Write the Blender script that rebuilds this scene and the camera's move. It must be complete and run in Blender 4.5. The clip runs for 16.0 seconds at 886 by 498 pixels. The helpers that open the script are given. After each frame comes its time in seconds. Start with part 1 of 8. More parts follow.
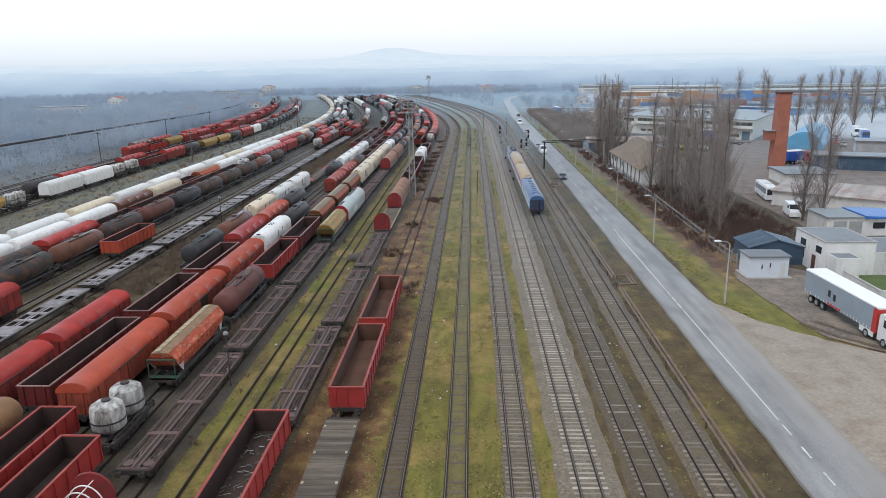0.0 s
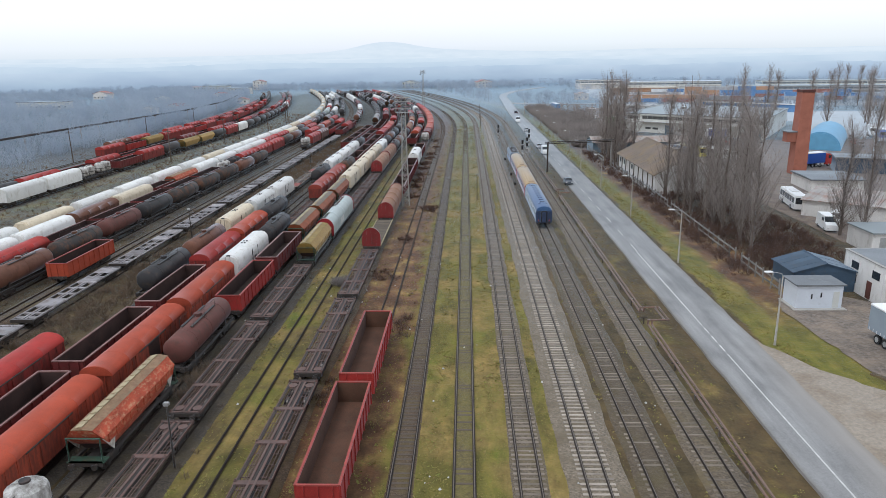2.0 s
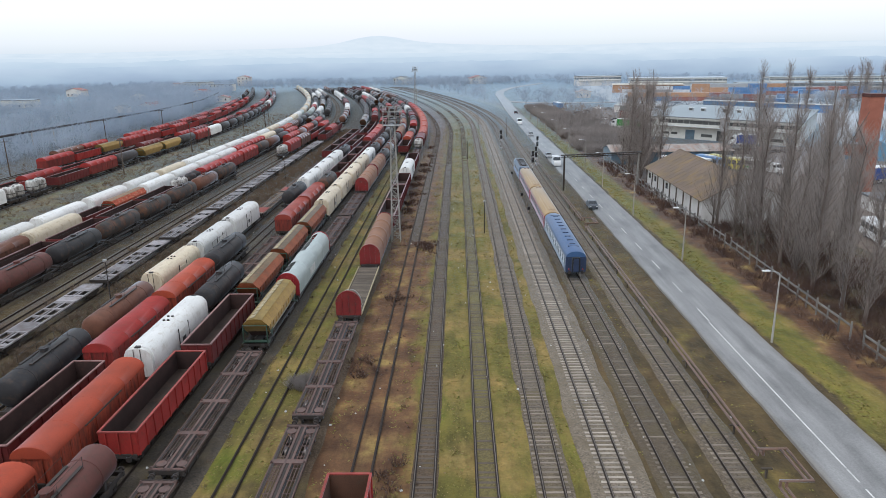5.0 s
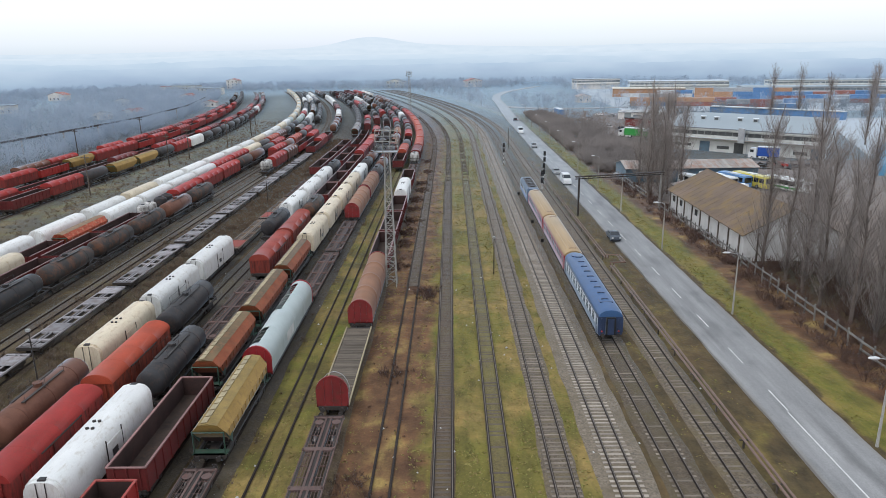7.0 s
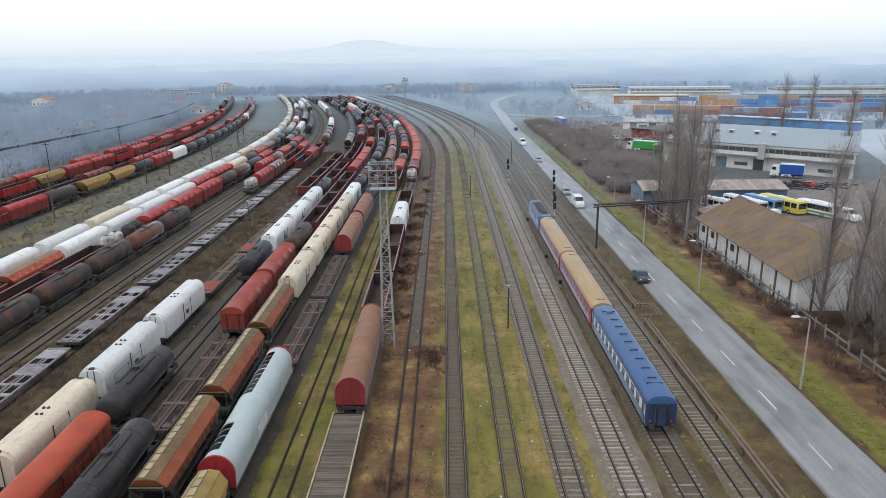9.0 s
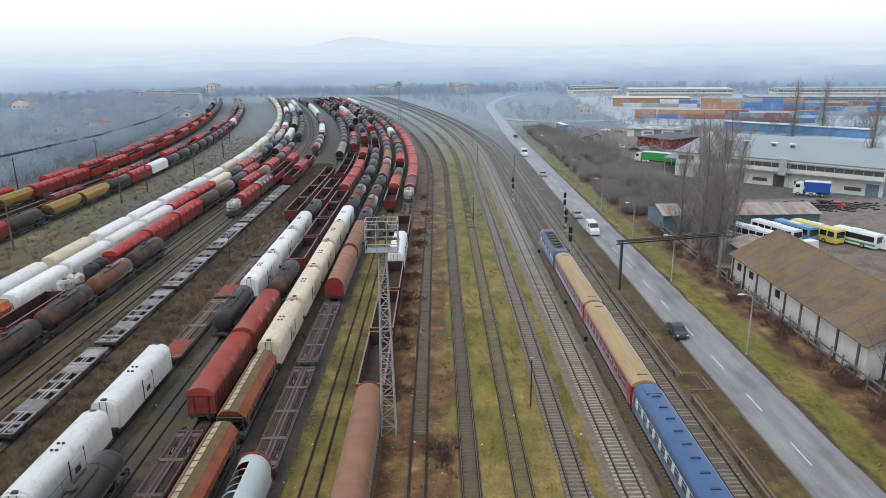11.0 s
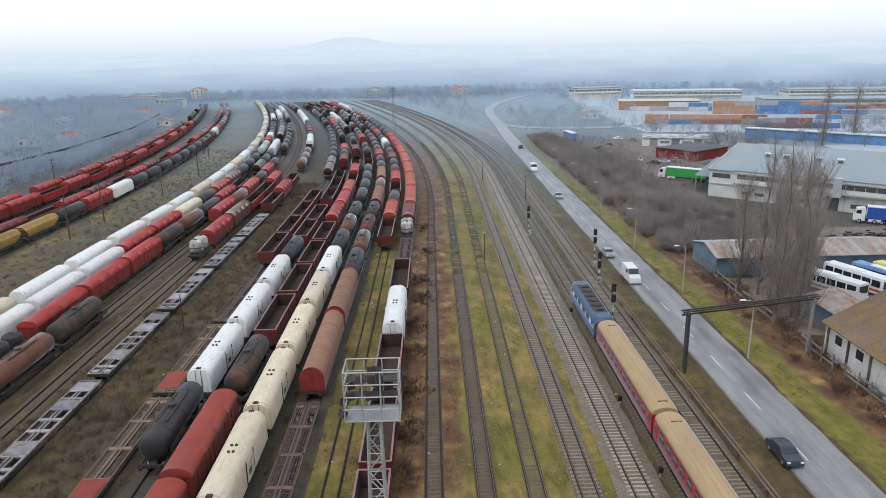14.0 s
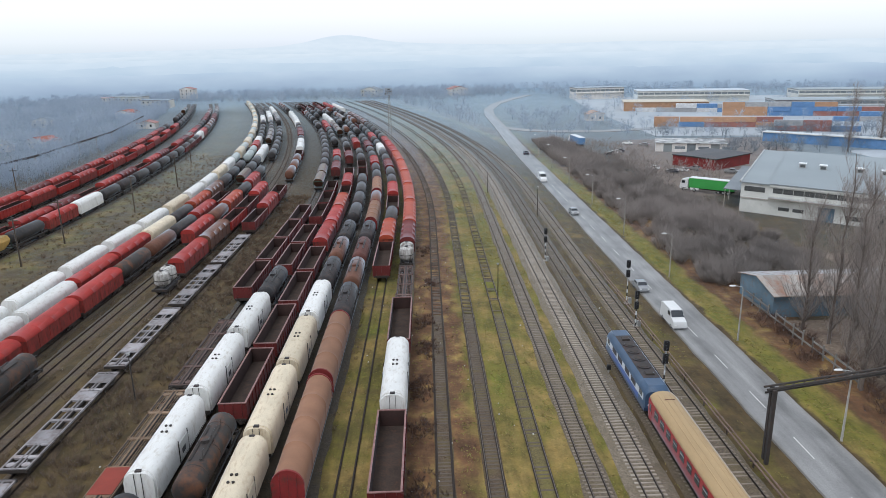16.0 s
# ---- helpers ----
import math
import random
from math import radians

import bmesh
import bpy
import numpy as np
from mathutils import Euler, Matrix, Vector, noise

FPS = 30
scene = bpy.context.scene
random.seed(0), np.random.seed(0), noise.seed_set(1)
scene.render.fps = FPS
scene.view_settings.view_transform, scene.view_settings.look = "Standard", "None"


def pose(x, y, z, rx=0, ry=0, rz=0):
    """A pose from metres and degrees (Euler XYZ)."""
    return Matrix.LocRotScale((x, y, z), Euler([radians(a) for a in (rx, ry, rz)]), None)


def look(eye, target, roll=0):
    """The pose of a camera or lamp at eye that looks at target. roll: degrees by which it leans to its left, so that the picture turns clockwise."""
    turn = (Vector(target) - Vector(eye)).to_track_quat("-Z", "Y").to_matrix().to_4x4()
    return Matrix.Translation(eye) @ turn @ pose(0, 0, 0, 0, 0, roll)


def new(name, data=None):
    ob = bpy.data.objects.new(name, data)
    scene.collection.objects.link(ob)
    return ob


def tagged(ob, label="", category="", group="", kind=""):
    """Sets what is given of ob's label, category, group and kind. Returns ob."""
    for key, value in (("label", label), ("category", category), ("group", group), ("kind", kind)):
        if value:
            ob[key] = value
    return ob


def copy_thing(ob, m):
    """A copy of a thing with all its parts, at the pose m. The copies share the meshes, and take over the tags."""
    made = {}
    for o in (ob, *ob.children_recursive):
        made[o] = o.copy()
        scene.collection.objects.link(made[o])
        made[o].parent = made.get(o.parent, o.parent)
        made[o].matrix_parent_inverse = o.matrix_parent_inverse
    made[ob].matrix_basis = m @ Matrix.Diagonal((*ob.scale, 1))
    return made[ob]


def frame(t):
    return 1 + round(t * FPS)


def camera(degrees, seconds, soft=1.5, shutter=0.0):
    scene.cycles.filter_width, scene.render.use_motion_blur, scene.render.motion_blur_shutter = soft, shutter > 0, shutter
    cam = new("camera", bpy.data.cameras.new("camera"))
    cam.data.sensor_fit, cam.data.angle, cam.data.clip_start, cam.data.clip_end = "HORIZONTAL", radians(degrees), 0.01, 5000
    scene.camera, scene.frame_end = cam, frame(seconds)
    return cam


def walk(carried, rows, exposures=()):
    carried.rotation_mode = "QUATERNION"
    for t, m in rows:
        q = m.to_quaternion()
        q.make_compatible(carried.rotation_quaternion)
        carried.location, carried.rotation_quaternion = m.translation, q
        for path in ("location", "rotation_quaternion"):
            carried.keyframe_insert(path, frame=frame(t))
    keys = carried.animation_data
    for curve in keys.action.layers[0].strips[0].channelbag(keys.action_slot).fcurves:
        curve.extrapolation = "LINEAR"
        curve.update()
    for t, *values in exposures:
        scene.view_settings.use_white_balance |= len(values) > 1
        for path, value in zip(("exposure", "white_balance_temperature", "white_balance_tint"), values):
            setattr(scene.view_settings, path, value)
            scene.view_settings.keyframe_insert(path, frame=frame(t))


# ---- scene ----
cam = camera(65.7, 16.0, soft=0.6)
PATH = [
    (0, (2.065, -5.325, 28.994), (1.978, -3.394, 28.479), -1.0),
    (0.5, (1.705, -2.388, 29.07), (1.626, -0.458, 28.551), -1.1),
    (1, (1.383, 0.816, 29.137), (1.308, 2.744, 28.611), -0.8),
    (1.5, (1.187, 4.529, 29.187), (1.115, 6.456, 28.657), -0.7),
    (2, (1.057, 8.877, 29.215), (0.987, 10.804, 28.685), -0.9),
    (2.5, (0.847, 13.748, 29.203), (0.778, 15.675, 28.671), -1.0),
    (3, (0.505, 18.943, 29.179), (0.441, 20.87, 28.645), -0.9),
    (3.5, (0.123, 24.216, 29.188), (0.064, 26.142, 28.652), -0.9),
    (4, (-0.287, 29.247, 29.291), (-0.341, 31.172, 28.751), -0.9),
    (6.5, (-2.508, 52.089, 31.432), (-2.542, 54.013, 30.885), -0.9),
    (7, (-2.898, 56.532, 31.759), (-2.926, 58.457, 31.215), -0.9),
    (7.5, (-3.287, 60.8, 32.187), (-3.311, 62.725, 31.645), -0.8),
    (8, (-3.692, 64.86, 32.669), (-3.712, 66.785, 32.128), -0.8),
    (8.5, (-4.073, 68.846, 33.102), (-4.089, 70.772, 32.563), -0.8),
    (9, (-4.503, 72.772, 33.545), (-4.514, 74.699, 33.008), -0.7),
    (11.5, (-6.795, 92.698, 37.467), (-6.78, 94.622, 36.92), -0.8),
    (12, (-7.099, 97.246, 37.892), (-7.082, 99.17, 37.345), -0.9),
    (12.5, (-7.313, 101.943, 38.154), (-7.294, 103.867, 37.609), -0.9),
    (13, (-7.59, 106.653, 38.34), (-7.569, 108.577, 37.795), -1.0),
    (13.5, (-7.845, 111.275, 38.453), (-7.822, 113.199, 37.906), -1.0),
    (14, (-8.15, 115.897, 38.564), (-8.124, 117.821, 38.016), -1.1),
    (14.5, (-8.537, 120.519, 38.695), (-8.506, 122.442, 38.147), -1.1),
    (15, (-8.961, 125.347, 38.828), (-8.926, 127.269, 38.278), -1.2),
    (15.5, (-9.317, 130.402, 38.951), (-9.279, 132.324, 38.4), -1.1),
    (16, (-9.629, 135.634, 39.042), (-9.589, 137.556, 38.489), -1.1),
]
walk(cam, [(t, look(eye, target, roll)) for t, eye, target, roll in PATH], [(0, 0.09, 6120, 10), (16, 0.09, 6120, 10)])

# ---------------------------------------------------------------- light
sun_dir = Vector((-0.35, -0.45, 0.95)).normalized()      # towards the sun, behind thin cloud
world = bpy.data.worlds.new("overcast_sky")
scene.world = world
world.use_nodes = True
wn, wl = world.node_tree.nodes, world.node_tree.links
wn.clear()
w_out = wn.new("ShaderNodeOutputWorld")
w_bg = wn.new("ShaderNodeBackground")
w_sky = wn.new("ShaderNodeTexSky")
w_sky.sky_type = "NISHITA"
w_sky.sun_disc = False
w_sky.sun_elevation = math.asin(sun_dir.z)
w_sky.sun_rotation = math.atan2(sun_dir.x, sun_dir.y)
w_sky.dust_density = 4.0
w_sky.air_density = 1.0
w_hsv = wn.new("ShaderNodeHueSaturation")
w_hsv.inputs["Saturation"].default_value = 0.25
w_hsv.inputs["Value"].default_value = 1.0
w_tc = wn.new("ShaderNodeTexCoord")
w_sep = wn.new("ShaderNodeSeparateXYZ")
w_ramp = wn.new("ShaderNodeValToRGB")
w_noise = wn.new("ShaderNodeTexNoise")
w_noise.inputs["Scale"].default_value = 2.2
w_noise.inputs["Detail"].default_value = 5.0
w_ramp.color_ramp.elements[0].position = 0.0
w_ramp.color_ramp.elements[0].color = (0.76, 0.83, 0.89, 1)
w_ramp.color_ramp.elements[1].position = 0.9
w_ramp.color_ramp.elements[1].color = (0.84, 0.90, 0.98, 1)
for at, colour in ((0.02, (0.95, 0.985, 1.01, 1)), (0.05, (1.10, 1.11, 1.115, 1)), (0.14, (1.16, 1.15, 1.13, 1)), (0.35, (1.0, 1.02, 1.05, 1))):
    e = w_ramp.color_ramp.elements.new(at)
    e.color = colour
w_cloud = wn.new("ShaderNodeMix")
w_cloud.data_type, w_cloud.blend_type = "RGBA", "MULTIPLY"
w_cloud.inputs["Factor"].default_value = 0.08
w_mix = wn.new("ShaderNodeMix")
w_mix.data_type = "RGBA"
w_mix.inputs["Factor"].default_value = 0.9
w_gain = wn.new("ShaderNodeMix")
w_gain.data_type, w_gain.blend_type = "RGBA", "MULTIPLY"
w_gain.inputs["Factor"].default_value = 1.0
SKY_GAIN = 10.0
w_gain.inputs["B"].default_value = (SKY_GAIN, SKY_GAIN, SKY_GAIN, 1)
wl.new(w_tc.outputs["Generated"], w_sep.inputs[0])
wl.new(w_tc.outputs["Generated"], w_noise.inputs["Vector"])
wl.new(w_sep.outputs["Z"], w_ramp.inputs["Fac"])
wl.new(w_ramp.outputs["Color"], w_cloud.inputs["A"])
wl.new(w_noise.outputs["Color"], w_cloud.inputs["B"])
wl.new(w_cloud.outputs["Result"], w_gain.inputs["A"])
wl.new(w_sky.outputs["Color"], w_hsv.inputs["Color"])
wl.new(w_hsv.outputs["Color"], w_mix.inputs["A"])
wl.new(w_gain.outputs["Result"], w_mix.inputs["B"])
wl.new(w_mix.outputs["Result"], w_bg.inputs["Color"])
w_bg.inputs["Strength"].default_value = 0.1
wl.new(w_bg.outputs[0], w_out.inputs[0])

sun_data = bpy.data.lights.new("sun", "SUN")
sun_data.energy, sun_data.angle, sun_data.color = 1.1, radians(20), (1.0, 0.98, 0.95)
sun = new("sun", sun_data)
sun.matrix_world = look(sun_dir * 300, (0, 0, 0))

# ---------------------------------------------------------------- materials


def mat(name, base, rough=0.7, metal=0.0, dark=0.65, light=1.25, scale=1.5, rust=0.0, rust_col=(0.16, 0.055, 0.025),
        bump=0.15, vary=0.12, stretch=(1, 1, 1), spec=0.35, fine=14.0, sheen=0.85, shift=57.0):
    """Weathered paint, metal, stone or soil: two scales of noise, patches of rust or dirt, fine relief."""
    m = bpy.data.materials.new(name)
    m.use_nodes = True
    n, l = m.node_tree.nodes, m.node_tree.links
    b = n["Principled BSDF"]
    b.inputs["Metallic"].default_value = metal
    b.inputs["Specular IOR Level"].default_value = spec
    # blue-tinted sheen pales surfaces at grazing angles in place of haze
    b.inputs["Sheen Weight"].default_value = sheen
    b.inputs["Sheen Roughness"].default_value = 0.25
    b.inputs["Sheen Tint"].default_value = (0.68, 0.84, 1.0, 1)
    tc = n.new("ShaderNodeTexCoord")
    info = n.new("ShaderNodeObjectInfo")
    mp = n.new("ShaderNodeMapping")
    mp.inputs["Scale"].default_value = stretch
    off = n.new("ShaderNodeMath")
    off.operation = "MULTIPLY"
    off.inputs[1].default_value = shift
    l.new(info.outputs["Random"], off.inputs[0])
    l.new(off.outputs[0], mp.inputs["Location"])
    l.new(tc.outputs["Object"], mp.inputs["Vector"])
    big = n.new("ShaderNodeTexNoise")
    big.inputs["Scale"].default_value, big.inputs["Detail"].default_value = scale * 0.35, 4.0
    small = n.new("ShaderNodeTexNoise")
    small.inputs["Scale"].default_value, small.inputs["Detail"].default_value = fine, 5.0
    l.new(mp.outputs[0], big.inputs["Vector"])
    l.new(mp.outputs[0], small.inputs["Vector"])
    r = n.new("ShaderNodeValToRGB")
    r.color_ramp.elements[0].position, r.color_ramp.elements[1].position = 0.3, 0.72
    r.color_ramp.elements[0].color = (*[c * dark for c in base], 1)
    r.color_ramp.elements[1].color = (*[min(1, c * light) for c in base], 1)
    add = n.new("ShaderNodeMix")
    add.inputs["Factor"].default_value = 0.45
    l.new(big.outputs["Fac"], add.inputs["A"])
    l.new(small.outputs["Fac"], add.inputs["B"])
    l.new(add.outputs["Result"], r.inputs["Fac"])
    col = r.outputs["Color"]
    if rust > 0:
        rn = n.new("ShaderNodeTexNoise")
        rn.inputs["Scale"].default_value, rn.inputs["Detail"].default_value = scale, 9.0
        rn.inputs["Roughness"].default_value = 0.65
        l.new(mp.outputs[0], rn.inputs["Vector"])
        rr = n.new("ShaderNodeValToRGB")
        edge = 0.68 - 0.3 * rust
        rr.color_ramp.elements[0].position, rr.color_ramp.elements[1].position = edge - 0.06, edge + 0.2
        l.new(rn.outputs["Fac"], rr.inputs["Fac"])
        mx = n.new("ShaderNodeMix")
        mx.data_type = "RGBA"
        l.new(rr.outputs["Color"], mx.inputs["Factor"])
        l.new(col, mx.inputs["A"])
        mx.inputs["B"].default_value = (*rust_col, 1)
        col = mx.outputs["Result"]
    hs = n.new("ShaderNodeHueSaturation")
    vr = n.new("ShaderNodeMapRange")
    vr.inputs["To Min"].default_value, vr.inputs["To Max"].default_value = 1 - vary, 1 + vary
    l.new(info.outputs["Random"], vr.inputs["Value"])
    l.new(vr.outputs["Result"], hs.inputs["Value"])
    l.new(col, hs.inputs["Color"])
    l.new(hs.outputs["Color"], b.inputs["Base Color"])
    rg = n.new("ShaderNodeMapRange")
    rg.inputs["To Min"].default_value, rg.inputs["To Max"].default_value = max(0.05, rough - 0.15), min(1, rough + 0.15)
    l.new(small.outputs["Fac"], rg.inputs["Value"])
    l.new(rg.outputs["Result"], b.inputs["Roughness"])
    if bump > 0:
        bp = n.new("ShaderNodeBump")
        bp.inputs["Strength"].default_value, bp.inputs["Distance"].default_value = bump, 0.03
        l.new(small.outputs["Fac"], bp.inputs["Height"])
        l.new(bp.outputs[0], b.inputs["Normal"])
    return m


M = {}
M["red"] = mat("red_wagon_paint", (0.36, 0.034, 0.028), dark=0.6, light=1.2, rust=0.28, rust_col=(0.20, 0.045, 0.03), sheen=0.3)
M["rustred"] = mat("dull_rust_red_paint", (0.26, 0.043, 0.028), dark=0.7, light=1.15, rust=0.25, rust_col=(0.17, 0.04, 0.026), sheen=0.25)
M["orange"] = mat("orange_red_wagon_paint", (0.40, 0.066, 0.03), dark=0.65, light=1.18, rust=0.28, rust_col=(0.25, 0.055, 0.03), sheen=0.3)
M["maroon"] = mat("dark_maroon_paint", (0.14, 0.022, 0.021), rust=0.35, rust_col=(0.095, 0.035, 0.025), sheen=0.35)
M["crimson"] = mat("crimson_end_paint", (0.27, 0.018, 0.022), rust=0.15)
M["oxblood"] = mat("maroon_end_paint", (0.215, 0.024, 0.024), dark=0.6, rust=0.4, rust_col=(0.09, 0.035, 0.025))
M["tankrust"] = mat("sooty_rusting_tank", (0.045, 0.04, 0.038), sheen=0.2, rust=0.5, rust_col=(0.16, 0.065, 0.03), scale=0.7)
M["brown"] = mat("rust_brown_paint", (0.15, 0.065, 0.04), rust=0.45, rust_col=(0.10, 0.04, 0.025))
M["tan"] = mat("brown_tarpaulin", (0.25, 0.128, 0.076), sheen=0.2, rough=0.75, dark=0.75, light=1.15, rust=0.15, rust_col=(0.21, 0.1, 0.06))
M["silver"] = mat("silver_tarpaulin", (0.40, 0.455, 0.45), sheen=0.2, rough=0.55, dark=0.85, light=1.1, rust=0.1, rust_col=(0.36, 0.38, 0.36))
M["white"] = mat("dirty_white_wagon_paint", (0.69, 0.69, 0.67), rough=0.55, dark=0.86, light=1.1, rust=0.34, rust_col=(0.44, 0.40, 0.34), scale=2.2, stretch=(1.4, 0.5, 0.3), sheen=0.4)
M["cream"] = mat("cream_wagon_paint", (0.63, 0.545, 0.405), rough=0.6, dark=0.82, light=1.12, rust=0.36, rust_col=(0.42, 0.31, 0.20), scale=2.2, stretch=(1.4, 0.5, 0.3), sheen=0.4)
M["black"] = mat("sooty_black_paint", (0.030, 0.029, 0.031), sheen=0.3, rough=0.6, dark=0.5, light=1.7, rust=0.35, rust_col=(0.085, 0.055, 0.04))
M["tankgrey"] = mat("grey_tank_paint", (0.042, 0.039, 0.041), sheen=0.3, dark=0.5, light=1.5, rust=0.45, rust_col=(0.085, 0.05, 0.04))
M["tankbrown"] = mat("brown_tank_paint", (0.12, 0.045, 0.037), sheen=0.15, rust=0.4, rust_col=(0.07, 0.04, 0.03))
for kind, base, stain in (("red", (0.27, 0.034, 0.028), (0.075, 0.026, 0.02)), ("orange", (0.33, 0.062, 0.032), (0.085, 0.03, 0.022)), ("maroon", (0.12, 0.023, 0.021), (0.05, 0.024, 0.02)), ("brown", (0.14, 0.06, 0.038), (0.06, 0.035, 0.025)), ("rustred", (0.23, 0.04, 0.027), (0.08, 0.026, 0.02))):
    M[kind + "_side"] = mat(kind + "_wagon_side_with_rust_runs", base, dark=0.5, light=1.3, rust=0.62, rust_col=stain, scale=1.5, stretch=(2.2, 2.2, 0.42), sheen=0.25)
M["rim"] = mat("worn_wagon_top_rail", (0.33, 0.06, 0.05), dark=0.6, rust=0.4, rust_col=(0.17, 0.07, 0.05), scale=3.0)
M["rimpale"] = mat("worn_pink_top_rail", (0.27, 0.15, 0.14), dark=0.6, rust=0.4, rust_col=(0.15, 0.07, 0.06), scale=3.0)
M["vessel"] = mat("soot_streaked_white_vessel", (0.62, 0.61, 0.58), dark=0.55, light=1.2, rust=0.72, rust_col=(0.105, 0.085, 0.07), scale=1.1, stretch=(1.6, 1.6, 0.45), sheen=0.2)
M["tantank"] = mat("tan_brown_tank_paint", (0.30, 0.165, 0.075), rust=0.4, rust_col=(0.17, 0.09, 0.05), sheen=0.2)
M["flakeroof"] = mat("peeling_brown_hopper_roof", (0.24, 0.155, 0.09), dark=0.5, rust=0.5, rust_col=(0.17, 0.075, 0.04), scale=3.0, sheen=0.1)
M["gusset"] = mat("pale_flaking_gusset", (0.50, 0.50, 0.45), dark=0.6, rust=0.45, rust_col=(0.24, 0.15, 0.1), scale=2.5)
M["ochre"] = mat("ochre_yellow_wagon_paint", (0.37, 0.23, 0.06), rust=0.35, rust_col=(0.2, 0.12, 0.04))
M["ochreroof"] = mat("ochre_hopper_roof", (0.25, 0.175, 0.055), dark=0.55, rust=0.4, rust_col=(0.15, 0.10, 0.045), sheen=0.15)
M["rustor"] = mat("flaking_orange_rust", (0.28, 0.075, 0.03), dark=0.45, rust=0.45, rust_col=(0.23, 0.09, 0.04), scale=1.6, sheen=0.3)
M["flake"] = mat("flaking_red_and_cream_paint", (0.43, 0.075, 0.035), dark=0.45, light=1.35, rust=0.4, rust_col=(0.50, 0.33, 0.19), scale=3.4, stretch=(0.9, 0.6, 1.2), sheen=0.1)
M["hatch"] = mat("pale_hatch_plate", (0.37, 0.31, 0.19), rust=0.35, rust_col=(0.25, 0.17, 0.09), vary=0.15, scale=3.0, sheen=0.2)
M["roofrust"] = mat("brown_hopper_roof", (0.13, 0.085, 0.035), dark=0.5, rust=0.45, rust_col=(0.22, 0.10, 0.045))
M["green"] = mat("dark_green_frame_paint", (0.035, 0.075, 0.05), rust=0.3, rust_col=(0.09, 0.06, 0.03))
M["skel"] = mat("rusty_skeleton_frame", (0.135, 0.092, 0.082), sheen=0.08, rough=0.85, rust=0.4, rust_col=(0.16, 0.075, 0.06))
M["skelgrey"] = mat("pale_grey_frame", (0.31, 0.295, 0.305), rough=0.85, dark=0.55, rust=0.55, rust_col=(0.17, 0.13, 0.115), scale=1.2, vary=0.3, sheen=0.4)
M["skelorange"] = mat("tan_rust_frame", (0.25, 0.175, 0.115), rough=0.85, dark=0.55, rust=0.5, rust_col=(0.14, 0.075, 0.05))
M["under"] = mat("grimy_running_gear", (0.045, 0.038, 0.034), rough=0.85, rust=0.3, rust_col=(0.08, 0.05, 0.035))
M["railtop"] = mat("dull_rail_top", (0.17, 0.145, 0.125), rough=0.45, metal=0.35, vary=0.08, sheen=0.1)
M["steel"] = mat("worn_wheel_steel", (0.17, 0.15, 0.14), rough=0.45, metal=0.7)
M["plank"] = mat("weathered_grey_planks", (0.135, 0.11, 0.085), sheen=0.05, rough=0.9, vary=0.3, stretch=(1, 6, 1), dark=0.5, light=1.3)
M["floorrust"] = mat("rusty_wagon_floor", (0.115, 0.057, 0.036), sheen=0.1, rough=0.95, dark=0.5, light=1.3, rust=0.3, rust_col=(0.075, 0.055, 0.04))
M["floordirt"] = mat("dirt_strewn_wagon_floor", (0.055, 0.038, 0.03), sheen=0.08, rough=0.95, dark=0.5, light=1.5, rust=0.4, rust_col=(0.085, 0.045, 0.03), fine=6.0)
M["floordark"] = mat("dark_wagon_plates", (0.045, 0.025, 0.022), sheen=0.06, rough=0.95, dark=0.5, light=1.5, rust=0.3, rust_col=(0.07, 0.03, 0.024))
M["scrap"] = mat("scrap_metal", (0.28, 0.27, 0.26), rough=0.5, metal=0.5, vary=0.5)
M["rail"] = mat("brown_rail_steel", (0.034, 0.024, 0.019), rough=0.65, metal=0.2, vary=0.08, sheen=0.05)
M["railhead"] = mat("run_rail_steel", (0.038, 0.028, 0.022), rough=0.5, metal=0.35, vary=0.05, sheen=0.05)
M["concrete"] = mat("pale_concrete", (0.38, 0.36, 0.33), rough=0.9, vary=0.15, rust=0.25, rust_col=(0.2, 0.17, 0.14))
M["sleepermid"] = mat("stained_concrete_sleeper", (0.215, 0.18, 0.145), rough=0.9, vary=0.32, rust=0.35, rust_col=(0.16, 0.13, 0.1))
M["sleeper"] = mat("concrete_sleeper", (0.35, 0.305, 0.255), rough=0.9, vary=0.3, rust=0.3, rust_col=(0.24, 0.2, 0.16))
M["wood"] = mat("weathered_timber_sleeper", (0.10, 0.08, 0.063), rough=0.9, vary=0.35)
M["paint"] = mat("worn_road_paint", (0.62, 0.62, 0.60), rough=0.8, rust=0.3, rust_col=(0.3, 0.3, 0.3), scale=4)
M["galv"] = mat("galvanised_steel", (0.42, 0.43, 0.43), rough=0.5, metal=0.4, rust=0.15, rust_col=(0.25, 0.2, 0.17))
M["lattice"] = mat("pale_lattice_steel", (0.36, 0.36, 0.34), rough=0.6, metal=0.1, rust=0.35, rust_col=(0.26, 0.19, 0.14))
M["bluecoach"] = mat("blue_coach_roof_paint", (0.045, 0.105, 0.235), rough=0.45, dark=0.75, light=1.2, spec=0.5, vary=0.03)
M["navy"] = mat("navy_coach_paint", (0.028, 0.046, 0.10), rough=0.4, spec=0.5, vary=0.03)
M["coachwhite"] = mat("white_coach_band", (0.62, 0.65, 0.68), rough=0.45, dark=0.85, light=1.1, vary=0.03)
M["coachred"] = mat("red_coach_paint", (0.34, 0.028, 0.026), rough=0.45, dark=0.75, light=1.15, vary=0.03)
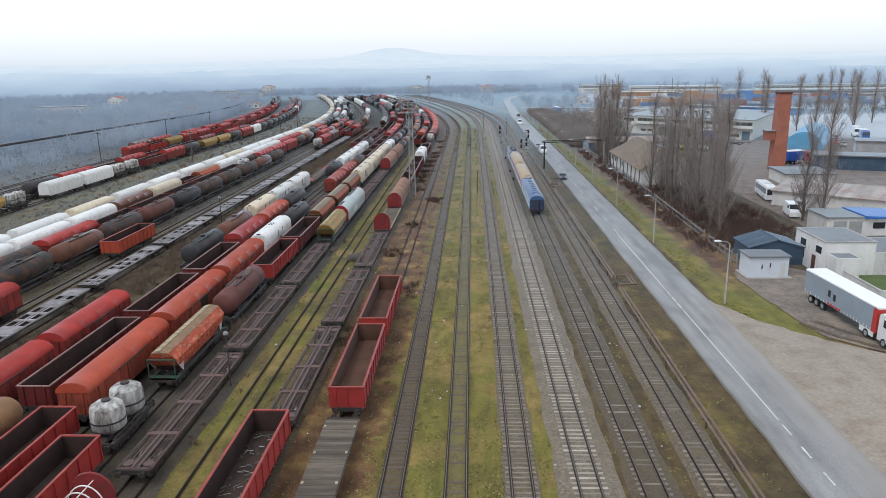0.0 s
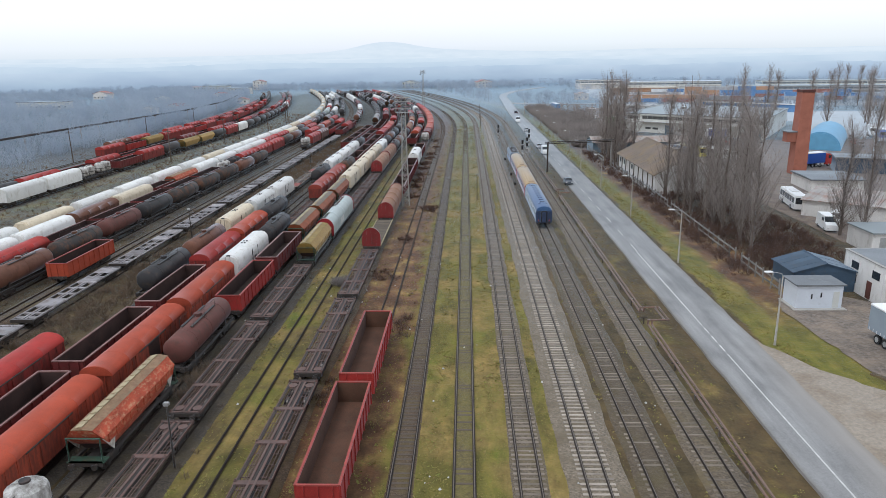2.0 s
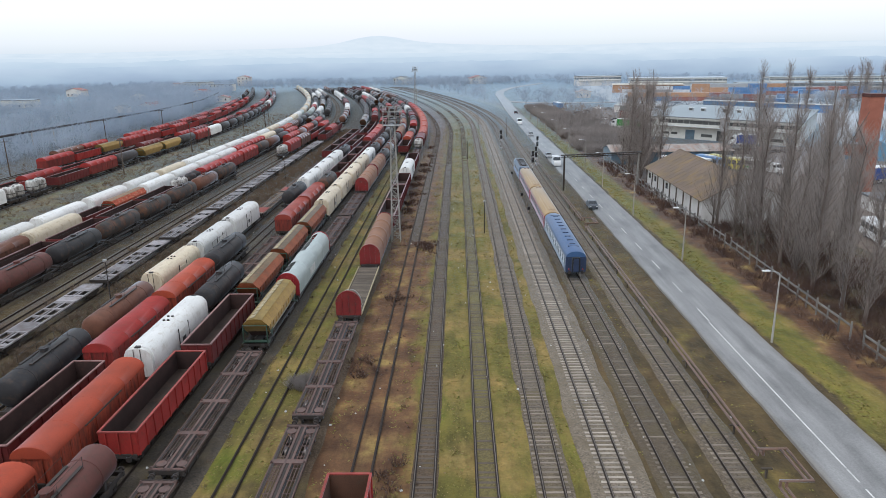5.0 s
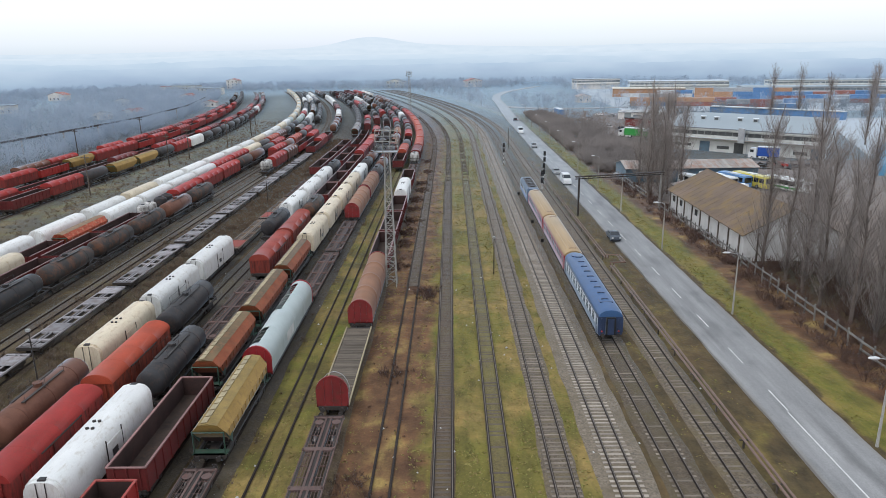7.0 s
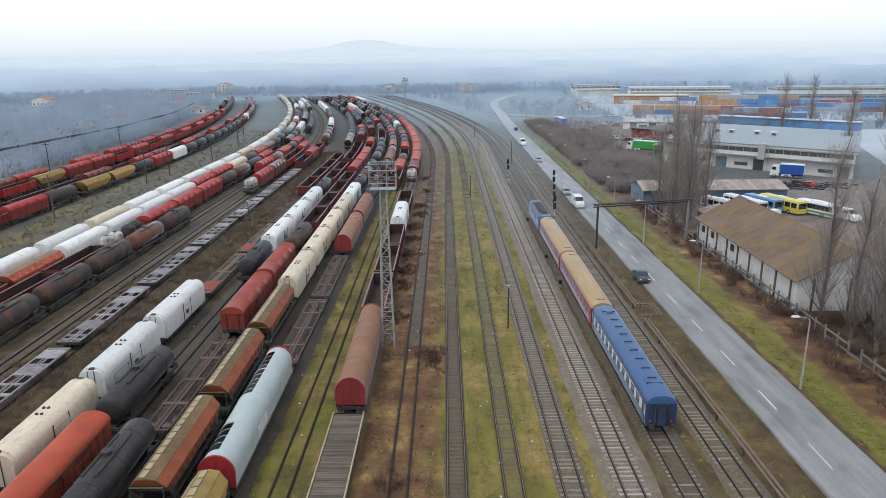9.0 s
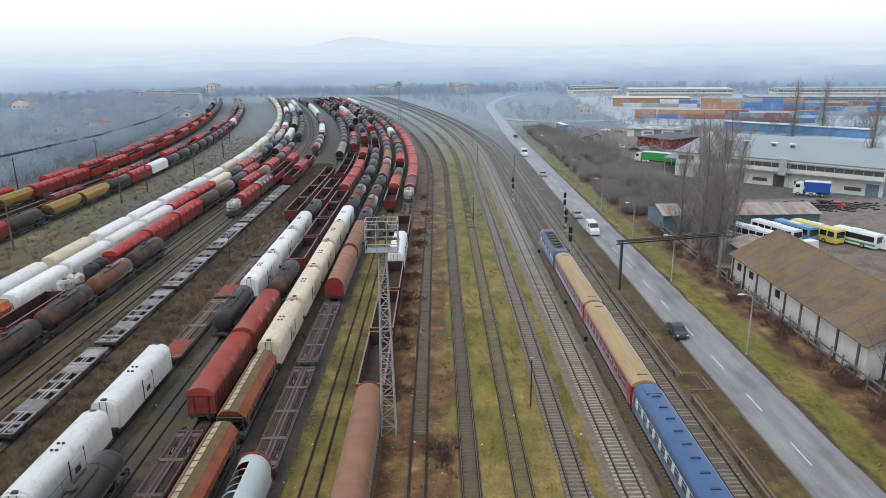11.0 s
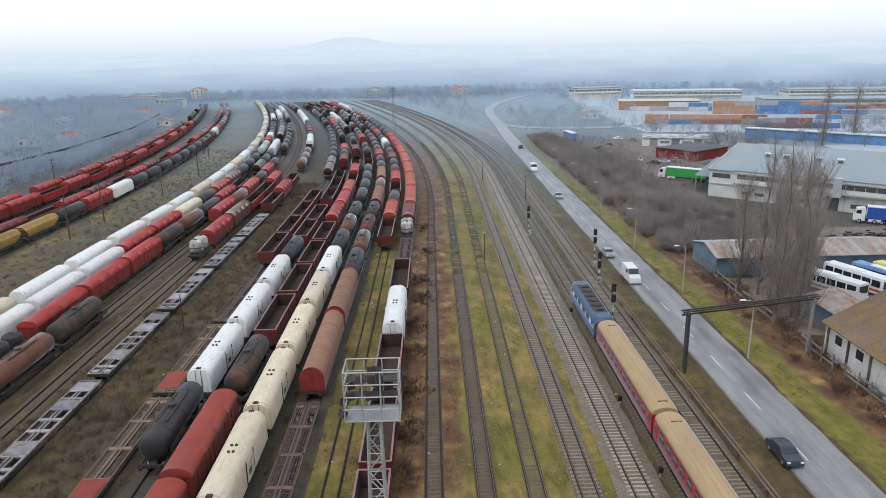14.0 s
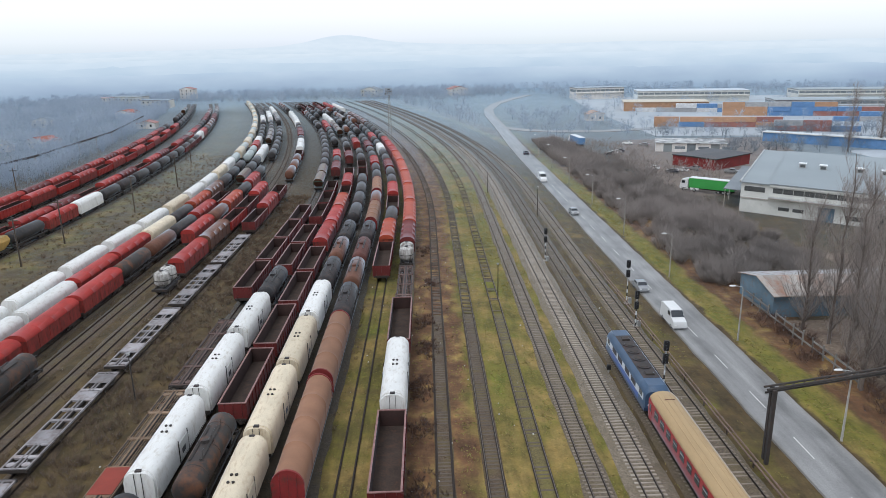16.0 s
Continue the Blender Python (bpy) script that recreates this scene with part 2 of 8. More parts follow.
M["coachroof"] = mat("tan_coach_roof", (0.44, 0.31, 0.165), rough=0.7, dark=0.75, light=1.12, rust=0.3, rust_col=(0.38, 0.25, 0.13), vary=0.04, stretch=(1.6, 0.35, 1))
M["lightblue"] = mat("mid_blue_loco_paint", (0.06, 0.105, 0.18), rough=0.45, vary=0.03)
M["glass"] = mat("dark_window_glass", (0.02, 0.025, 0.03), rough=0.12, spec=0.8, bump=0.0, vary=0.1)
M["rubber"] = mat("black_rubber", (0.022, 0.022, 0.023), rough=0.8, vary=0.05)


def ground_mat():
    """Winter soil with moss, dry grass and litter; what grows where is set by wide bands beside the tracks and by noise."""
    m = bpy.data.materials.new("winter_yard_ground")
    m.use_nodes = True
    n, l = m.node_tree.nodes, m.node_tree.links
    b = n["Principled BSDF"]
    tc = n.new("ShaderNodeTexCoord")
    sep = n.new("ShaderNodeSeparateXYZ")
    l.new(tc.outputs["Object"], sep.inputs[0])

    def noise_of(scale, detail=6.0, rough=0.6, stretch=None):
        t = n.new("ShaderNodeTexNoise")
        t.inputs["Scale"].default_value, t.inputs["Detail"].default_value, t.inputs["Roughness"].default_value = scale, detail, rough
        if stretch:
            mp = n.new("ShaderNodeMapping")
            mp.inputs["Scale"].default_value = stretch
            l.new(tc.outputs["Object"], mp.inputs["Vector"])
            l.new(mp.outputs[0], t.inputs["Vector"])
        else:
            l.new(tc.outputs["Object"], t.inputs["Vector"])
        return t.outputs["Fac"]

    def ramp(fac, stops):
        r = n.new("ShaderNodeValToRGB")
        els = r.color_ramp.elements
        while len(els) < len(stops):
            els.new(0.5)
        for e, (p, c) in zip(els, stops):
            e.position = p
            e.color = (*c, 1) if isinstance(c, tuple) else (c, c, c, 1)
        l.new(fac, r.inputs["Fac"])
        return r.outputs["Color"]

    def mix(f, a, bb, blend="MIX"):
        x = n.new("ShaderNodeMix")
        x.data_type, x.blend_type = "RGBA", blend
        for s, v in (("Factor", f), ("A", a), ("B", bb)):
            if isinstance(v, (int, float)):
                x.inputs[s].default_value = v
            elif isinstance(v, tuple):
                x.inputs[s].default_value = (*v, 1)
            else:
                l.new(v, x.inputs[s])
        return x.outputs["Result"]

    def math_(op, a, bb):
        x = n.new("ShaderNodeMath")
        x.operation = op
        for i, v in enumerate((a, bb)):
            if isinstance(v, (int, float)):
                x.inputs[i].default_value = v
            else:
                l.new(v, x.inputs[i])
        return x.outputs[0]

    # x position with a wobble, as 0..1 over -140 .. 60
    wob = math_("MULTIPLY", math_("SUBTRACT", noise_of(0.12), 0.5), 4.0)
    past = math_("MAXIMUM", math_("SUBTRACT", sep.outputs["Y"], 315.0), 0.0)
    swing = math_("DIVIDE", math_("MULTIPLY", past, past), math_("MULTIPLY", math_("ADD", past, 700.0), 2.0))
    gx = math_("DIVIDE", math_("ADD", math_("ADD", math_("ADD", sep.outputs["X"], swing), wob), 140.0), 200.0)
    f = lambda x: (x + 140) / 200
    soil = ramp(noise_of(0.5, 8), [(0.3, (0.065, 0.05, 0.036)), (0.55, (0.11, 0.085, 0.06)), (0.75, (0.165, 0.13, 0.092))])
    litter = ramp(noise_of(0.28, 8), [(0.32, (0.095, 0.05, 0.038)), (0.5, (0.178, 0.098, 0.07)), (0.6, (0.26, 0.165, 0.098)), (0.7, (0.42, 0.31, 0.145))])
    grass = ramp(noise_of(0.22, 8, 0.6, (1, 0.45, 1)), [(0.3, (0.11, 0.098, 0.036)), (0.43, (0.165, 0.15, 0.05)), (0.55, (0.205, 0.19, 0.06)), (0.68, (0.17, 0.20, 0.04))])
    straw = ramp(noise_of(0.8, 8), [(0.3, (0.24, 0.175, 0.08)), (0.7, (0.38, 0.29, 0.14))])
    scrub = ramp(noise_of(0.35, 9), [(0.3, (0.075, 0.052, 0.034)), (0.5, (0.12, 0.086, 0.056)), (0.7, (0.185, 0.14, 0.085))])
    g_amt = ramp(gx, [(f(-132), 0.05), (f(-112), 0.2), (f(-95), 0.5), (f(-80), 0.3), (f(-70), 0.05), (f(-52), 0.04), (f(-42), 0.18), (f(-26), 0.3), (f(-20), 0.56), (f(-14), 0.56), (f(-5), 0.9), (f(7), 0.95), (f(10), 0.3),
                      (f(12.3), 0.12), (f(13.2), 0.1), (f(17), 0.28), (f(22.5), 0.4), (f(24.6), 0.3), (f(31.6), 0.15), (f(32.4), 0.3), (f(33.0), 1.0), (f(35.2), 0.95), (f(37.5), 0.35), (f(39), 0.15)])
    l_amt = ramp(gx, [(f(-18), 0.1), (f(-13), 0.85), (f(-9), 0.95), (f(-6), 0.72), (f(-2.5), 0.12), (f(34.6), 0.08), (f(37.4), 0.8), (f(41), 0.95), (f(47), 0.3), (f(58), 0.05)])
    patch = noise_of(0.16, 7, 0.65)
    col = mix(ramp(noise_of(0.09, 6), [(0.4, 0.0), (0.6, 1.0)]), soil, scrub)
    gm = ramp(math_("ADD", math_("SUBTRACT", patch, 0.5), g_amt), [(0.36, 0.0), (0.6, 1.0)])
    col = mix(gm, col, mix(ramp(noise_of(0.11, 5), [(0.46, 0.0), (0.6, 1.0)]), grass, straw))
    lm = ramp(math_("ADD", math_("SUBTRACT", noise_of(0.2, 7, 0.65), 0.5), l_amt), [(0.5, 0.0), (0.72, 1.0)])
    col = mix(lm, col, litter)
    # greener moss on the road verge and its corner by the lot
    moss = ramp(noise_of(0.5, 8, 0.65), [(0.3, (0.13, 0.14, 0.034)), (0.5, (0.205, 0.205, 0.05)), (0.7, (0.29, 0.24, 0.085))])
    vx = ramp(math_("DIVIDE", math_("ADD", sep.outputs["X"], math_("MULTIPLY", wob, 0.5)), 50.0), [(0.648, 0.0), (0.664, 1.0), (0.70, 0.8), (0.745, 0.0)])
    cx = ramp(math_("DIVIDE", math_("ADD", sep.outputs["X"], wob), 50.0), [(0.648, 0.0), (0.664, 1.0), (0.78, 0.9), (0.86, 0.0)])
    cy = ramp(math_("DIVIDE", math_("ADD", sep.outputs["Y"], wob), 100.0), [(0.6, 1.0), (0.78, 1.0), (0.92, 0.0)])
    on_moss = math_("MAXIMUM", math_("MULTIPLY", vx, ramp(noise_of(0.13, 6, 0.6), [(0.36, 0.15), (0.56, 1.0)])), math_("MULTIPLY", cx, cy))
    col = mix(on_moss, col, moss)
    col = mix(0.6, col, mix(noise_of(5.0, 4), (0.4, 0.4, 0.4), (1.45, 1.45, 1.45)), "MULTIPLY")
    streak = ramp(noise_of(0.9, 7, 0.65, (1, 0.3, 1)), [(0.3, (0.5, 0.52, 0.5)), (0.5, (0.9, 0.9, 0.86)), (0.7, (1.2, 1.12, 1.0))])
    col = mix(0.85, col, streak, "MULTIPLY")
    col = mix(1.0, col, (0.85, 0.81, 0.58), "MULTIPLY")
    # haze painted in: ground turns paler and bluer far beyond the yard
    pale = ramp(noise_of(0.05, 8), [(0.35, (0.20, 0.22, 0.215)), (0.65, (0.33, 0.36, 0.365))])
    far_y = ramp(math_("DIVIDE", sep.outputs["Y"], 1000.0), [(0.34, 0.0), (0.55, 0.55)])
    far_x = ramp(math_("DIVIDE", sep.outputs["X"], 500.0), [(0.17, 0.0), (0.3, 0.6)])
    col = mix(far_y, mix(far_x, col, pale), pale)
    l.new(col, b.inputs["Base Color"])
    b.inputs["Roughness"].default_value = 0.9
    b.inputs["Specular IOR Level"].default_value = 0.3
    # full bluish sheen whitens the far ground, standing in for haze
    b.inputs["Sheen Weight"].default_value = 1.0
    b.inputs["Sheen Roughness"].default_value = 0.2
    b.inputs["Sheen Tint"].default_value = (0.5, 0.75, 1.0, 1)
    bp = n.new("ShaderNodeBump")
    bp.inputs["Strength"].default_value, bp.inputs["Distance"].default_value = 0.5, 0.12
    l.new(noise_of(3.0, 8), bp.inputs["Height"])
    l.new(bp.outputs[0], b.inputs["Normal"])
    return m


def gravel_mat(name, a, bcol, c, scale=9.0):
    """Crushed stone: cells of different tone over dirt patches."""
    m = bpy.data.materials.new(name)
    m.use_nodes = True
    n, l = m.node_tree.nodes, m.node_tree.links
    b = n["Principled BSDF"]
    tc = n.new("ShaderNodeTexCoord")
    vo = n.new("ShaderNodeTexVoronoi")
    vo.inputs["Scale"].default_value = scale
    no = n.new("ShaderNodeTexNoise")
    no.inputs["Scale"].default_value, no.inputs["Detail"].default_value = 0.35, 8.0
    n2 = n.new("ShaderNodeTexNoise")
    n2.inputs["Scale"].default_value, n2.inputs["Detail"].default_value = 3.0, 6.0
    for t in (vo, no, n2):
        l.new(tc.outputs["Object"], t.inputs["Vector"])
    r1 = n.new("ShaderNodeValToRGB")
    r1.color_ramp.elements[0].color, r1.color_ramp.elements[1].color = (*a, 1), (*bcol, 1)
    sp = n.new("ShaderNodeSeparateColor")
    l.new(vo.outputs["Color"], sp.inputs[0])
    l.new(sp.outputs[0], r1.inputs["Fac"])
    r2 = n.new("ShaderNodeValToRGB")
    r2.color_ramp.elements[0].position, r2.color_ramp.elements[1].position = 0.46, 0.66
    l.new(no.outputs["Fac"], r2.inputs["Fac"])
    mx = n.new("ShaderNodeMix")
    mx.data_type = "RGBA"
    l.new(r2.outputs["Color"], mx.inputs["Factor"])
    l.new(r1.outputs["Color"], mx.inputs["A"])
    mx.inputs["B"].default_value = (*c, 1)
    m2 = n.new("ShaderNodeMix")
    m2.data_type, m2.blend_type = "RGBA", "MULTIPLY"
    m2.inputs["Factor"].default_value = 0.5
    r3 = n.new("ShaderNodeValToRGB")
    r3.color_ramp.elements[0].position, r3.color_ramp.elements[1].position = 0.25, 0.75
    r3.color_ramp.elements[0].color = (0.4, 0.4, 0.4, 1)
    l.new(n2.outputs["Fac"], r3.inputs["Fac"])
    l.new(mx.outputs["Result"], m2.inputs["A"])
    l.new(r3.outputs["Color"], m2.inputs["B"])
    m3 = n.new("ShaderNodeMix")
    m3.data_type, m3.blend_type = "RGBA", "MULTIPLY"
    m3.inputs["Factor"].default_value = 1.0
    m3.inputs["B"].default_value = (1.05, 0.97, 0.86, 1)
    l.new(m2.outputs["Result"], m3.inputs["A"])
    l.new(m3.outputs["Result"], b.inputs["Base Color"])
    b.inputs["Roughness"].default_value = 0.92
    # bluish sheen imitates haze on gravel seen at a low angle
    b.inputs["Sheen Weight"].default_value = 0.5
    b.inputs["Sheen Roughness"].default_value = 0.25
    b.inputs["Sheen Tint"].default_value = (0.5, 0.75, 1.0, 1)
    bp = n.new("ShaderNodeBump")
    bp.inputs["Strength"].default_value, bp.inputs["Distance"].default_value = 0.6, 0.05
    l.new(vo.outputs["Distance"], bp.inputs["Height"])
    l.new(bp.outputs[0], b.inputs["Normal"])
    return m




def asphalt_mat():
    """Grey asphalt: long wear streaks, dark patches, gravel speckle, and dust trodden over it beside the lot."""
    m = bpy.data.materials.new("worn_road_asphalt")
    m.use_nodes = True
    n, l = m.node_tree.nodes, m.node_tree.links
    b = n["Principled BSDF"]
    tc = n.new("ShaderNodeTexCoord")
    sep = n.new("ShaderNodeSeparateXYZ")
    l.new(tc.outputs["Object"], sep.inputs[0])

    def tex(scale, detail, stretch):
        mp, t = n.new("ShaderNodeMapping"), n.new("ShaderNodeTexNoise")
        mp.inputs["Scale"].default_value = stretch
        t.inputs["Scale"].default_value, t.inputs["Detail"].default_value = scale, detail
        l.new(tc.outputs["Object"], mp.inputs["Vector"])
        l.new(mp.outputs[0], t.inputs["Vector"])
        return t.outputs["Fac"]

    def ramp(fac, stops):
        r = n.new("ShaderNodeValToRGB")
        while len(r.color_ramp.elements) < len(stops):
            r.color_ramp.elements.new(0.5)
        for e, (p, c) in zip(r.color_ramp.elements, stops):
            e.position, e.color = p, (*c, 1)
        l.new(fac, r.inputs["Fac"])
        return r.outputs["Color"]

    def mix(f, a, c, blend="MIX"):
        x = n.new("ShaderNodeMix")
        x.data_type, x.blend_type = "RGBA", blend
        for s, v in (("Factor", f), ("A", a), ("B", c)):
            if isinstance(v, (int, float)):
                x.inputs[s].default_value = v
            elif isinstance(v, tuple):
                x.inputs[s].default_value = (*v, 1)
            else:
                l.new(v, x.inputs[s])
        return x.outputs["Result"]

    def calc(op, a, c):
        x = n.new("ShaderNodeMath")
        x.operation = op
        for i, v in enumerate((a, c)):
            if isinstance(v, (int, float)):
                x.inputs[i].default_value = v
            else:
                l.new(v, x.inputs[i])
        return x.outputs[0]

    col = ramp(tex(1.0, 6.0, (0.9, 0.045, 1)), [(0.3, (0.19, 0.188, 0.186)), (0.52, (0.245, 0.243, 0.24)), (0.7, (0.30, 0.297, 0.292))])
    col = mix(0.55, col, ramp(tex(0.35, 7.0, (1, 0.4, 1)), [(0.35, (0.6, 0.6, 0.6)), (0.5, (1, 1, 1)), (0.72, (1.2, 1.2, 1.2))]), "MULTIPLY")
    col = mix(0.35, col, ramp(tex(9.0, 5.0, (1, 1, 1)), [(0.3, (0.6, 0.6, 0.6)), (0.7, (1.35, 1.35, 1.35))]), "MULTIPLY")
    wob = calc("MULTIPLY", calc("SUBTRACT", tex(0.3, 7.0, (1, 0.5, 1)), 0.5), 3.4)
    east = ramp(calc("DIVIDE", calc("ADD", sep.outputs["X"], wob), 50.0), [(0.57, (0, 0, 0)), (0.635, (1, 1, 1))])
    south = ramp(calc("DIVIDE", calc("ADD", sep.outputs["Y"], calc("MULTIPLY", wob, 3.0)), 100.0), [(0.66, (1, 1, 1)), (0.8, (0, 0, 0))])
    col = mix(calc("MULTIPLY", calc("MULTIPLY", east, south), 0.95), col, (0.295, 0.27, 0.245))
    edge = ramp(calc("DIVIDE", calc("ADD", calc("ABSOLUTE", calc("SUBTRACT", sep.outputs["X"], 28.5), 0), calc("MULTIPLY", wob, 0.28)), 5.0), [(0.55, (0, 0, 0)), (0.66, (1, 1, 1))])
    col = mix(calc("MULTIPLY", edge, 0.55), col, (0.19, 0.165, 0.135))
    l.new(col, b.inputs["Base Color"])
    b.inputs["Roughness"].default_value = 0.85
    b.inputs["Specular IOR Level"].default_value = 0.5
    # bluish sheen imitates haze along the distant road
    b.inputs["Sheen Weight"].default_value = 0.85
    b.inputs["Sheen Roughness"].default_value = 0.25
    b.inputs["Sheen Tint"].default_value = (0.68, 0.84, 1.0, 1)
    bp = n.new("ShaderNodeBump")
    bp.inputs["Strength"].default_value, bp.inputs["Distance"].default_value = 0.15, 0.02
    l.new(tex(14.0, 5.0, (1, 1, 1)), bp.inputs["Height"])
    l.new(bp.outputs[0], b.inputs["Normal"])
    return m


M["asphalt"] = asphalt_mat()
M["ground"] = ground_mat()
M["ballast"] = gravel_mat("grey_track_ballast", (0.13, 0.112, 0.09), (0.265, 0.235, 0.195), (0.16, 0.136, 0.10))
M["ballastdark"] = gravel_mat("oily_dark_ballast", (0.05, 0.041, 0.032), (0.11, 0.09, 0.07), (0.10, 0.08, 0.042))
M["ballastbrown"] = gravel_mat("brown_grey_ballast", (0.09, 0.075, 0.058), (0.19, 0.16, 0.125), (0.145, 0.12, 0.07))
M["bedsoil"] = gravel_mat("overgrown_track_bed", (0.10, 0.085, 0.038), (0.175, 0.15, 0.062), (0.165, 0.148, 0.044))
M["bedbrown"] = gravel_mat("brown_littered_track_bed", (0.07, 0.05, 0.034), (0.135, 0.10, 0.068), (0.12, 0.095, 0.045))
M["depotsoil"] = gravel_mat("brown_depot_ground", (0.16, 0.125, 0.10), (0.26, 0.21, 0.17), (0.13, 0.09, 0.07), 3.0)
M["dirtlot"] = gravel_mat("pale_dirt_lot", (0.31, 0.285, 0.26), (0.36, 0.33, 0.295), (0.27, 0.235, 0.20), 6.0)
M["oilsoil"] = gravel_mat("oil_blackened_track_bed", (0.048, 0.042, 0.036), (0.10, 0.086, 0.07), (0.095, 0.08, 0.05))
M["soilbed"] = gravel_mat("brown_earthy_track_bed", (0.075, 0.06, 0.044), (0.14, 0.115, 0.085), (0.105, 0.088, 0.05))
M["mudpark"] = gravel_mat("dark_muddy_parking_ground", (0.14, 0.118, 0.104), (0.235, 0.205, 0.185), (0.28, 0.235, 0.195), 3.0)

# ---------------------------------------------------------------- mesh helpers


class Mesh:
    """Collects boxes, tubes, plates and lofts into one mesh."""

    def __init__(self):
        self.v, self.f = [], []

    def add(self, verts, faces):
        k = len(self.v)
        self.v += [tuple(p) for p in verts]
        self.f += [tuple(i + k for i in face) for face in faces]
        return self

    def box(self, x0, x1, y0, y1, z0, z1, bev=0.0):
        if bev:
            p = [(x0 + bev, z0), (x1 - bev, z0), (x1, z0 + bev), (x1, z1 - bev), (x1 - bev, z1), (x0 + bev, z1), (x0, z1 - bev), (x0, z0 + bev)]
            return self.loft(p, y0, y1)
        v = [(x, y, z) for z in (z0, z1) for y in (y0, y1) for x in (x0, x1)]
        return self.add(v, [(0, 2, 3, 1), (4, 5, 7, 6), (0, 1, 5, 4), (2, 6, 7, 3), (0, 4, 6, 2), (1, 3, 7, 5)])

    def loft(self, profile, y0, y1, close=True, caps=True):
        """A profile of (x, z), counter-clockwise seen from -y, drawn out along y."""
        n = len(profile)
        v = [(x, y0, z) for x, z in profile] + [(x, y1, z) for x, z in profile]
        f = [(i, (i + 1) % n, n + (i + 1) % n, n + i) for i in range(n if close else n - 1)]
        if caps:
            f += [tuple(range(n))[::-1], tuple(range(n, 2 * n))]
        return self.add(v, f)

    def rings(self, rings, caps=True):
        """Rings of points, all of one count, joined one after another."""
        n = len(rings[0])
        v = [p for ring in rings for p in ring]
        f = []
        for k in range(len(rings) - 1):
            f += [(k * n + i, k * n + (i + 1) % n, (k + 1) * n + (i + 1) % n, (k + 1) * n + i) for i in range(n)]
        if caps:
            f += [tuple(range(n))[::-1], tuple((len(rings) - 1) * n + i for i in range(n))]
        return self.add(v, f)

    def tube(self, p, q, r, r2=None, n=6, caps=True):
        p, q = Vector(p), Vector(q)
        d = (q - p).normalized()
        a = d.cross(Vector((0, 0, 1)) if abs(d.z) < 0.9 else Vector((1, 0, 0))).normalized()
        c = d.cross(a)
        r2 = r if r2 is None else r2
        ring = lambda o, s: [o + (a * math.cos(t) + c * math.sin(t)) * s for t in (2 * math.pi * i / n for i in range(n))]
        return self.rings([ring(p, r), ring(q, r2)], caps)

    def path(self, pts, r, n=6):
        """One bent tube through the points."""
        pts = [Vector(p) for p in pts]
        rings, a = [], None
        for i, p in enumerate(pts):
            d0 = (p - pts[i - 1]).normalized() if i else (pts[1] - p).normalized()
            d1 = (pts[i + 1] - p).normalized() if i < len(pts) - 1 else d0
            d = (d0 + d1).normalized()
            if a is None:
                a = d.cross(Vector((0, 0, 1)) if abs(d.z) < 0.9 else Vector((1, 0, 0)))
            a = (a - d * a.dot(d)).normalized()
            c = d.cross(a)
            s = r / max(0.6, d.dot(d0))
            rings.append([p + (a * math.cos(t) + c * math.sin(t)) * s for t in (2 * math.pi * k / n for k in range(n))])
        return self.rings(rings)

    def data(self, name, material, smooth=True):
        me = bpy.data.meshes.new(name)
        me.from_pydata(self.v, [], self.f)
        me.materials.append(material)
        if smooth:
            me.shade_smooth()
            me.set_sharp_from_angle(angle=radians(38))
        me.update()
        return me


def part(name, mesh, material, parent, label="", at=None, smooth=True):
    """One mesh object under a thing or a part; mesh may be ready data that is shared."""
    data = mesh if isinstance(mesh, bpy.types.Mesh) else mesh.data(name, material, smooth)
    ob = new(name, data)
    ob.parent = parent
    if at is not None:
        ob.matrix_basis = at
    if label:
        ob["label"] = label
    return ob


def thing(name, label, category, group="", m=None, kind=""):
    ob = new(name)
    ob.empty_display_size = 0.5
    if m is not None:
        ob.matrix_basis = m
    return tagged(ob, label, category, group, kind)


def solo(name, mesh, material, label, category, group="", kind="", m=None, smooth=True):
    ob = new(name, mesh if isinstance(mesh, bpy.types.Mesh) else mesh.data(name, material, smooth))
    if m is not None:
        ob.matrix_basis = m
    return tagged(ob, label, category, group, kind)


def arc(cx, cz, rx, rz, a0, a1, n):
    return [(cx + rx * math.cos(radians(a0 + (a1 - a0) * i / n)), cz + rz * math.sin(radians(a0 + (a1 - a0) * i / n))) for i in range(n + 1)]


# ---------------------------------------------------------------- plan of the yard
GROUND = -0.22          # rail heads are at 0
TRACKS = dict(E=19.4, D=14.8, C=10.3, B=5.5, A=0.75, P=-3.87, Q=-8.65, S=-13.95, U=-18.2, V=-22.6, W=-27.0, X=-31.3, Y=-35.7,
              Z=-40.0, G=-50.2, H=-55.5, I=-60.4, J=-64.6, K=-69.0, L=-73.5, N=-98.7, O=-103.5, R=-116.5, T=-121.5)


def bend(x0, y):
    """Where a track stands at y: straight, then in a wide curve to the left."""
    start = 282 + 48 * min(1, max(0, (x0 + 12) / 17))
    s = max(0.0, y - start)
    return x0 - s * s / (2 * (700 + s))


def on_track(key, y):
    x0 = TRACKS[key]
    dx = bend(x0, y + 1) - bend(x0, y - 1)
    return pose(bend(x0, y), y, 0, 0, 0, -math.degrees(math.atan2(dx, 2)))


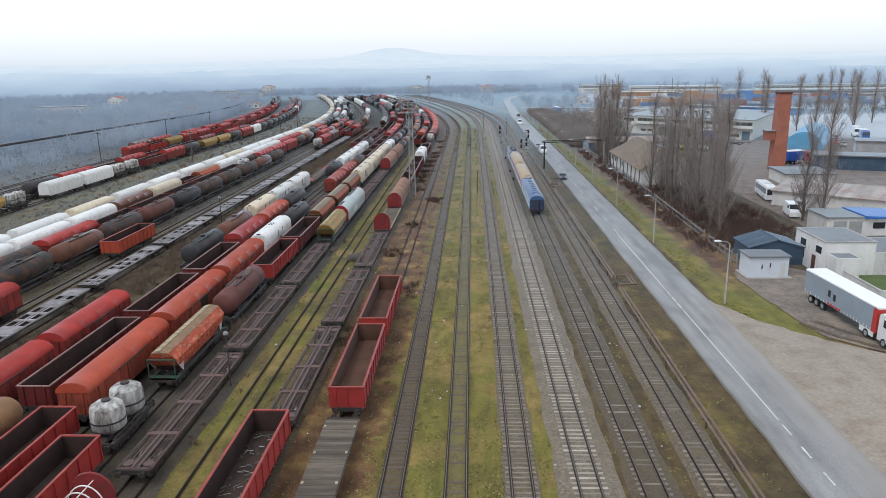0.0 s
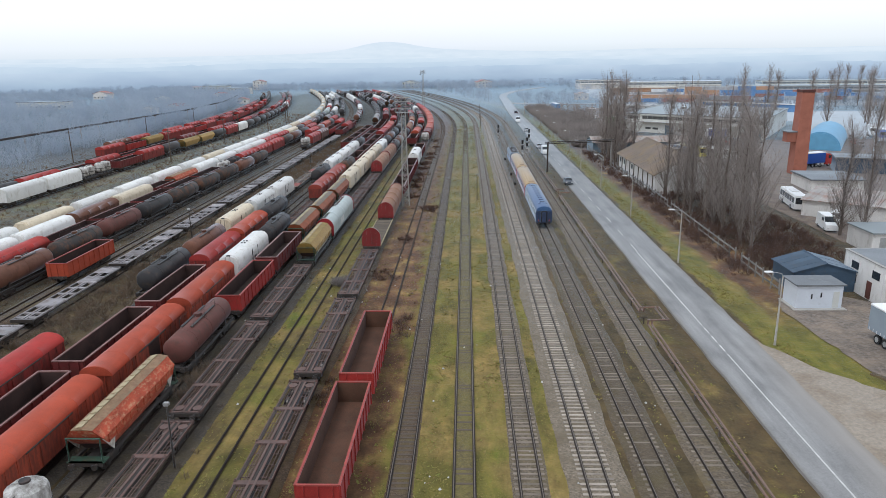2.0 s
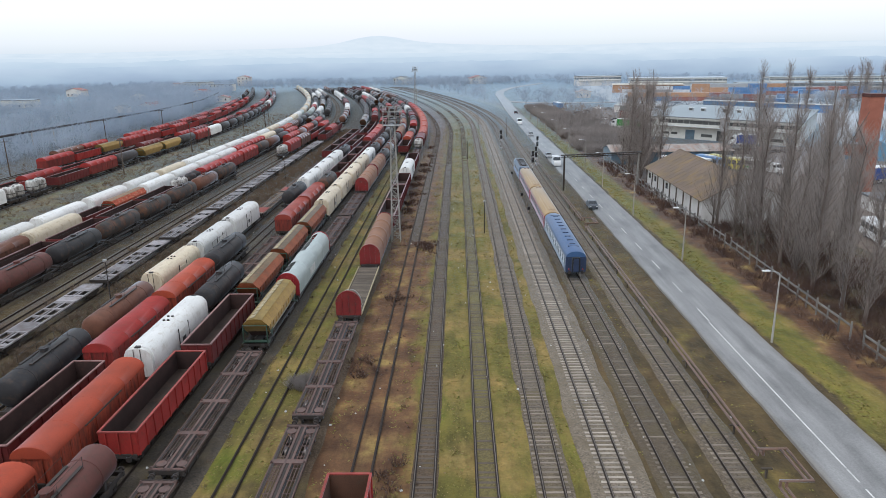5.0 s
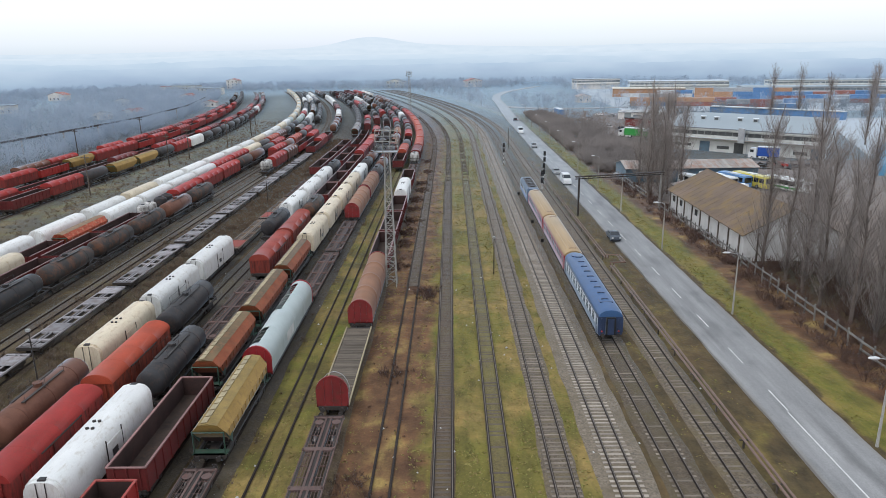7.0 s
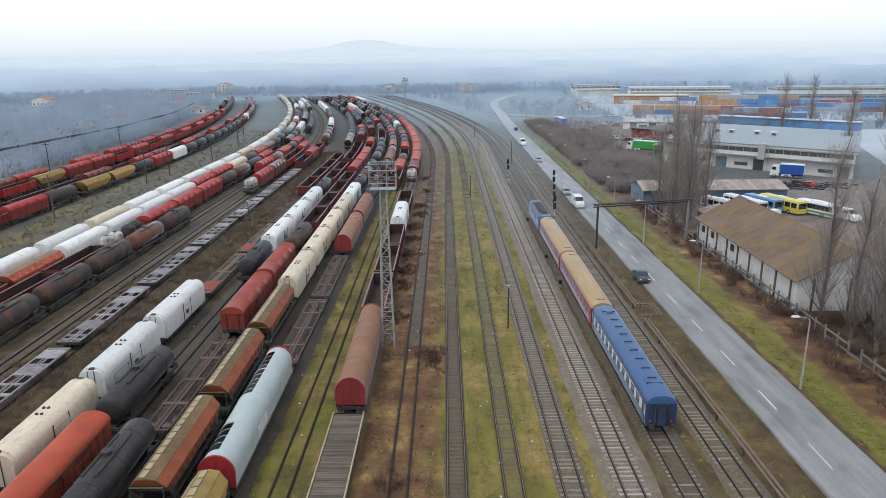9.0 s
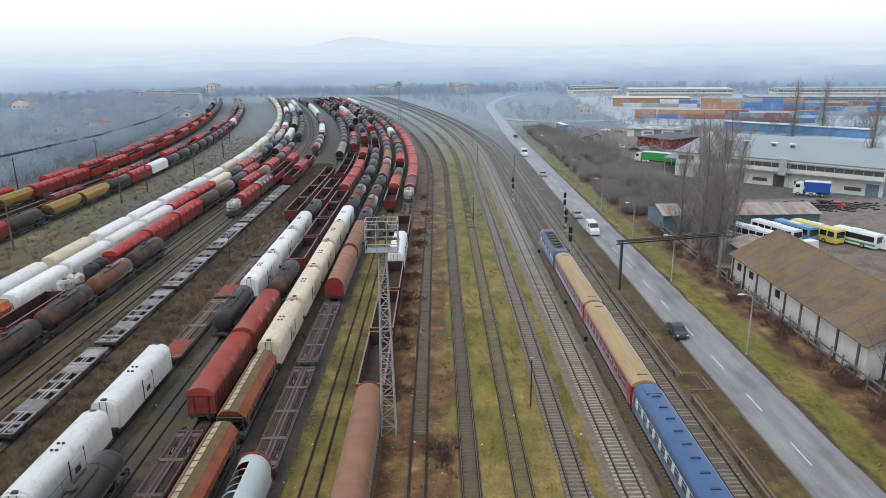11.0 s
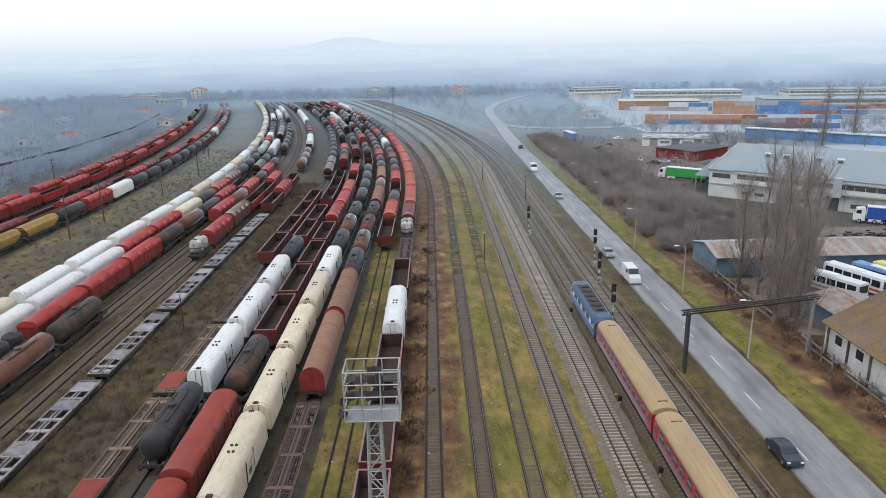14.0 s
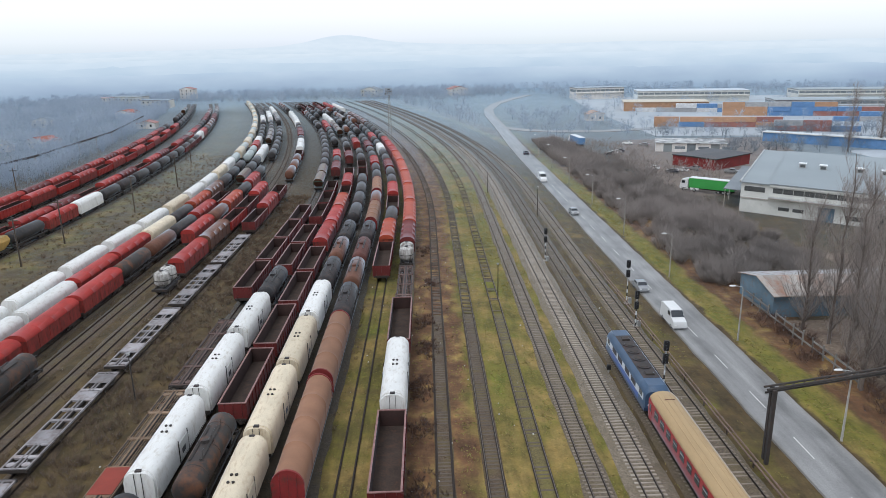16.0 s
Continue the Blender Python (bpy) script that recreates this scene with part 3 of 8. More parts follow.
def strip(key_x, half, y0, y1, z, jitter, step, seed):
    """A level strip along a track with uneven edges."""
    rnd = random.Random(seed)
    ms = Mesh()
    ys = [y0 + (y1 - y0) * i / max(1, int((y1 - y0) / step)) for i in range(max(1, int((y1 - y0) / step)) + 1)]
    v = []
    for y in ys:
        c = bend(key_x, y)
        a, b2 = [half + jitter * (1.6 * noise.noise((y * 0.22, seed * 3.1, k)) + 0.5 * noise.noise((y * 0.9, seed * 1.7, k))) for k in (0.0, 9.0)]
        v += [(c - a - 0.25, y, GROUND - 0.05), (c - a, y, z), (c + b2, y, z), (c + b2 + 0.25, y, GROUND - 0.05)]
    f = []
    for i in range(len(ys) - 1):
        for k in range(3):
            f.append((i * 4 + k, i * 4 + k + 1, i * 4 + 5 + k, i * 4 + 4 + k))
    return ms.add(v, f)


# ground: one sheet to the horizon, finer near the yard
def ground_sheet():
    xs = [-4500, -2500, -1200, -600, -300, -160] + [-130 + 5 * i for i in range(45)] + [110, 160, 300, 600, 1200, 2500, 4500]
    ys = [-600, -200, -60] + [-20 + 6 * i for i in range(90)] + [560, 640, 760, 1000, 1500, 2500, 4500]
    v, f = [], []
    for y in ys:
        for x in xs:
            inner = -125 < x < 95 and -20 < y < 520
            bump = 0.06 * noise.noise((x * 0.13, y * 0.13, 3.0)) if inner else 0.0
            v.append((x, y, GROUND + bump - 0.02))
    w = len(xs)
    for j in range(len(ys) - 1):
        for i in range(w - 1):
            f.append((j * w + i, j * w + i + 1, (j + 1) * w + i + 1, (j + 1) * w + i))
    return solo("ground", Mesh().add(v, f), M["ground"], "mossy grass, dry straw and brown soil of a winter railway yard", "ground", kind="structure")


ground_sheet()

BED = dict(E=("ballastbrown", 1.45), D=("soilbed", 1.55), C=("ballast", 2.1), B=("ballastbrown", 1.15), V=("oilsoil", 1.85), W=("oilsoil", 1.85), X=("oilsoil", 1.85), Y=("oilsoil", 1.85), Z=("oilsoil", 1.6), A=("bedsoil", 0.74), P=("bedbrown", 0.82),
           Q=("bedbrown", 0.8), U=("bedsoil", 0.0))
SLEEPERS = dict(C=("sleeper", 0.035), E=("sleepermid", 0.018), D=("sleepermid", 0.014), B=("sleepermid", 0.03), A=("wood", 0.012), P=("wood", 0.016), Q=("wood", 0.012), U=("wood", -0.03))
DETAIL = {"C", "E", "D", "B"}


def track(key):
    x0 = TRACKS[key]
    y0, y1 = (8, 740) if x0 > -60 else (60, 740)
    bed, half = BED.get(key, ("bedbrown", 1.35))
    light = {"ballast": "clean grey ballast", "ballastdark": "oily dark ballast", "ballastbrown": "brown-grey ballast", "bedsoil": "mossy overgrown bed", "bedbrown": "brown littered bed", "oilsoil": "oil-blackened bed", "soilbed": "brown earthy bed"}[bed]
    t = thing("track_" + key.lower(), "rusty steel rails on sleepers in " + light, "railway track", kind="structure")
    top = -0.16 if key in DETAIL else -0.175
    if half:
        part("track_bed", strip(x0, half, 150 if key == "Q" else y0, 235 if key in "APQ" else y1, top, 0.16 if half > 0.9 else 0.05, 1.6, ord(key)), M[bed], t)
    used = key in ("C", "E")
    for side in (-0.7525, 0.7525):
        ms = Mesh()
        ys = [y0 + 14 * i for i in range(int((y1 - y0) / 14) + 1)]
        # foot drawn extra wide and dark to stand in for shadow beside the rail
        prof = [(-0.115, -0.15), (0.115, -0.15), (0.115, -0.122), (0.03, -0.105), (0.02, -0.04), (0.04, -0.03), (0.04, 0), (-0.04, 0), (-0.04, -0.03), (-0.02, -0.04), (-0.03, -0.105), (-0.115, -0.122)]
        ms.rings([[(bend(x0, y) + side + px, y, pz) for px, pz in prof] for y in ys])
        part("rail", ms, M["railhead" if used else "rail"], t, smooth=False)
        if key in ("A", "B", "C", "D", "E", "P"):
            top_prof = [(-0.03, 0), (0.03, 0), (0.026, 0.004), (-0.026, 0.004)]
            part("rail_top", Mesh().rings([[(bend(x0, y) + side + px, y, pz) for px, pz in top_prof] for y in ys]), M["railtop"], t, "dull grey running surface", smooth=False)
    kind, proud = SLEEPERS.get(key, ("wood", -0.005))
    z = top + proud
    sl = Mesh()
    if kind.startswith("sleeper"):
        i0 = 0.62
        e0 = 1.25 if key == "C" else 1.14
        sl.box(-e0, -i0, -0.13, 0.13, -0.2, z).box(i0, e0, -0.13, 0.13, -0.2, z)
        sl.box(-0.62, 0.62, -0.11, 0.11, -0.2, z - (0.006 if key == "C" else 0.012))
    else:
        sl.box(-0.78, 0.78, -0.12, 0.12, -0.3, z)
    rnd = random.Random(ord(key) * 3)
    ys = [y0 + 0.62 * i for i in range(int((min(y1, 430) - y0) / 0.62))]
    near = []
    rest = Mesh()
    shared = sl.data("sleeper", M[kind], False)
    for y in ys:
        if kind == "wood" and rnd.random() < (1.1 if key == "Q" and y < 150 else dict(P=0.1, A=0.6, Q=0.2, U=1.1).get(key, 0.3)):
            continue
        if key in DETAIL and (34 if key in "CB" else 40) < y < (136 if key in "CB" else 124):
            near.append(y)
        else:
            c = bend(x0, y)
            dz = rnd.uniform(-0.012, 0.008)
            rest.add([(px + c, py + y + rnd.uniform(-0.02, 0.02), pz + dz) for px, py, pz in sl.v], sl.f)
    for y in near:
        part("sleeper", shared, None, t, at=pose(bend(x0, y), y + rnd.uniform(-0.03, 0.03), rnd.uniform(-0.015, 0.006), 0, 0, rnd.uniform(-0.6, 0.6)))
    if rest.v:
        ob = part("sleepers", rest, M[kind], t, smooth=False)
        ob["kind"] = "stuff"


for key in TRACKS:
    track(key)

# ---------------------------------------------------------------- running gear shared by all wagons
def wheelset_data():
    ms = Mesh()
    ms.tube((-0.8, 0, 0.46), (0.8, 0, 0.46), 0.08, n=6)
    for s in (-1, 1):
        ms.tube((s * 0.69, 0, 0.46), (s * 0.82, 0, 0.46), 0.46, n=14)
        ms.tube((s * 0.66, 0, 0.46), (s * 0.69, 0, 0.46), 0.49, n=14)
    return ms.data("wheelset", M["steel"])


def bogie_data():
    ms = Mesh()
    for s in (-1, 1):
        x0, x1 = sorted((s * 0.95, s * 1.07))
        ms.rings([[(x0, -1.25, 0.42), (x1, -1.25, 0.42), (x1, -1.25, 0.72), (x0, -1.25, 0.72)], [(x0, -0.4, 0.35), (x1, -0.4, 0.35), (x1, -0.4, 0.82), (x0, -0.4, 0.82)],
                  [(x0, 0.4, 0.35), (x1, 0.4, 0.35), (x1, 0.4, 0.82), (x0, 0.4, 0.82)], [(x0, 1.25, 0.42), (x1, 1.25, 0.42), (x1, 1.25, 0.72), (x0, 1.25, 0.72)]])
        for y in (-0.9, 0.9):
            ms.box(x0 - 0.05, x1 + 0.05, y - 0.17, y + 0.17, 0.3, 0.62)
    ms.box(-1.0, 1.0, -0.22, 0.22, 0.55, 0.9)
    return ms.data("bogie", M["under"])


WHEELSET, BOGIE = wheelset_data(), bogie_data()

BUFFER = Mesh().tube((0, 0, 0), (0, 0.45, 0), 0.1, n=8).tube((0, 0.45, 0), (0, 0.55, 0), 0.23, n=10).data("buffer", M["under"])


def running_gear(t, L, fine=True, base=None):
    """Underframe with buffers and two bogies; body length L - 1.1."""
    h = L / 2 - 0.6
    ms = Mesh().box(-1.25, -1.05, -h, h, 0.92, 1.16).box(1.05, 1.25, -h, h, 0.92, 1.16).box(-0.35, 0.35, -h, h, 0.85, 1.14)
    for s in (-1, 1):
        ms.box(-1.3, 1.3, s * h - 0.1, s * h + 0.1, 0.85, 1.2)
    if not fine:
        for s in (-1, 1):
            yb = s * (L / 2 - 2.6)
            ms.box(-1.07, 1.07, yb - 1.25, yb + 1.25, 0.45, 0.86)
            for y in (yb - 0.9, yb + 0.9):
                for q in (-1, 1):
                    ms.tube((q * 0.66, y, 0.46), (q * 0.82, y, 0.46), 0.47, n=9)
        part("running_gear", ms, M["under"], t)
        return
    part("underframe", ms, M["under"], t)
    for s in (-1, 1):
        b = part("bogie", BOGIE, None, t, at=pose(0, s * (L / 2 - 2.6), 0))
        if fine:
            for w in (-0.9, 0.9):
                part("wheelset", WHEELSET, None, b, at=pose(0, w, 0))
            for x in (-0.87, 0.87):
                part("buffer", BUFFER, None, t, at=pose(x, s * h, 1.05, 0, 0, 0 if s > 0 else 180))


# ---------------------------------------------------------------- wagon bodies (y along the wagon, rail head at 0)
def plate(pts, z0, z1):
    """An upright plate: its plan outline (x, y) drawn up from z0 to z1."""
    n = len(pts)
    v = [(x, y, z0) for x, y in pts] + [(x, y, z1) for x, y in pts]
    return Mesh().add(v, [(i, (i + 1) % n, n + (i + 1) % n, n + i) for i in range(n)] + [tuple(range(n))[::-1], tuple(range(n, 2 * n))])


def ribbed(a0, a1, off, thick, ribs, half, deep, s, swap=False):
    """Plan outline of a wall from a0 to a1 with ribs standing out on the side s."""
    pts = [(s * (off - thick), a0), (s * (off - thick), a1), (s * off, a1)]
    for c in sorted(ribs, reverse=True):
        pts += [(s * off, c + half), (s * (off + deep), c + half), (s * (off + deep), c - half), (s * off, c - half)]
    pts += [(s * off, a0)]
    if s < 0:
        pts = pts[::-1]
    pts = pts[::-1]
    return [(y, x) for x, y in pts][::-1] if swap else pts


def gondola(t, L, col, fine, floor="floordark", scrap=False):
    h, w, z0, z1 = L / 2 - 0.62, 1.43, 1.18, 3.02
    part("floor", Mesh().box(-w + 0.06, w - 0.06, -h + 0.06, h - 0.06, z0 - 0.02, z0 + 0.06), M["floorrust" if floor == "floorrust" else "floordirt"], t, "rusty floor with dirt")
    k = max(5, int(L / 1.45))
    side_ribs = [-h + 0.12 + (2 * h - 0.24) * i / k for i in range(k + 1)]
    for s in (-1, 1):
        part("side_wall", plate(ribbed(-h, h, w, 0.06, side_ribs, 0.06, 0.1, s), z0 - 0.1, z1), M[col], t)
        part("top_rail", Mesh().box(*sorted((s * (w + 0.09), s * (w - 0.09))), -h - 0.06, h + 0.06, z1, z1 + 0.1), M["rimpale" if col == "maroon" else "rim"], t)
        part("end_wall", plate(ribbed(-w + 0.06, w - 0.06, h, 0.06, (-0.95, 0, 0.95), 0.06, 0.1, s, True), z0 - 0.1, z1), M[col], t)
        if fine:
            part("end_rail", Mesh().box(-w + 0.09, w - 0.09, *sorted((s * (h + 0.09), s * (h - 0.08))), z1, z1 + 0.1), M["rimpale" if col == "maroon" else "rim"], t)
    i, j = w - 0.06, h - 0.06
    lining = Mesh().box(-i, -i + 0.012, -j, j, z0 + 0.06, z1 - 0.02).box(i - 0.012, i, -j, j, z0 + 0.06, z1 - 0.02)
    lining.box(-i + 0.012, i - 0.012, -j, -j + 0.012, z0 + 0.06, z1 - 0.02).box(-i + 0.012, i - 0.012, j - 0.012, j, z0 + 0.06, z1 - 0.02)
    part("lining", lining, M[floor], t, "stained inner wall plates")
    if scrap:
        rnd = random.Random(5)
        ms = Mesh()
        for _ in range(90):
            p = Vector((rnd.uniform(-1.1, 1.1), rnd.uniform(-h + 0.4, h - 0.3), z0 + 0.1 + rnd.random() * 0.25))
            d = Vector((rnd.uniform(-1, 1), rnd.uniform(-1, 1), rnd.uniform(-0.1, 0.25))) * 0.5
            ms.tube(p, p + d, rnd.uniform(0.015, 0.05), n=4)
        part("scrap_heap", ms, M["scrap"], t, "loose pale scrap metal")


def van_profile(w, z0, ze, zr, n=8, chamfer=None):
    p = [(-w, z0), (w, z0), (w, ze)]
    p += arc(0, ze, w, zr - ze, 0, 180, n)[1:-1] if chamfer is None else chamfer
    return p + [(-w, ze)]


def red_van(t, L, col, fine, gap=False):
    h, w = L / 2 - 0.62, 1.4
    k = max(6, int(L / 1.3)) if fine else 5
    posts = [-h + 0.08 + (2 * h - 0.16) * i / k for i in range(k + 1)]
    outline = [(-w, -h)]
    for s, order in ((-1, posts), (1, posts[::-1])):
        for c in order:
            outline += [(s * w, c + 0.05 * s), (s * (w + 0.05), c + 0.05 * s), (s * (w + 0.05), c - 0.05 * s), (s * w, c - 0.05 * s)]
    part("body", plate(outline[1:][::-1], 1.1, 3.28), M[col + "_side"], t, "rust-streaked side walls")
    section = [(w + 0.06, 3.2)] + arc(0, 3.26, w + 0.06, 0.86, 0, 180, 10) + [(-w - 0.06, 3.2)]
    k = max(3, int(L / 3.4))
    cuts = [(-h - 0.08, 1.006), (-h + 0.1, 1.006), (-h + 0.12, 1.0)]
    for i in range(1, k):
        y = -h + 2 * h * i / k
        cuts += [(y - 0.04, 1.0), (y - 0.03, 1.005), (y + 0.03, 1.005), (y + 0.04, 1.0)]
    cuts += [(h - 0.12, 1.0), (h - 0.1, 1.006), (h + 0.08, 1.006)]
    part("roof", Mesh().rings([[(x * s, y, 3.2 + (z - 3.2) * s * s) for x, z in section] for y, s in cuts]), M[col], t, "arched roof")
    for s in (-1, 1):
        if fine:
            part("door", Mesh().box(*sorted((s * (w + 0.05), s * (w + 0.1))), -1.3 - (2.4 if gap else 0), 1.3 - (2.4 if gap else 0), 1.2, 3.15), M[col + "_side"], t, "sliding door panel")
            if gap:
                # flat dark panel paints the shade inside the open door
                part("doorway", Mesh().box(*sorted((s * (w + 0.03), s * (w + 0.056))), -1.1, 1.3, 1.25, 3.1), M["floordark"], t, "flat dark panel painting the unlit wagon inside")
            part("door_rail", Mesh().box(*sorted((s * (w + 0.05), s * (w + 0.16))), -2.9, 2.9, 3.12, 3.2), M["under"], t)
            for x in (-0.75, 0.75):
                part("end_rib", Mesh().box(x - 0.05, x + 0.05, *sorted((s * h, s * (h + 0.07))), 1.1, 3.6), M[col + "_side"], t)


def white_van(t, L, col, fine):
    h, w = L / 2 - 0.6, 1.42
    prof = [(-w, 1.05), (w, 1.05), (w, 3.2), (w - 0.12, 3.6), (w - 0.5, 4.02), (0.45, 4.16), (-0.45, 4.16), (-w + 0.5, 4.02), (-w + 0.12, 3.6), (-w, 3.2)]
    small = [(x * 0.93, 1.05 + (z - 1.05) * 0.965) for x, z in prof]
    n = len(prof)
    ms = Mesh().rings([[(x, -h, z) for x, z in small], [(x, -h + 0.35, z) for x, z in small], [(x, -h + 0.36, z) for x, z in prof],
                       [(x, h - 0.36, z) for x, z in prof], [(x, h - 0.35, z) for x, z in small], [(x, h, z) for x, z in small]])
    part("body", ms, M[col], t)
    if fine:
        for s in (-1, 1):
            d = part("door", Mesh().box(*sorted((s * w, s * (w + 0.07))), -1.25, 1.25, 1.2, 3.1), M[col], t, "plug door with dark frame")
            fr = Mesh()
            for y in (-1.28, 1.24):
                fr.box(*sorted((s * (w + 0.02), s * (w + 0.1))), y, y + 0.05, 1.1, 3.5)
            fr.box(*sorted((s * (w + 0.07), s * (w + 0.09))), -0.55, 0.35, 1.75, 2.3)
            part("door_frame", fr, M["under"], d)
            for y in (-0.55, 0.55):
                part("roof_vent", Mesh().tube((s * 0.22, y, 4.1), (s * 0.22, y, 4.28), 0.14, n=8), M["under"], t)
            part("end_hatch", Mesh().box(-0.28, 0.28, *sorted((s * (h - 0.5), s * (h - 0.15))), 4.0, 4.2, 0.05).box(-0.34, -0.3, *sorted((s * h, s * (h + 0.06))), 1.2, 4.0).box(0.3, 0.34, *sorted((s * h, s * (h + 0.06))), 1.2, 4.0), M["tankgrey"], t, "grey end ladder and hatch")


def tank(t, L, col, fine, r=1.38):
    h, zc = L / 2 - 1.0, 1.2 + r
    n = 18
    ring = lambda y, k: [(r * k * math.cos(2 * math.pi * i / n), y, zc + r * k * math.sin(2 * math.pi * i / n)) for i in range(n)]
    ms = Mesh().rings([ring(-h - 0.02, 0.25), ring(-h + 0.06, 0.72), ring(-h + 0.22, 0.93), ring(-h + 0.42, 1.0), ring(h - 0.42, 1.0), ring(h - 0.22, 0.93), ring(h - 0.06, 0.72), ring(h + 0.02, 0.25)])
    part("barrel", ms, M[col], t)
    if fine:
        for f in (-0.62, 0.0, 0.62):
            y = h * f
            ms = Mesh().rings([[(k * math.cos(2 * math.pi * i / n), yy, zc + k * math.sin(2 * math.pi * i / n)) for i in range(n)] for yy, k in ((y - 0.05, r), (y - 0.05, r + 0.025), (y + 0.05, r + 0.025), (y + 0.05, r))], False)
            part("band", ms, M[col], t)
        part("manhole", Mesh().tube((0, 0, zc + r - 0.06), (0, 0, zc + r + 0.28), 0.4, n=12).tube((0, 0, zc + r + 0.28), (0, 0, zc + r + 0.33), 0.44, n=12), M[col], t)
        ms = Mesh()
        for s in (-1, 1):
            ms.box(s * 0.5 - 0.12, s * 0.5 + 0.12, -h * 0.5, h * 0.5, zc + r * 0.97, zc + r + 0.03)
            for y in (-h * 0.48, 0, h * 0.48):
                ms.tube((s * 0.68, y, zc + r - 0.15), (s * 0.68, y, zc + r + 0.75), 0.02, n=4)
            ms.tube((s * 0.68, -h * 0.48, zc + r + 0.75), (s * 0.68, h * 0.48, zc + r + 0.75), 0.02, n=4)
            ms.tube((s * 1.2, -0.25, 1.1), (s * 0.7, -0.25, zc + r), 0.025, n=4).tube((s * 1.2, 0.25, 1.1), (s * 0.7, 0.25, zc + r), 0.025, n=4)
        part("walkway", ms, M["under"], t, "roof walkway with handrails and ladders")
    broad = lambda y: [(-1.1, y, 1.1), (1.1, y, 1.1), (1.2, y, 1.9), (-1.2, y, 1.9)]
    sill = lambda y: [(-0.35, y, 1.1), (0.35, y, 1.1), (0.35, y, 1.22), (-0.35, y, 1.22)]
    a, b = h * 0.7 + 0.15, h * 0.7 - 0.15
    part("saddle", Mesh().rings([broad(-a), broad(-b), sill(-b), sill(b), broad(b), broad(a)]), M["under"], t)


def hopper(t, L, col, fine, roof="roofrust", frame_col="green"):
    h, w = L / 2 - 0.6, 1.42
    hb = h - 2.0
    roof = {"flake": "flakeroof", "ochre": "ochreroof"}.get(col, roof)
    rings = [[(-0.9, -hb, 1.25), (0.9, -hb, 1.25), (0.9, hb, 1.25), (-0.9, hb, 1.25)],
             [(-w, -h + 0.9, 2.3), (w, -h + 0.9, 2.3), (w, h - 0.9, 2.3), (-w, h - 0.9, 2.3)],
             [(-w, -h + 0.3, 2.95), (w, -h + 0.3, 2.95), (w, h - 0.3, 2.95), (-w, h - 0.3, 2.95)],
             [(-w + 0.66, -h + 0.1, 3.72), (w - 0.66, -h + 0.1, 3.72), (w - 0.66, h - 0.1, 3.72), (-w + 0.66, h - 0.1, 3.72)]]
    part("hopper_body", Mesh().rings(rings), M[col], t)
    ms = Mesh().add([(-w + 0.6, -h + 0.05, 3.71), (w - 0.6, -h + 0.05, 3.71), (w - 0.6, h - 0.05, 3.71), (-w + 0.6, h - 0.05, 3.71), (0, -h + 0.05, 3.86), (0, h - 0.05, 3.86)],
                    [(0, 1, 4), (1, 2, 5, 4), (2, 3, 5), (3, 0, 4, 5), (0, 3, 2, 1)])
    part("roof", ms, M[roof], t)
    if fine:
        k = int(L / 1.15)
        hd = Mesh().box(-0.26, 0.26, -0.45, 0.45, 0, 0.06).data("hatch", M["hatch"])
        for i in range(k):
            y = -h + 0.7 + i * (2 * h - 1.4) / (k - 1)
            part("hatch", hd, None, t, at=pose(-0.28, y, 3.835, 0, -10.0, 0))
        ribs = [-h + 1.0 + i * (2 * h - 2.0) / (int(L / 1.3) - 1) for i in range(int(L / 1.3))]
        for s in (-1, 1):
            part("side_wall", plate(ribbed(-h + 0.92, h - 0.92, w + 0.012, 0.05, ribs, 0.04, 0.07, s), 2.3, 2.94), M[col], t)
    for s in (-1, 1):
        part("end_frame", Mesh().path([(-1.25, s * (h - 0.05), 1.1), (-1.25, s * (h - 0.1), 3.06), (1.25, s * (h - 0.1), 3.06), (1.25, s * (h - 0.05), 1.1)], 0.065, 4), M[frame_col], t, "dark green end frame")
        part("end_platform", Mesh().box(-1.4, 1.4, *sorted((s * (h - 0.75), s * (h + 0.1))), 1.14, 1.2), M[frame_col], t)
        if fine:
            for x in (-1.36, 1.36):
                a, b, c = (s * (h - 0.25), 2.93), (s * (h - 2.3), 2.93), (s * (h - 1.6), 1.35)
                tri = [(x - 0.02, *q) for q in (a, b, c)] + [(x + 0.02, *q) for q in (a, b, c)]
                part("gusset", Mesh().add(tri, [(0, 1, 2), (5, 4, 3), (0, 3, 4, 1), (1, 4, 5, 2), (2, 5, 3, 0)]), M["gusset" if col == "flake" else frame_col], t, "triangular end gusset")
            # plate coloured dark to carry the shade of the recessed end
            chute = [(-1.3, s * (h - 0.55), 2.9), (1.3, s * (h - 0.55), 2.9), (0.95, s * (h - 1.75), 1.3), (-0.95, s * (h - 1.75), 1.3)]
            part("end_chute", Mesh().add(chute + [(x, y - s * 0.08, z) for x, y, z in chute], [(0, 1, 2, 3), (7, 6, 5, 4), (0, 4, 5, 1), (1, 5, 6, 2), (2, 6, 7, 3), (3, 7, 4, 0)]), M["floordark"], t, "dark sloping end plate")


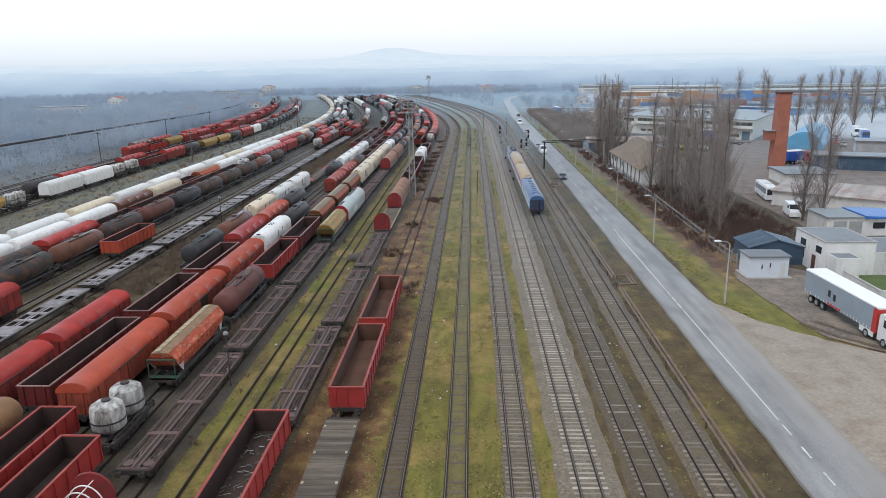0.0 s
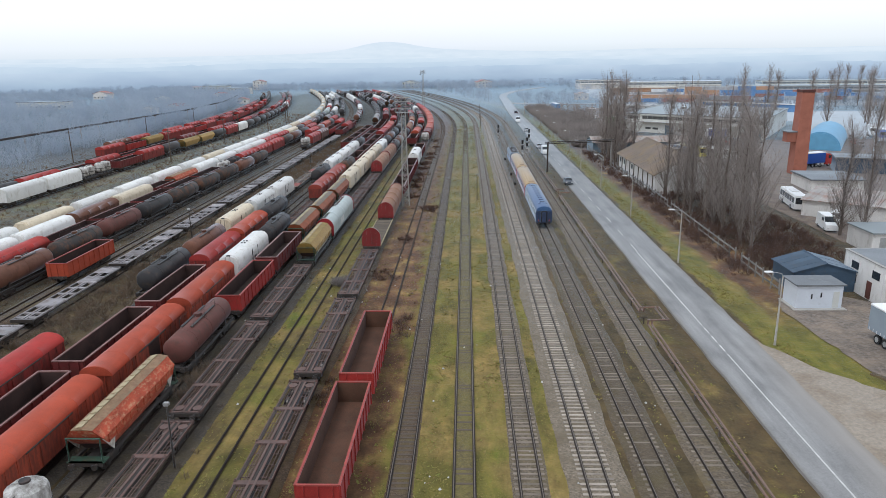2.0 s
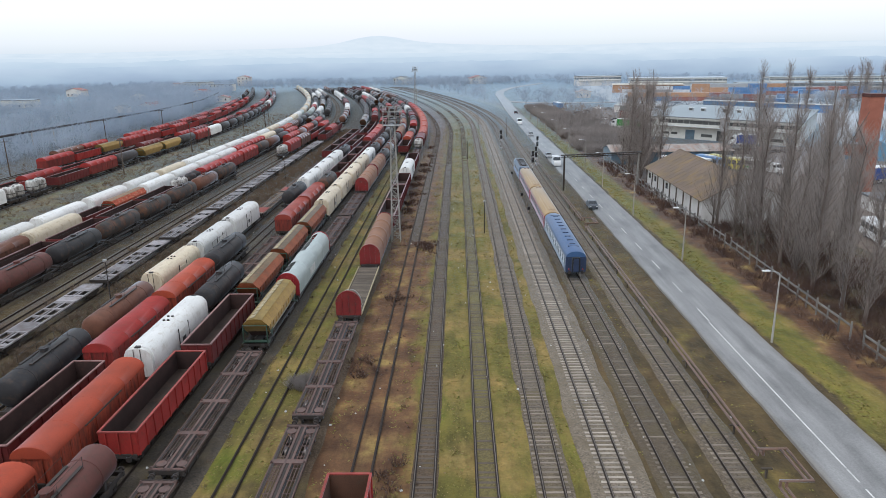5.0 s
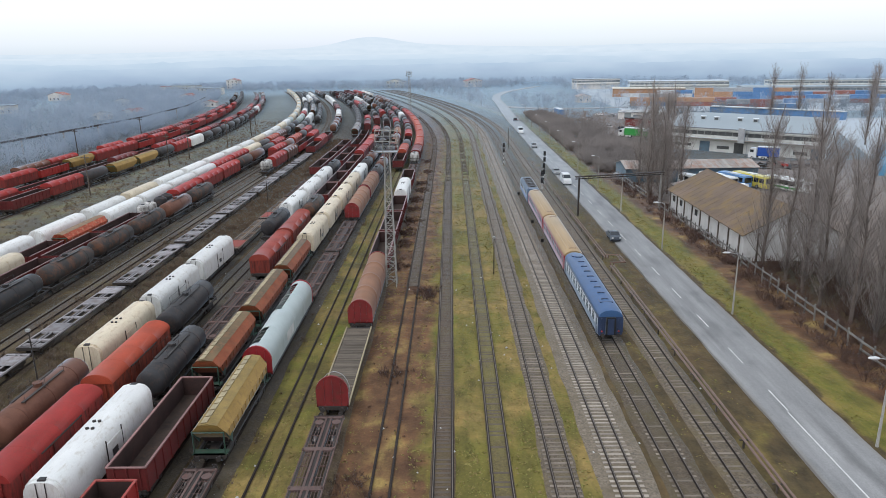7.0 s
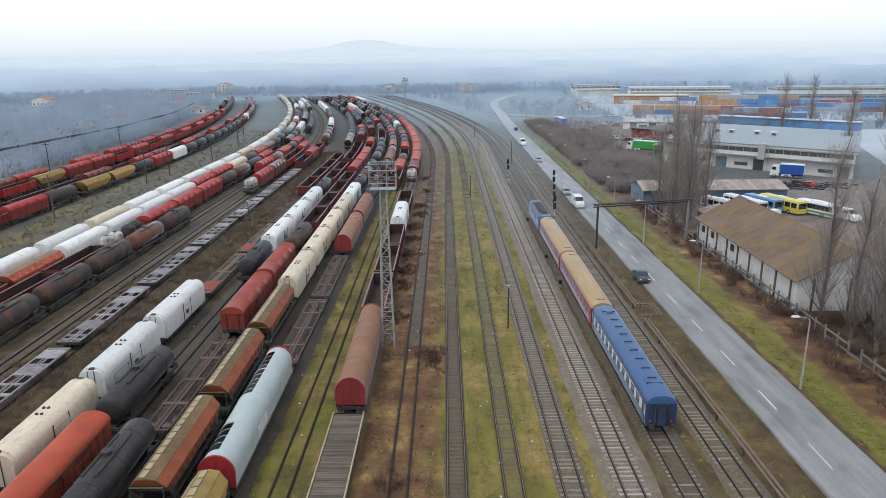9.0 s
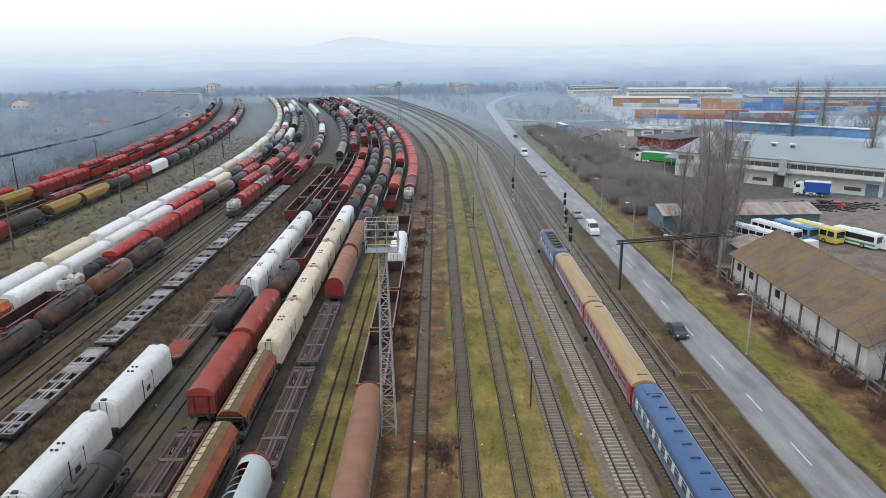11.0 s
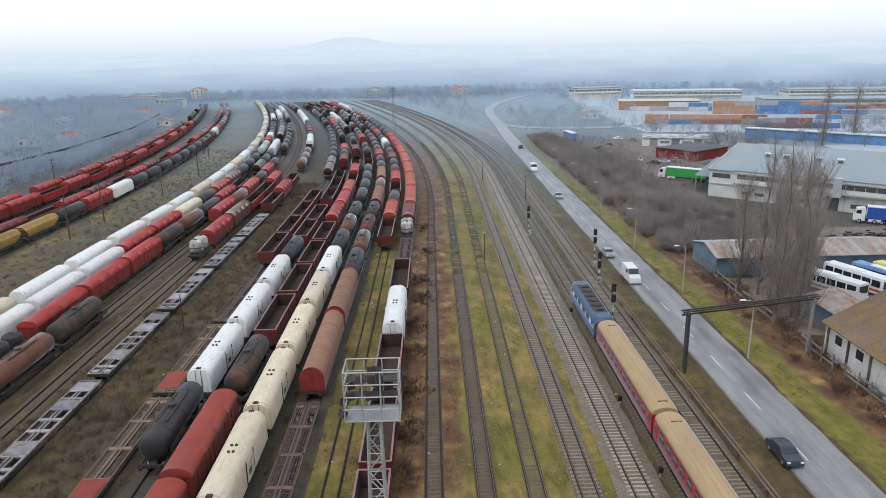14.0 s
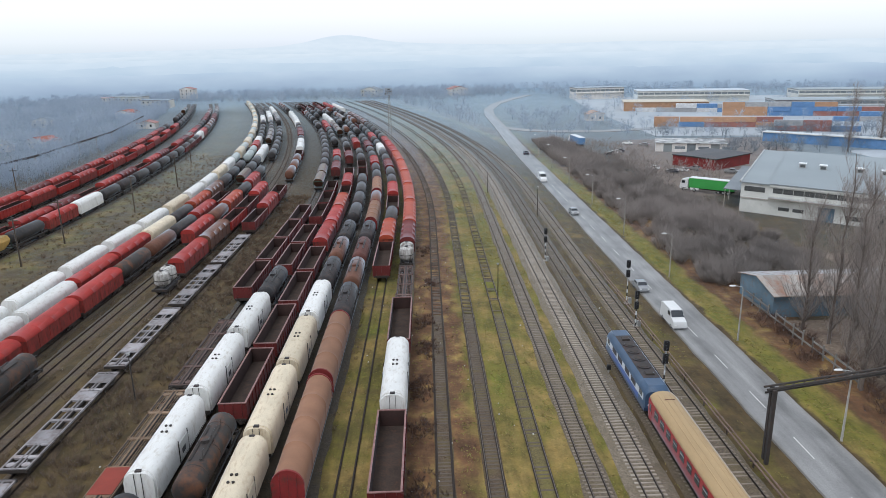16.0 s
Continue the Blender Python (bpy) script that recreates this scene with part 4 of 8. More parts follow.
def tarp_wagon(t, L, col, fine, torn=False, bare=False):
    h, w = L / 2 - 0.6, 1.42
    if bare:
        part("deck_frame", Mesh().box(-w, w, -h, h, 1.08, 1.2), M["under"], t)
        pd = Mesh().box(-w + 0.1, w - 0.1, -0.14, 0.14, 0, 0.05).data("plank", M["plank"])
        for i in range(int(2 * h / 0.31) - 1):
            part("plank", pd, None, t, at=pose(0, -h + 0.2 + i * 0.31, 1.2 + 0.008 * (i % 3)))
        for s in (-1, 1):
            part("side_rail", Mesh().box(*sorted((s * (w - 0.06), s * (w + 0.06))), -h, h, 1.15, 1.36), M["hatch"], t, "flaking ochre side rail")
        for y, z1 in ((-h + 1.6, 1.95), (-h + 0.9, 1.8)) if bare != "far" else ():
            part("bow", Mesh().path([(x, y, z) for x, z in arc(0, 1.9, 1.36, z1, 0, 180, 12)], 0.03, 4), M["galv"], t, "bent pale canopy bow")
        if bare == "far":
            for k in range(4):
                part("bow", Mesh().path([(x, h - 0.9 - 0.75 * k, z) for x, z in arc(0, 1.9, 1.3, 1.9, 0, 180, 14)], 0.045, 6), M["white"], t, "white tubular canopy bow")
            part("bow_spine", Mesh().path([(0.25, h - 0.2, 3.72), (0.25, h - 3.3, 3.72)], 0.04, 6), M["white"], t)
        ends = (1,) if bare == "far" else (-1,)
    else:
        part("deck", Mesh().box(-w, w, -h, h, 1.08, 1.3), M["under"], t)
        k = max(3, int(L / 4.6))
        a0 = arc(0, 2.55, 1.44, 1.55, -14, 194, 16)
        rings = []
        ms = Mesh()
        rnd = random.Random(int(L * 10))
        ys, last = [], None
        for i in range(k):
            ya, yb = -h + 0.12 + (2 * h - 0.24) * i / k, -h + 0.12 + (2 * h - 0.24) * (i + 1) / k
            for y, s in ((ya, 1.0), (ya + 0.05, 1.014), (ya + 0.13, 1.004), (ya * 0.8 + yb * 0.2, 0.992), (ya * 0.6 + yb * 0.4, 0.998), (ya * 0.4 + yb * 0.6, 0.991), (ya * 0.2 + yb * 0.8, 0.997)):
                ys.append((y, s))
        ys.append((h - 0.12, 1.0))
        rows = [[(x * s, y, 1.3) if False else (x * s, y, 1.25 + (z - 1.25) * s) for x, z in [(a0[0][0], 1.28)] + a0 + [(a0[-1][0], 1.28)]] for y, s in ys]
        n = len(rows[0])
        v = [p for r in rows for p in r]
        f = []
        for j in range(len(rows) - 1):
            frac = j / (len(rows) - 1)
            for i in range(n - 1):
                if torn and 9 <= i <= 12 and (0.09 < frac < 0.3 or 0.5 < frac < 0.95):
                    continue
                f.append((j * n + i, j * n + i + 1, (j + 1) * n + i + 1, (j + 1) * n + i))
        ms.add(v, f)
        part("tarpaulin", ms, M[col], t, "ribbed half-round tarpaulin cover")
        if torn:
            for j in range(0, len(rows)):
                part("bow", Mesh().path([(p[0] * 0.97, p[1], p[2] - 0.03) for p in rows[j][6:16]], 0.025, 4), M["galv"], t, "bare canopy bow in the torn gap")
            part("label_plate", Mesh().box(1.43, 1.46, -h * 0.35, -h * 0.05, 1.7, 2.7), M["white"], t, "pale printed panel")
        ends = (-1, 1)
    for s in ends:
        ms = Mesh().loft([(1.45, 1.1)] + arc(0, 2.6, 1.47, 1.56, 0, 180, 12) + [(-1.45, 1.1)], *sorted((s * (h - 0.1), s * h)))
        ms.loft(arc(0, 2.6, 1.5, 1.6, 0, 180, 12) + arc(0, 2.6, 1.38, 1.48, 180, 0, 12), *sorted((s * (h - 0.14), s * (h + 0.05))))
        for x in (-0.75, 0.0, 0.75):
            ms.box(x - 0.05, x + 0.05, *sorted((s * h, s * (h + 0.07))), 1.1, 3.75)
        part("end_wall", ms, M["crimson" if col == "silver" else "oxblood"], t, ("crimson" if col == "silver" else "dark maroon") + " arched end wall")


def skeleton(t, L, col, fine):
    h = L / 2 - 0.55
    pale = col == "skelgrey"
    for s in (-1, 1):
        part("centre_sill", Mesh().box(s * 0.22 - 0.085, s * 0.22 + 0.085, -h, h, 0.9, 1.2), M[col], t)
    for s in (-1, 1):
        part("side_sill", Mesh().box(s * 1.25 - (0.12 if pale else 0.03), s * 1.25 + 0.05, -h, h, 1.0, 1.18), M[col], t)
    broad = Mesh().box(-1.31, 1.31, -0.24, 0.24, 1.0, 1.19).data("crossbearer", M[col])
    k = 9 if pale else 4
    for i in range(1, k):
        part("crossbearer", broad, None, t, at=pose(0, -h + 2 * h * i / k, 0))
    if fine or not pale:
        grating = Mesh()
        n = int(L / 1.5)
        for i in range(n + 1):
            y = -h + 0.05 + (2 * h - 0.1) * i / n
            grating.box(-1.22, 1.22, y - 0.02, y + 0.02, 1.04, 1.1)
        for x in (0.52, 0.78, 1.02):
            for q in (-1, 1):
                grating.box(q * x - 0.02, q * x + 0.02, -h, h, 1.05, 1.105)
        part("grating", grating, M[col], t, "open grating of slim bars")
    for s in (-1, 1):
        ms = Mesh()
        ms.box(-1.3, 1.3, *sorted((s * h, s * (h - 0.35))), 1.02, 1.2)
        for x in (-0.75, 0.75):
            ms.tube((x, s * (h - 1.0), 1.1), (x, s * (h - 1.0), 1.17), 0.4, n=12)
            ms.tube((x, s * (h - 0.2), 1.05), (x * 0.5, s * (h - 1.9), 1.05), 0.06, n=4)
        part("end_plate", ms, M[col], t)
    if fine:
        lk = Mesh().box(-0.1, 0.1, -0.09, 0.09, 0, 0.1).box(-0.05, 0.05, -0.05, 0.05, 0.1, 0.2).data("twistlock", M[col])
        for i in range(5):
            y = -h + 0.3 + (2 * h - 0.6) * i / 4
            for s in (-1, 1):
                part("twistlock", lk, None, t, at=pose(s * 1.22, y, 1.16))
    if col == "skelgrey":
        for y, q in ((-h * 0.43, 1.3), (h * 0.43, 0.8), (h * 0.82, 1.2)):
            part("deck_plate", Mesh().box(-1.12, 1.12, y - q, y + q, 1.19, 1.225), M["skelgrey"], t, "pale grey deck plate")
    if col == "skelorange":
        part("deck_plate", Mesh().box(-1.15, 1.15, -h * 0.9, -h * 0.5, 1.19, 1.225), M["rustred"], t, "rust-red deck plate")


def plank_flat(t, L, col, fine):
    h, w = L / 2 - 0.6, 1.38
    part("deck_frame", Mesh().box(-w, w, -h, h, 1.06, 1.2), M["under"], t)
    pd = Mesh().box(-w + 0.03, w - 0.03, -0.17, 0.17, 0, 0.05).data("plank", M["plank"])
    for i in range(int(2 * h / 0.36)):
        part("plank", pd, None, t, at=pose(0, -h + 0.2 + i * 0.36, 1.2 + 0.007 * (i % 3), 0, 0, 0.5 * (i % 2)))
    pk = Mesh().box(-0.09, 0.09, -0.14, 0.14, 0, 0.09).data("stake_pocket", M["hatch"])
    for i in range(4):
        for s in (-1, 1):
            part("stake_pocket", pk, None, t, at=pose(s * 1.2, -h + 1.5 + i * (2 * h - 3) / 3, 1.24), label="pale stake pocket")


def silo(t, L, col, fine):
    h = L / 2 - 0.6
    for s in (-1, 1):
        n = 16
        ring = lambda k, z: [(1.32 * k * math.cos(2 * math.pi * i / n), s * 1.55 + 1.32 * k * math.sin(2 * math.pi * i / n), z) for i in range(n)]
        v = part("vessel", Mesh().rings([ring(0.2, 1.0), ring(0.95, 1.7), ring(1.0, 1.8), ring(1.0, 3.2), ring(0.93, 3.55), ring(0.6, 3.85), ring(0.2, 3.92)]), M["vessel" if fine else col], t, "soot-streaked white powder vessel")
        part("band", Mesh().rings([ring(1.0, 2.35), ring(1.03, 2.35), ring(1.03, 2.47), ring(1.0, 2.47)], False), M["under"], v)
        part("lid", Mesh().tube((0, s * 1.55, 3.88), (0, s * 1.55, 4.05), 0.35, n=12), M["tankgrey"], v)
    part("pipework", Mesh().path([(1.2, -h, 1.5), (1.2, h, 1.5)], 0.06).path([(0, -2.6, 3.6), (0, 2.6, 3.6)], 0.04).path([(0.7, -2.9, 1.2), (0.7, -2.6, 2.6), (0.7, -2.4, 3.6)], 0.03), M["tankgrey"], t)


KINDS = dict(
    gondola=(gondola, "open_wagon", "open wagon"), van=(red_van, "covered_wagon", "covered wagon"), white=(white_van, "refrigerator_wagon", "covered wagon"),
    tank=(tank, "tank_wagon", "tank wagon"), hopper=(hopper, "hopper_wagon", "hopper wagon"), tarp=(tarp_wagon, "tarpaulin_wagon", "tarpaulin wagon"),
    skel=(skeleton, "container_flat_wagon", "flat wagon"), flat=(plank_flat, "plank_flat_wagon", "flat wagon"), silo=(silo, "powder_wagon", "silo wagon"))
SAY = dict(rustred="dull rust-red", tantank="tan brown", flake="flaking red and cream", red="bright red", orange="faded orange-red", maroon="dark maroon", brown="rusty brown", tan="brown", silver="silver-grey", white="dirty white", cream="cream",
           black="sooty black", tankgrey="dark grey", tankrust="sooty and rusting", tankbrown="reddish brown", ochre="ochre yellow", rustor="flaking orange and rust", skel="rusty dark brown", skelgrey="pale grey weathered",
           skelorange="tan rusty", plank="grey", vessel="soot-streaked white")
TEXT = dict(gondola="{} steel open wagon with ribbed sides, empty", van="{} covered goods wagon with an arched roof", white="{} refrigerator wagon with plug doors and roof vents",
            tank="{} cylindrical tank wagon with a top walkway", hopper="{} hopper wagon with roof hatches on green frames", tarp="{} half-round tarpaulin wagon with red ends",
            skel="{} empty skeleton container flat wagon", flat="{} empty flat wagon with plank deck", silo="{} powder wagon with two upright vessels")
MASTERS = {}


def wagon(key, y0, y1, kind, col, fine=True, **more):
    """A wagon on track key whose buffers reach from y0 to y1."""
    L = round(y1 - y0, 1)
    m = on_track(key, (y0 + y1) / 2)
    tag = (kind, col, L, fine, tuple(sorted(more.items())))
    if tag in MASTERS:
        return copy_thing(MASTERS[tag], m)
    build, name, cat = KINDS[kind]
    label = TEXT[kind].format(SAY[col])
    if more.get("scrap"):
        label = label.replace(", empty", " holding loose scrap")
    if more.get("bare"):
        label = "uncovered bow-top wagon with white hoops and crimson end" if more["bare"] == "far" else "uncovered tarpaulin wagon with plank deck and crimson end"
    if more.get("torn"):
        label = "silver-grey tarpaulin wagon, torn cover showing bare bows"
    t = thing(name, label, cat, "goods wagons in the yard", m)
    build(t, L, col, fine, **more)
    running_gear(t, L, fine)
    MASTERS[tag] = t
    return t


def rake(key, y, items, gap=0.0, fine=True):
    """Wagons one after another from y on: (length, kind, colour) or a bare number for an empty stretch."""
    for it in items:
        if isinstance(it, (int, float)):
            y += it
            continue
        L, kind, col = it[:3]
        more = it[3] if len(it) > 3 else {}
        wagon(key, y, y + L, kind, col, fine, **more)
        y += L + gap
    return y


# ---- the rakes, track by track
rake("Q", 30.0, [(15.8, "flat", "plank"), 0.6, (15.9, "gondola", "red", dict(floor="floorrust")), 0.4, (16.6, "gondola", "red", dict(floor="floorrust"))])
y = rake("S", 28.0, [(15.6, "gondola", "red", dict(scrap=True)), 0.6, (22.2, "skel", "skel"), 0.3, (22.2, "skel", "skel"), 0.3, (22.2, "skel", "skel"), 0.6,
                     (19.8, "tarp", "tan", dict(bare=True)), 0.2, (22.0, "tarp", "tan"), 0.4, (15.6, "gondola", "maroon"), (15.6, "gondola", "maroon"), (15.2, "gondola", "maroon"), 0.2,
                     (16.8, "white", "white"), 0.2, (17.2, "gondola", "maroon"), (22.2, "skel", "skel"), 0.3, (8.0, "silo", "white"), (15.6, "van", "maroon")])
rake("S", y, [(22.2, "van", "orange")] * 5 + [(15.6, "van", "red")] * 3 + [(14.0, "tank", "black")] * 5 + [(15.6, "van", "brown")] * 4, fine=False)
rake("U", 250.5, [(17.2, "gondola", "maroon"), (16.0, "van", "orange"), (14.0, "tank", "black"), (15.6, "gondola", "maroon"), (15.6, "van", "red"), (14.0, "tank", "tankgrey"), (14.0, "tank", "black"),
                  (15.6, "van", "maroon"), (14.0, "tank", "black"), (14.0, "tank", "tankgrey"), (15.6, "white", "white"), (14, "tank", "black"), (14, "tank", "black")], fine=False)
rake("V", 11.0, [(22.2, "tarp", "tan", dict(bare="far")), 3.7, (22.2, "skel", "skel"), (22.2, "skel", "skel"), (22.2, "skel", "skel"), 0.8, (14.5, "hopper", "ochre"), (22.2, "tarp", "silver", dict(torn=True)), 0.8,
                 (22.2, "skel", "skel"), (22.2, "skel", "skel")])
rake("V", 187.6, [(20.0, "tarp", "tan"), (20.0, "tarp", "tan"), (14.0, "tank", "tankgrey"), (14.0, "tank", "brown"), (14.0, "tank", "tankbrown"), (14.0, "tank", "tankgrey")])
rake("V", 283.6, [(20.0, "tarp", "tan"), (14.0, "tank", "brown"), (20.0, "tarp", "tan"), (14.0, "tank", "black"), (14.0, "tank", "tankgrey"), (15.6, "van", "red"), (14.0, "tank", "black"), (14.0, "tank", "black"), (15.6, "van", "maroon"), (14.0, "tank", "tankgrey"), (14.0, "tank", "black")], fine=False)
rake("W", 24.0, [(15.6, "gondola", "red"), 0.8, (8.0, "silo", "skelgrey"), 3.4, (14.5, "hopper", "flake"), 1.6, (14.5, "tank", "tankbrown"), 1.0, (15.9, "gondola", "red"), 0.3,
                 (15.9, "gondola", "maroon"), 0.8, (14.5, "hopper", "rustor"), 0.6, (15.6, "hopper", "rustor"), 0.6, (15.6, "hopper", "rustor"), 0.6, (15.6, "white", "cream"), (15.6, "white", "cream"), (15.6, "white", "cream"),
                 (15.6, "white", "cream"), (15.6, "white", "white"), 0.6, (14.0, "tank", "tankgrey"), (14.0, "tank", "brown"), (14.0, "tank", "black")])
rake("W", 288.8, [(14.0, "tank", "black"), (14.0, "tank", "tankgrey"), (14.0, "tank", "black"), (14.0, "tank", "black"), (15.6, "gondola", "maroon"), (15.6, "gondola", "maroon"), (14.0, "tank", "tankgrey"), (14.0, "tank", "black"), 16, (15.6, "van", "red"), (14.0, "tank", "black"), (14.0, "tank", "black")], fine=False)
rake("X", 28.4, [(15.6, "gondola", "red"), 0.9, (16.6, "van", "orange"), 0.4, (17.2, "van", "orange", dict(gap=True)), 0.6, (16.0, "van", "orange"), 0.7, (16.0, "white", "white"), 0.8, (14.0, "tank", "black"), 0.6,
                 (22.2, "skel", "skel"), 2.0, (16.0, "van", "rustred"), 0.2, (16.0, "van", "rustred"), 2.4, (14.0, "tank", "tankrust"), 1.4] + [(15.6, "gondola", "maroon"), 0.3] * 4)
rake("X", 267.0, [(15.6, "van", "red"), (15.6, "van", "red"), (15.6, "van", "orange"), (15.6, "gondola", "maroon"), (15.6, "van", "red"), (15.6, "gondola", "maroon"), 20, (15.6, "van", "maroon"), (15.6, "gondola", "maroon"), (14, "tank", "black"), (14, "tank", "black")], fine=False)
rake("Y", 30.6, [(14.2, "tank", "tantank"), 1.6, (17.9, "gondola", "maroon"), 0.9, (15.6, "gondola", "maroon"), 0.8, (15.6, "gondola", "maroon"), 0.4, (14.6, "van", "red"), 0.6, (14.6, "van", "orange"), 0.9, (14.6, "tank", "black"), 30.5,
                 (14.0, "tank", "black"), 0.6, (15.6, "white", "white"), 0.4, (16.6, "white", "white"), 0.4, (15.6, "white", "white"), 0.8, (14.0, "tank", "black"), 1, (15.6, "gondola", "maroon"), (15.6, "gondola", "maroon")])
rake("Y", 290.0, [(15.6, "gondola", "maroon"), (15.6, "gondola", "maroon"), (15.6, "gondola", "maroon"), 18, (15.6, "van", "maroon"), (14, "tank", "black"), (15.6, "van", "red"), 30, (14, "tank", "black"), (14, "tank", "black")], fine=False)
rake("Z", 40.0, [(15.4, "van", "red"), 0.6, (14.8, "van", "red"), 19.2, (14.0, "tank", "black"), 0.4, (14.6, "tank", "brown"), 0.4, (14.6, "white", "cream"), 0.4, (14.6, "white", "white"), 0.4, (15.4, "white", "white"), 1.2,
                 (22.2, "skel", "skelorange"), (22.2, "skel", "skelorange"), (22.2, "skel", "skel"), 8, (15.9, "gondola", "maroon"), (15.9, "gondola", "maroon"), (15.9, "gondola", "maroon"), (15.9, "gondola", "maroon")])
rake("G", 58.0, [(22.2, "skel", "skelgrey")] * 10, gap=0.4, fine=False)
rake("G", 286.0, [(15.6, "gondola", "maroon"), (15.6, "van", "red"), (15.6, "gondola", "maroon")], fine=False)
rake("H", 58.0, [(16.0, "van", "red"), 23.0, (14.2, "gondola", "orange")])
rake("H", 246.0, [(8.0, "silo", "vessel"), 0.8, (15.6, "van", "red"), 0.4, (15.6, "van", "brown"), (15.6, "gondola", "red"), (15.6, "gondola", "maroon"), (15.6, "van", "red")], fine=False)
dark_tanks = [(14.0, "tank", c) for c in ("tankrust", "tankrust", "brown", "tankrust", "tankbrown", "black", "tankrust")]
rake("I", 62.0, (dark_tanks * 2)[:11], gap=0.1)
rake("I", 276.0, [(15.6, "van", "red"), (14.0, "tank", "brown"), (15.6, "van", "orange"), (14.0, "tank", "black"), (15.6, "van", "red"), (14.0, "tank", "black"), 30] + [(14.0, "tank", "black")] * 4, fine=False)
rake("J", 80.0, [(14.0, "tank", "tankrust"), (15.6, "van", "red")] + [(15.6, "gondola", "maroon")] * 5 + [(8.0, "silo", "vessel"), 0.4, (8.0, "silo", "tankgrey"), 0.6, (15.6, "van", "red"), (15.6, "van", "red"), (15.6, "van", "red"), (14.0, "tank", "tankrust"), (14.0, "tank", "brown"), (14.0, "tank", "black"),
                 (15.6, "van", "red"), (15.6, "gondola", "maroon")], fine=False)
rake("K", 78.0, [(15.6, "white", "white"), (15.6, "white", "white"), (15.6, "white", "white"), (15.6, "van", "brown"), (15.6, "white", "cream"), (10.6, "gondola", "maroon"), (15.6, "hopper", "flake"), (15.6, "white", "white"), (15.6, "white", "white"), (15.6, "white", "white"), (15.6, "white", "white"),
                 (15.6, "van", "red"), (15.6, "van", "red"), (15.6, "white", "cream"), (14.0, "tank", "black"), (15.6, "van", "orange"), (15.6, "van", "brown"), (14.0, "tank", "tankgrey"), (14.0, "tank", "black"), (14.0, "tank", "tankgrey"), 12, (14.0, "tank", "silver"), (14.0, "tank", "silver"),
                 (15.6, "van", "red"), (15.6, "white", "white")] + [(14.0, "tank", "black")] * 4, fine=False)
rake("L", 84.0, [(15.6, "white", c) for c in ("white", "white", "cream", "white", "white", "white", "white", "cream", "white", "white", "white", "white", "white", "cream", "white", "white", "cream", "white")]
     + [(14.0, "tank", "silver"), (15.6, "white", "cream")] * 10, gap=1.1, fine=False)
rake("N", 120.0, [(15.6, "hopper", "ochre"), (8.0, "silo", "vessel"), 6, (15.6, "white", "white"), (15.6, "white", "white"), (8.0, "silo", "vessel"), 0.4, (8.0, "silo", "vessel"), 2, (15.6, "gondola", "maroon"), (15.6, "van", "red"), (14.0, "tank", "tankgrey"), 2, (15.6, "hopper", "ochre"), (15.6, "hopper", "ochre"),
                  (14.0, "tank", "black"), (15.6, "van", "red"), (15.6, "white", "white")] + [(14.0, "tank", "black"), (14.0, "tank", "tankgrey")] * 5 + [(15.6, "white", "white"), (15.6, "van", "red")], fine=False)
rake("O", 150.0, [(14.0, "tank", "black"), (15.6, "van", "red"), (15.6, "gondola", "red"), (15.6, "van", "red"), (15.6, "gondola", "red"), (15.6, "gondola", "maroon"), (15.6, "gondola", "maroon"), (15.6, "van", "maroon")]
     + [(15.6, "gondola", "red"), (15.6, "van", "red"), (15.6, "van", "maroon")] * 5, fine=False)
rake("R", 225.0, [(15.6, "van", "red"), (15.6, "gondola", "red"), (15.6, "hopper", "ochre"), (15.6, "van", "red"), (15.6, "van", "red")] + [(15.6, "gondola", "red"), (15.6, "van", "red")] * 7, fine=False)
rake("T", 240.0, [(15.6, "van", "brown"), (15.6, "van", "red"), 16, (15.6, "van", "red"), 8] + [(15.6, "van", "red"), (15.6, "van", "maroon")] * 6, fine=False)

# the crowded far end of the yard
rnd = random.Random(77)
FILL = [(14.0, "tank", "black"), (14.0, "tank", "tankgrey"), (15.6, "van", "maroon"), (15.6, "gondola", "maroon"), (15.6, "van", "red"), (14.0, "tank", "brown"), (15.6, "hopper", "brown"), (15.6, "white", "white")]
for key, ya, yb in (("S", 470, 640), ("U", 440, 640), ("V", 470, 660), ("W", 480, 660), ("X", 470, 640), ("Y", 460, 640), ("Z", 335, 650), ("G", 350, 640), ("I", 455, 640), ("J", 345, 640), ("K", 480, 650), ("N", 420, 660), ("O", 455, 640), ("R", 525, 660), ("T", 495, 640)):
    y = ya
    while y < yb:
        it = rnd.choice(FILL[:1] * 3 + FILL)
        y = rake(key, y, [it] * rnd.choice((1, 2, 3)), fine=False)
        if rnd.random() < 0.42:
            y += rnd.uniform(8, 34)

# ---------------------------------------------------------------- more materials
M["brick"] = mat("red_brick_stack", (0.33, 0.125, 0.085), rough=0.9, dark=0.75, light=1.2, rust=0.2, rust_col=(0.22, 0.09, 0.06))
M["plaster"] = mat("stained_white_plaster", (0.68, 0.67, 0.65), rough=0.9, dark=0.8, light=1.1, rust=0.24, rust_col=(0.36, 0.33, 0.29), stretch=(1, 1, 0.4))
M["kioskwhite"] = mat("white_kiosk_sheet", (0.62, 0.66, 0.72), rough=0.6, dark=0.88, light=1.08, rust=0.12, rust_col=(0.42, 0.42, 0.42))
M["flatroof"] = mat("grey_bitumen_roof", (0.17, 0.18, 0.19), rough=0.85, scale=0.6, rust=0.2, rust_col=(0.25, 0.25, 0.25))
M["bluesheet"] = mat("bright_blue_roof_sheet", (0.05, 0.19, 0.55), rough=0.5, dark=0.8, light=1.15)
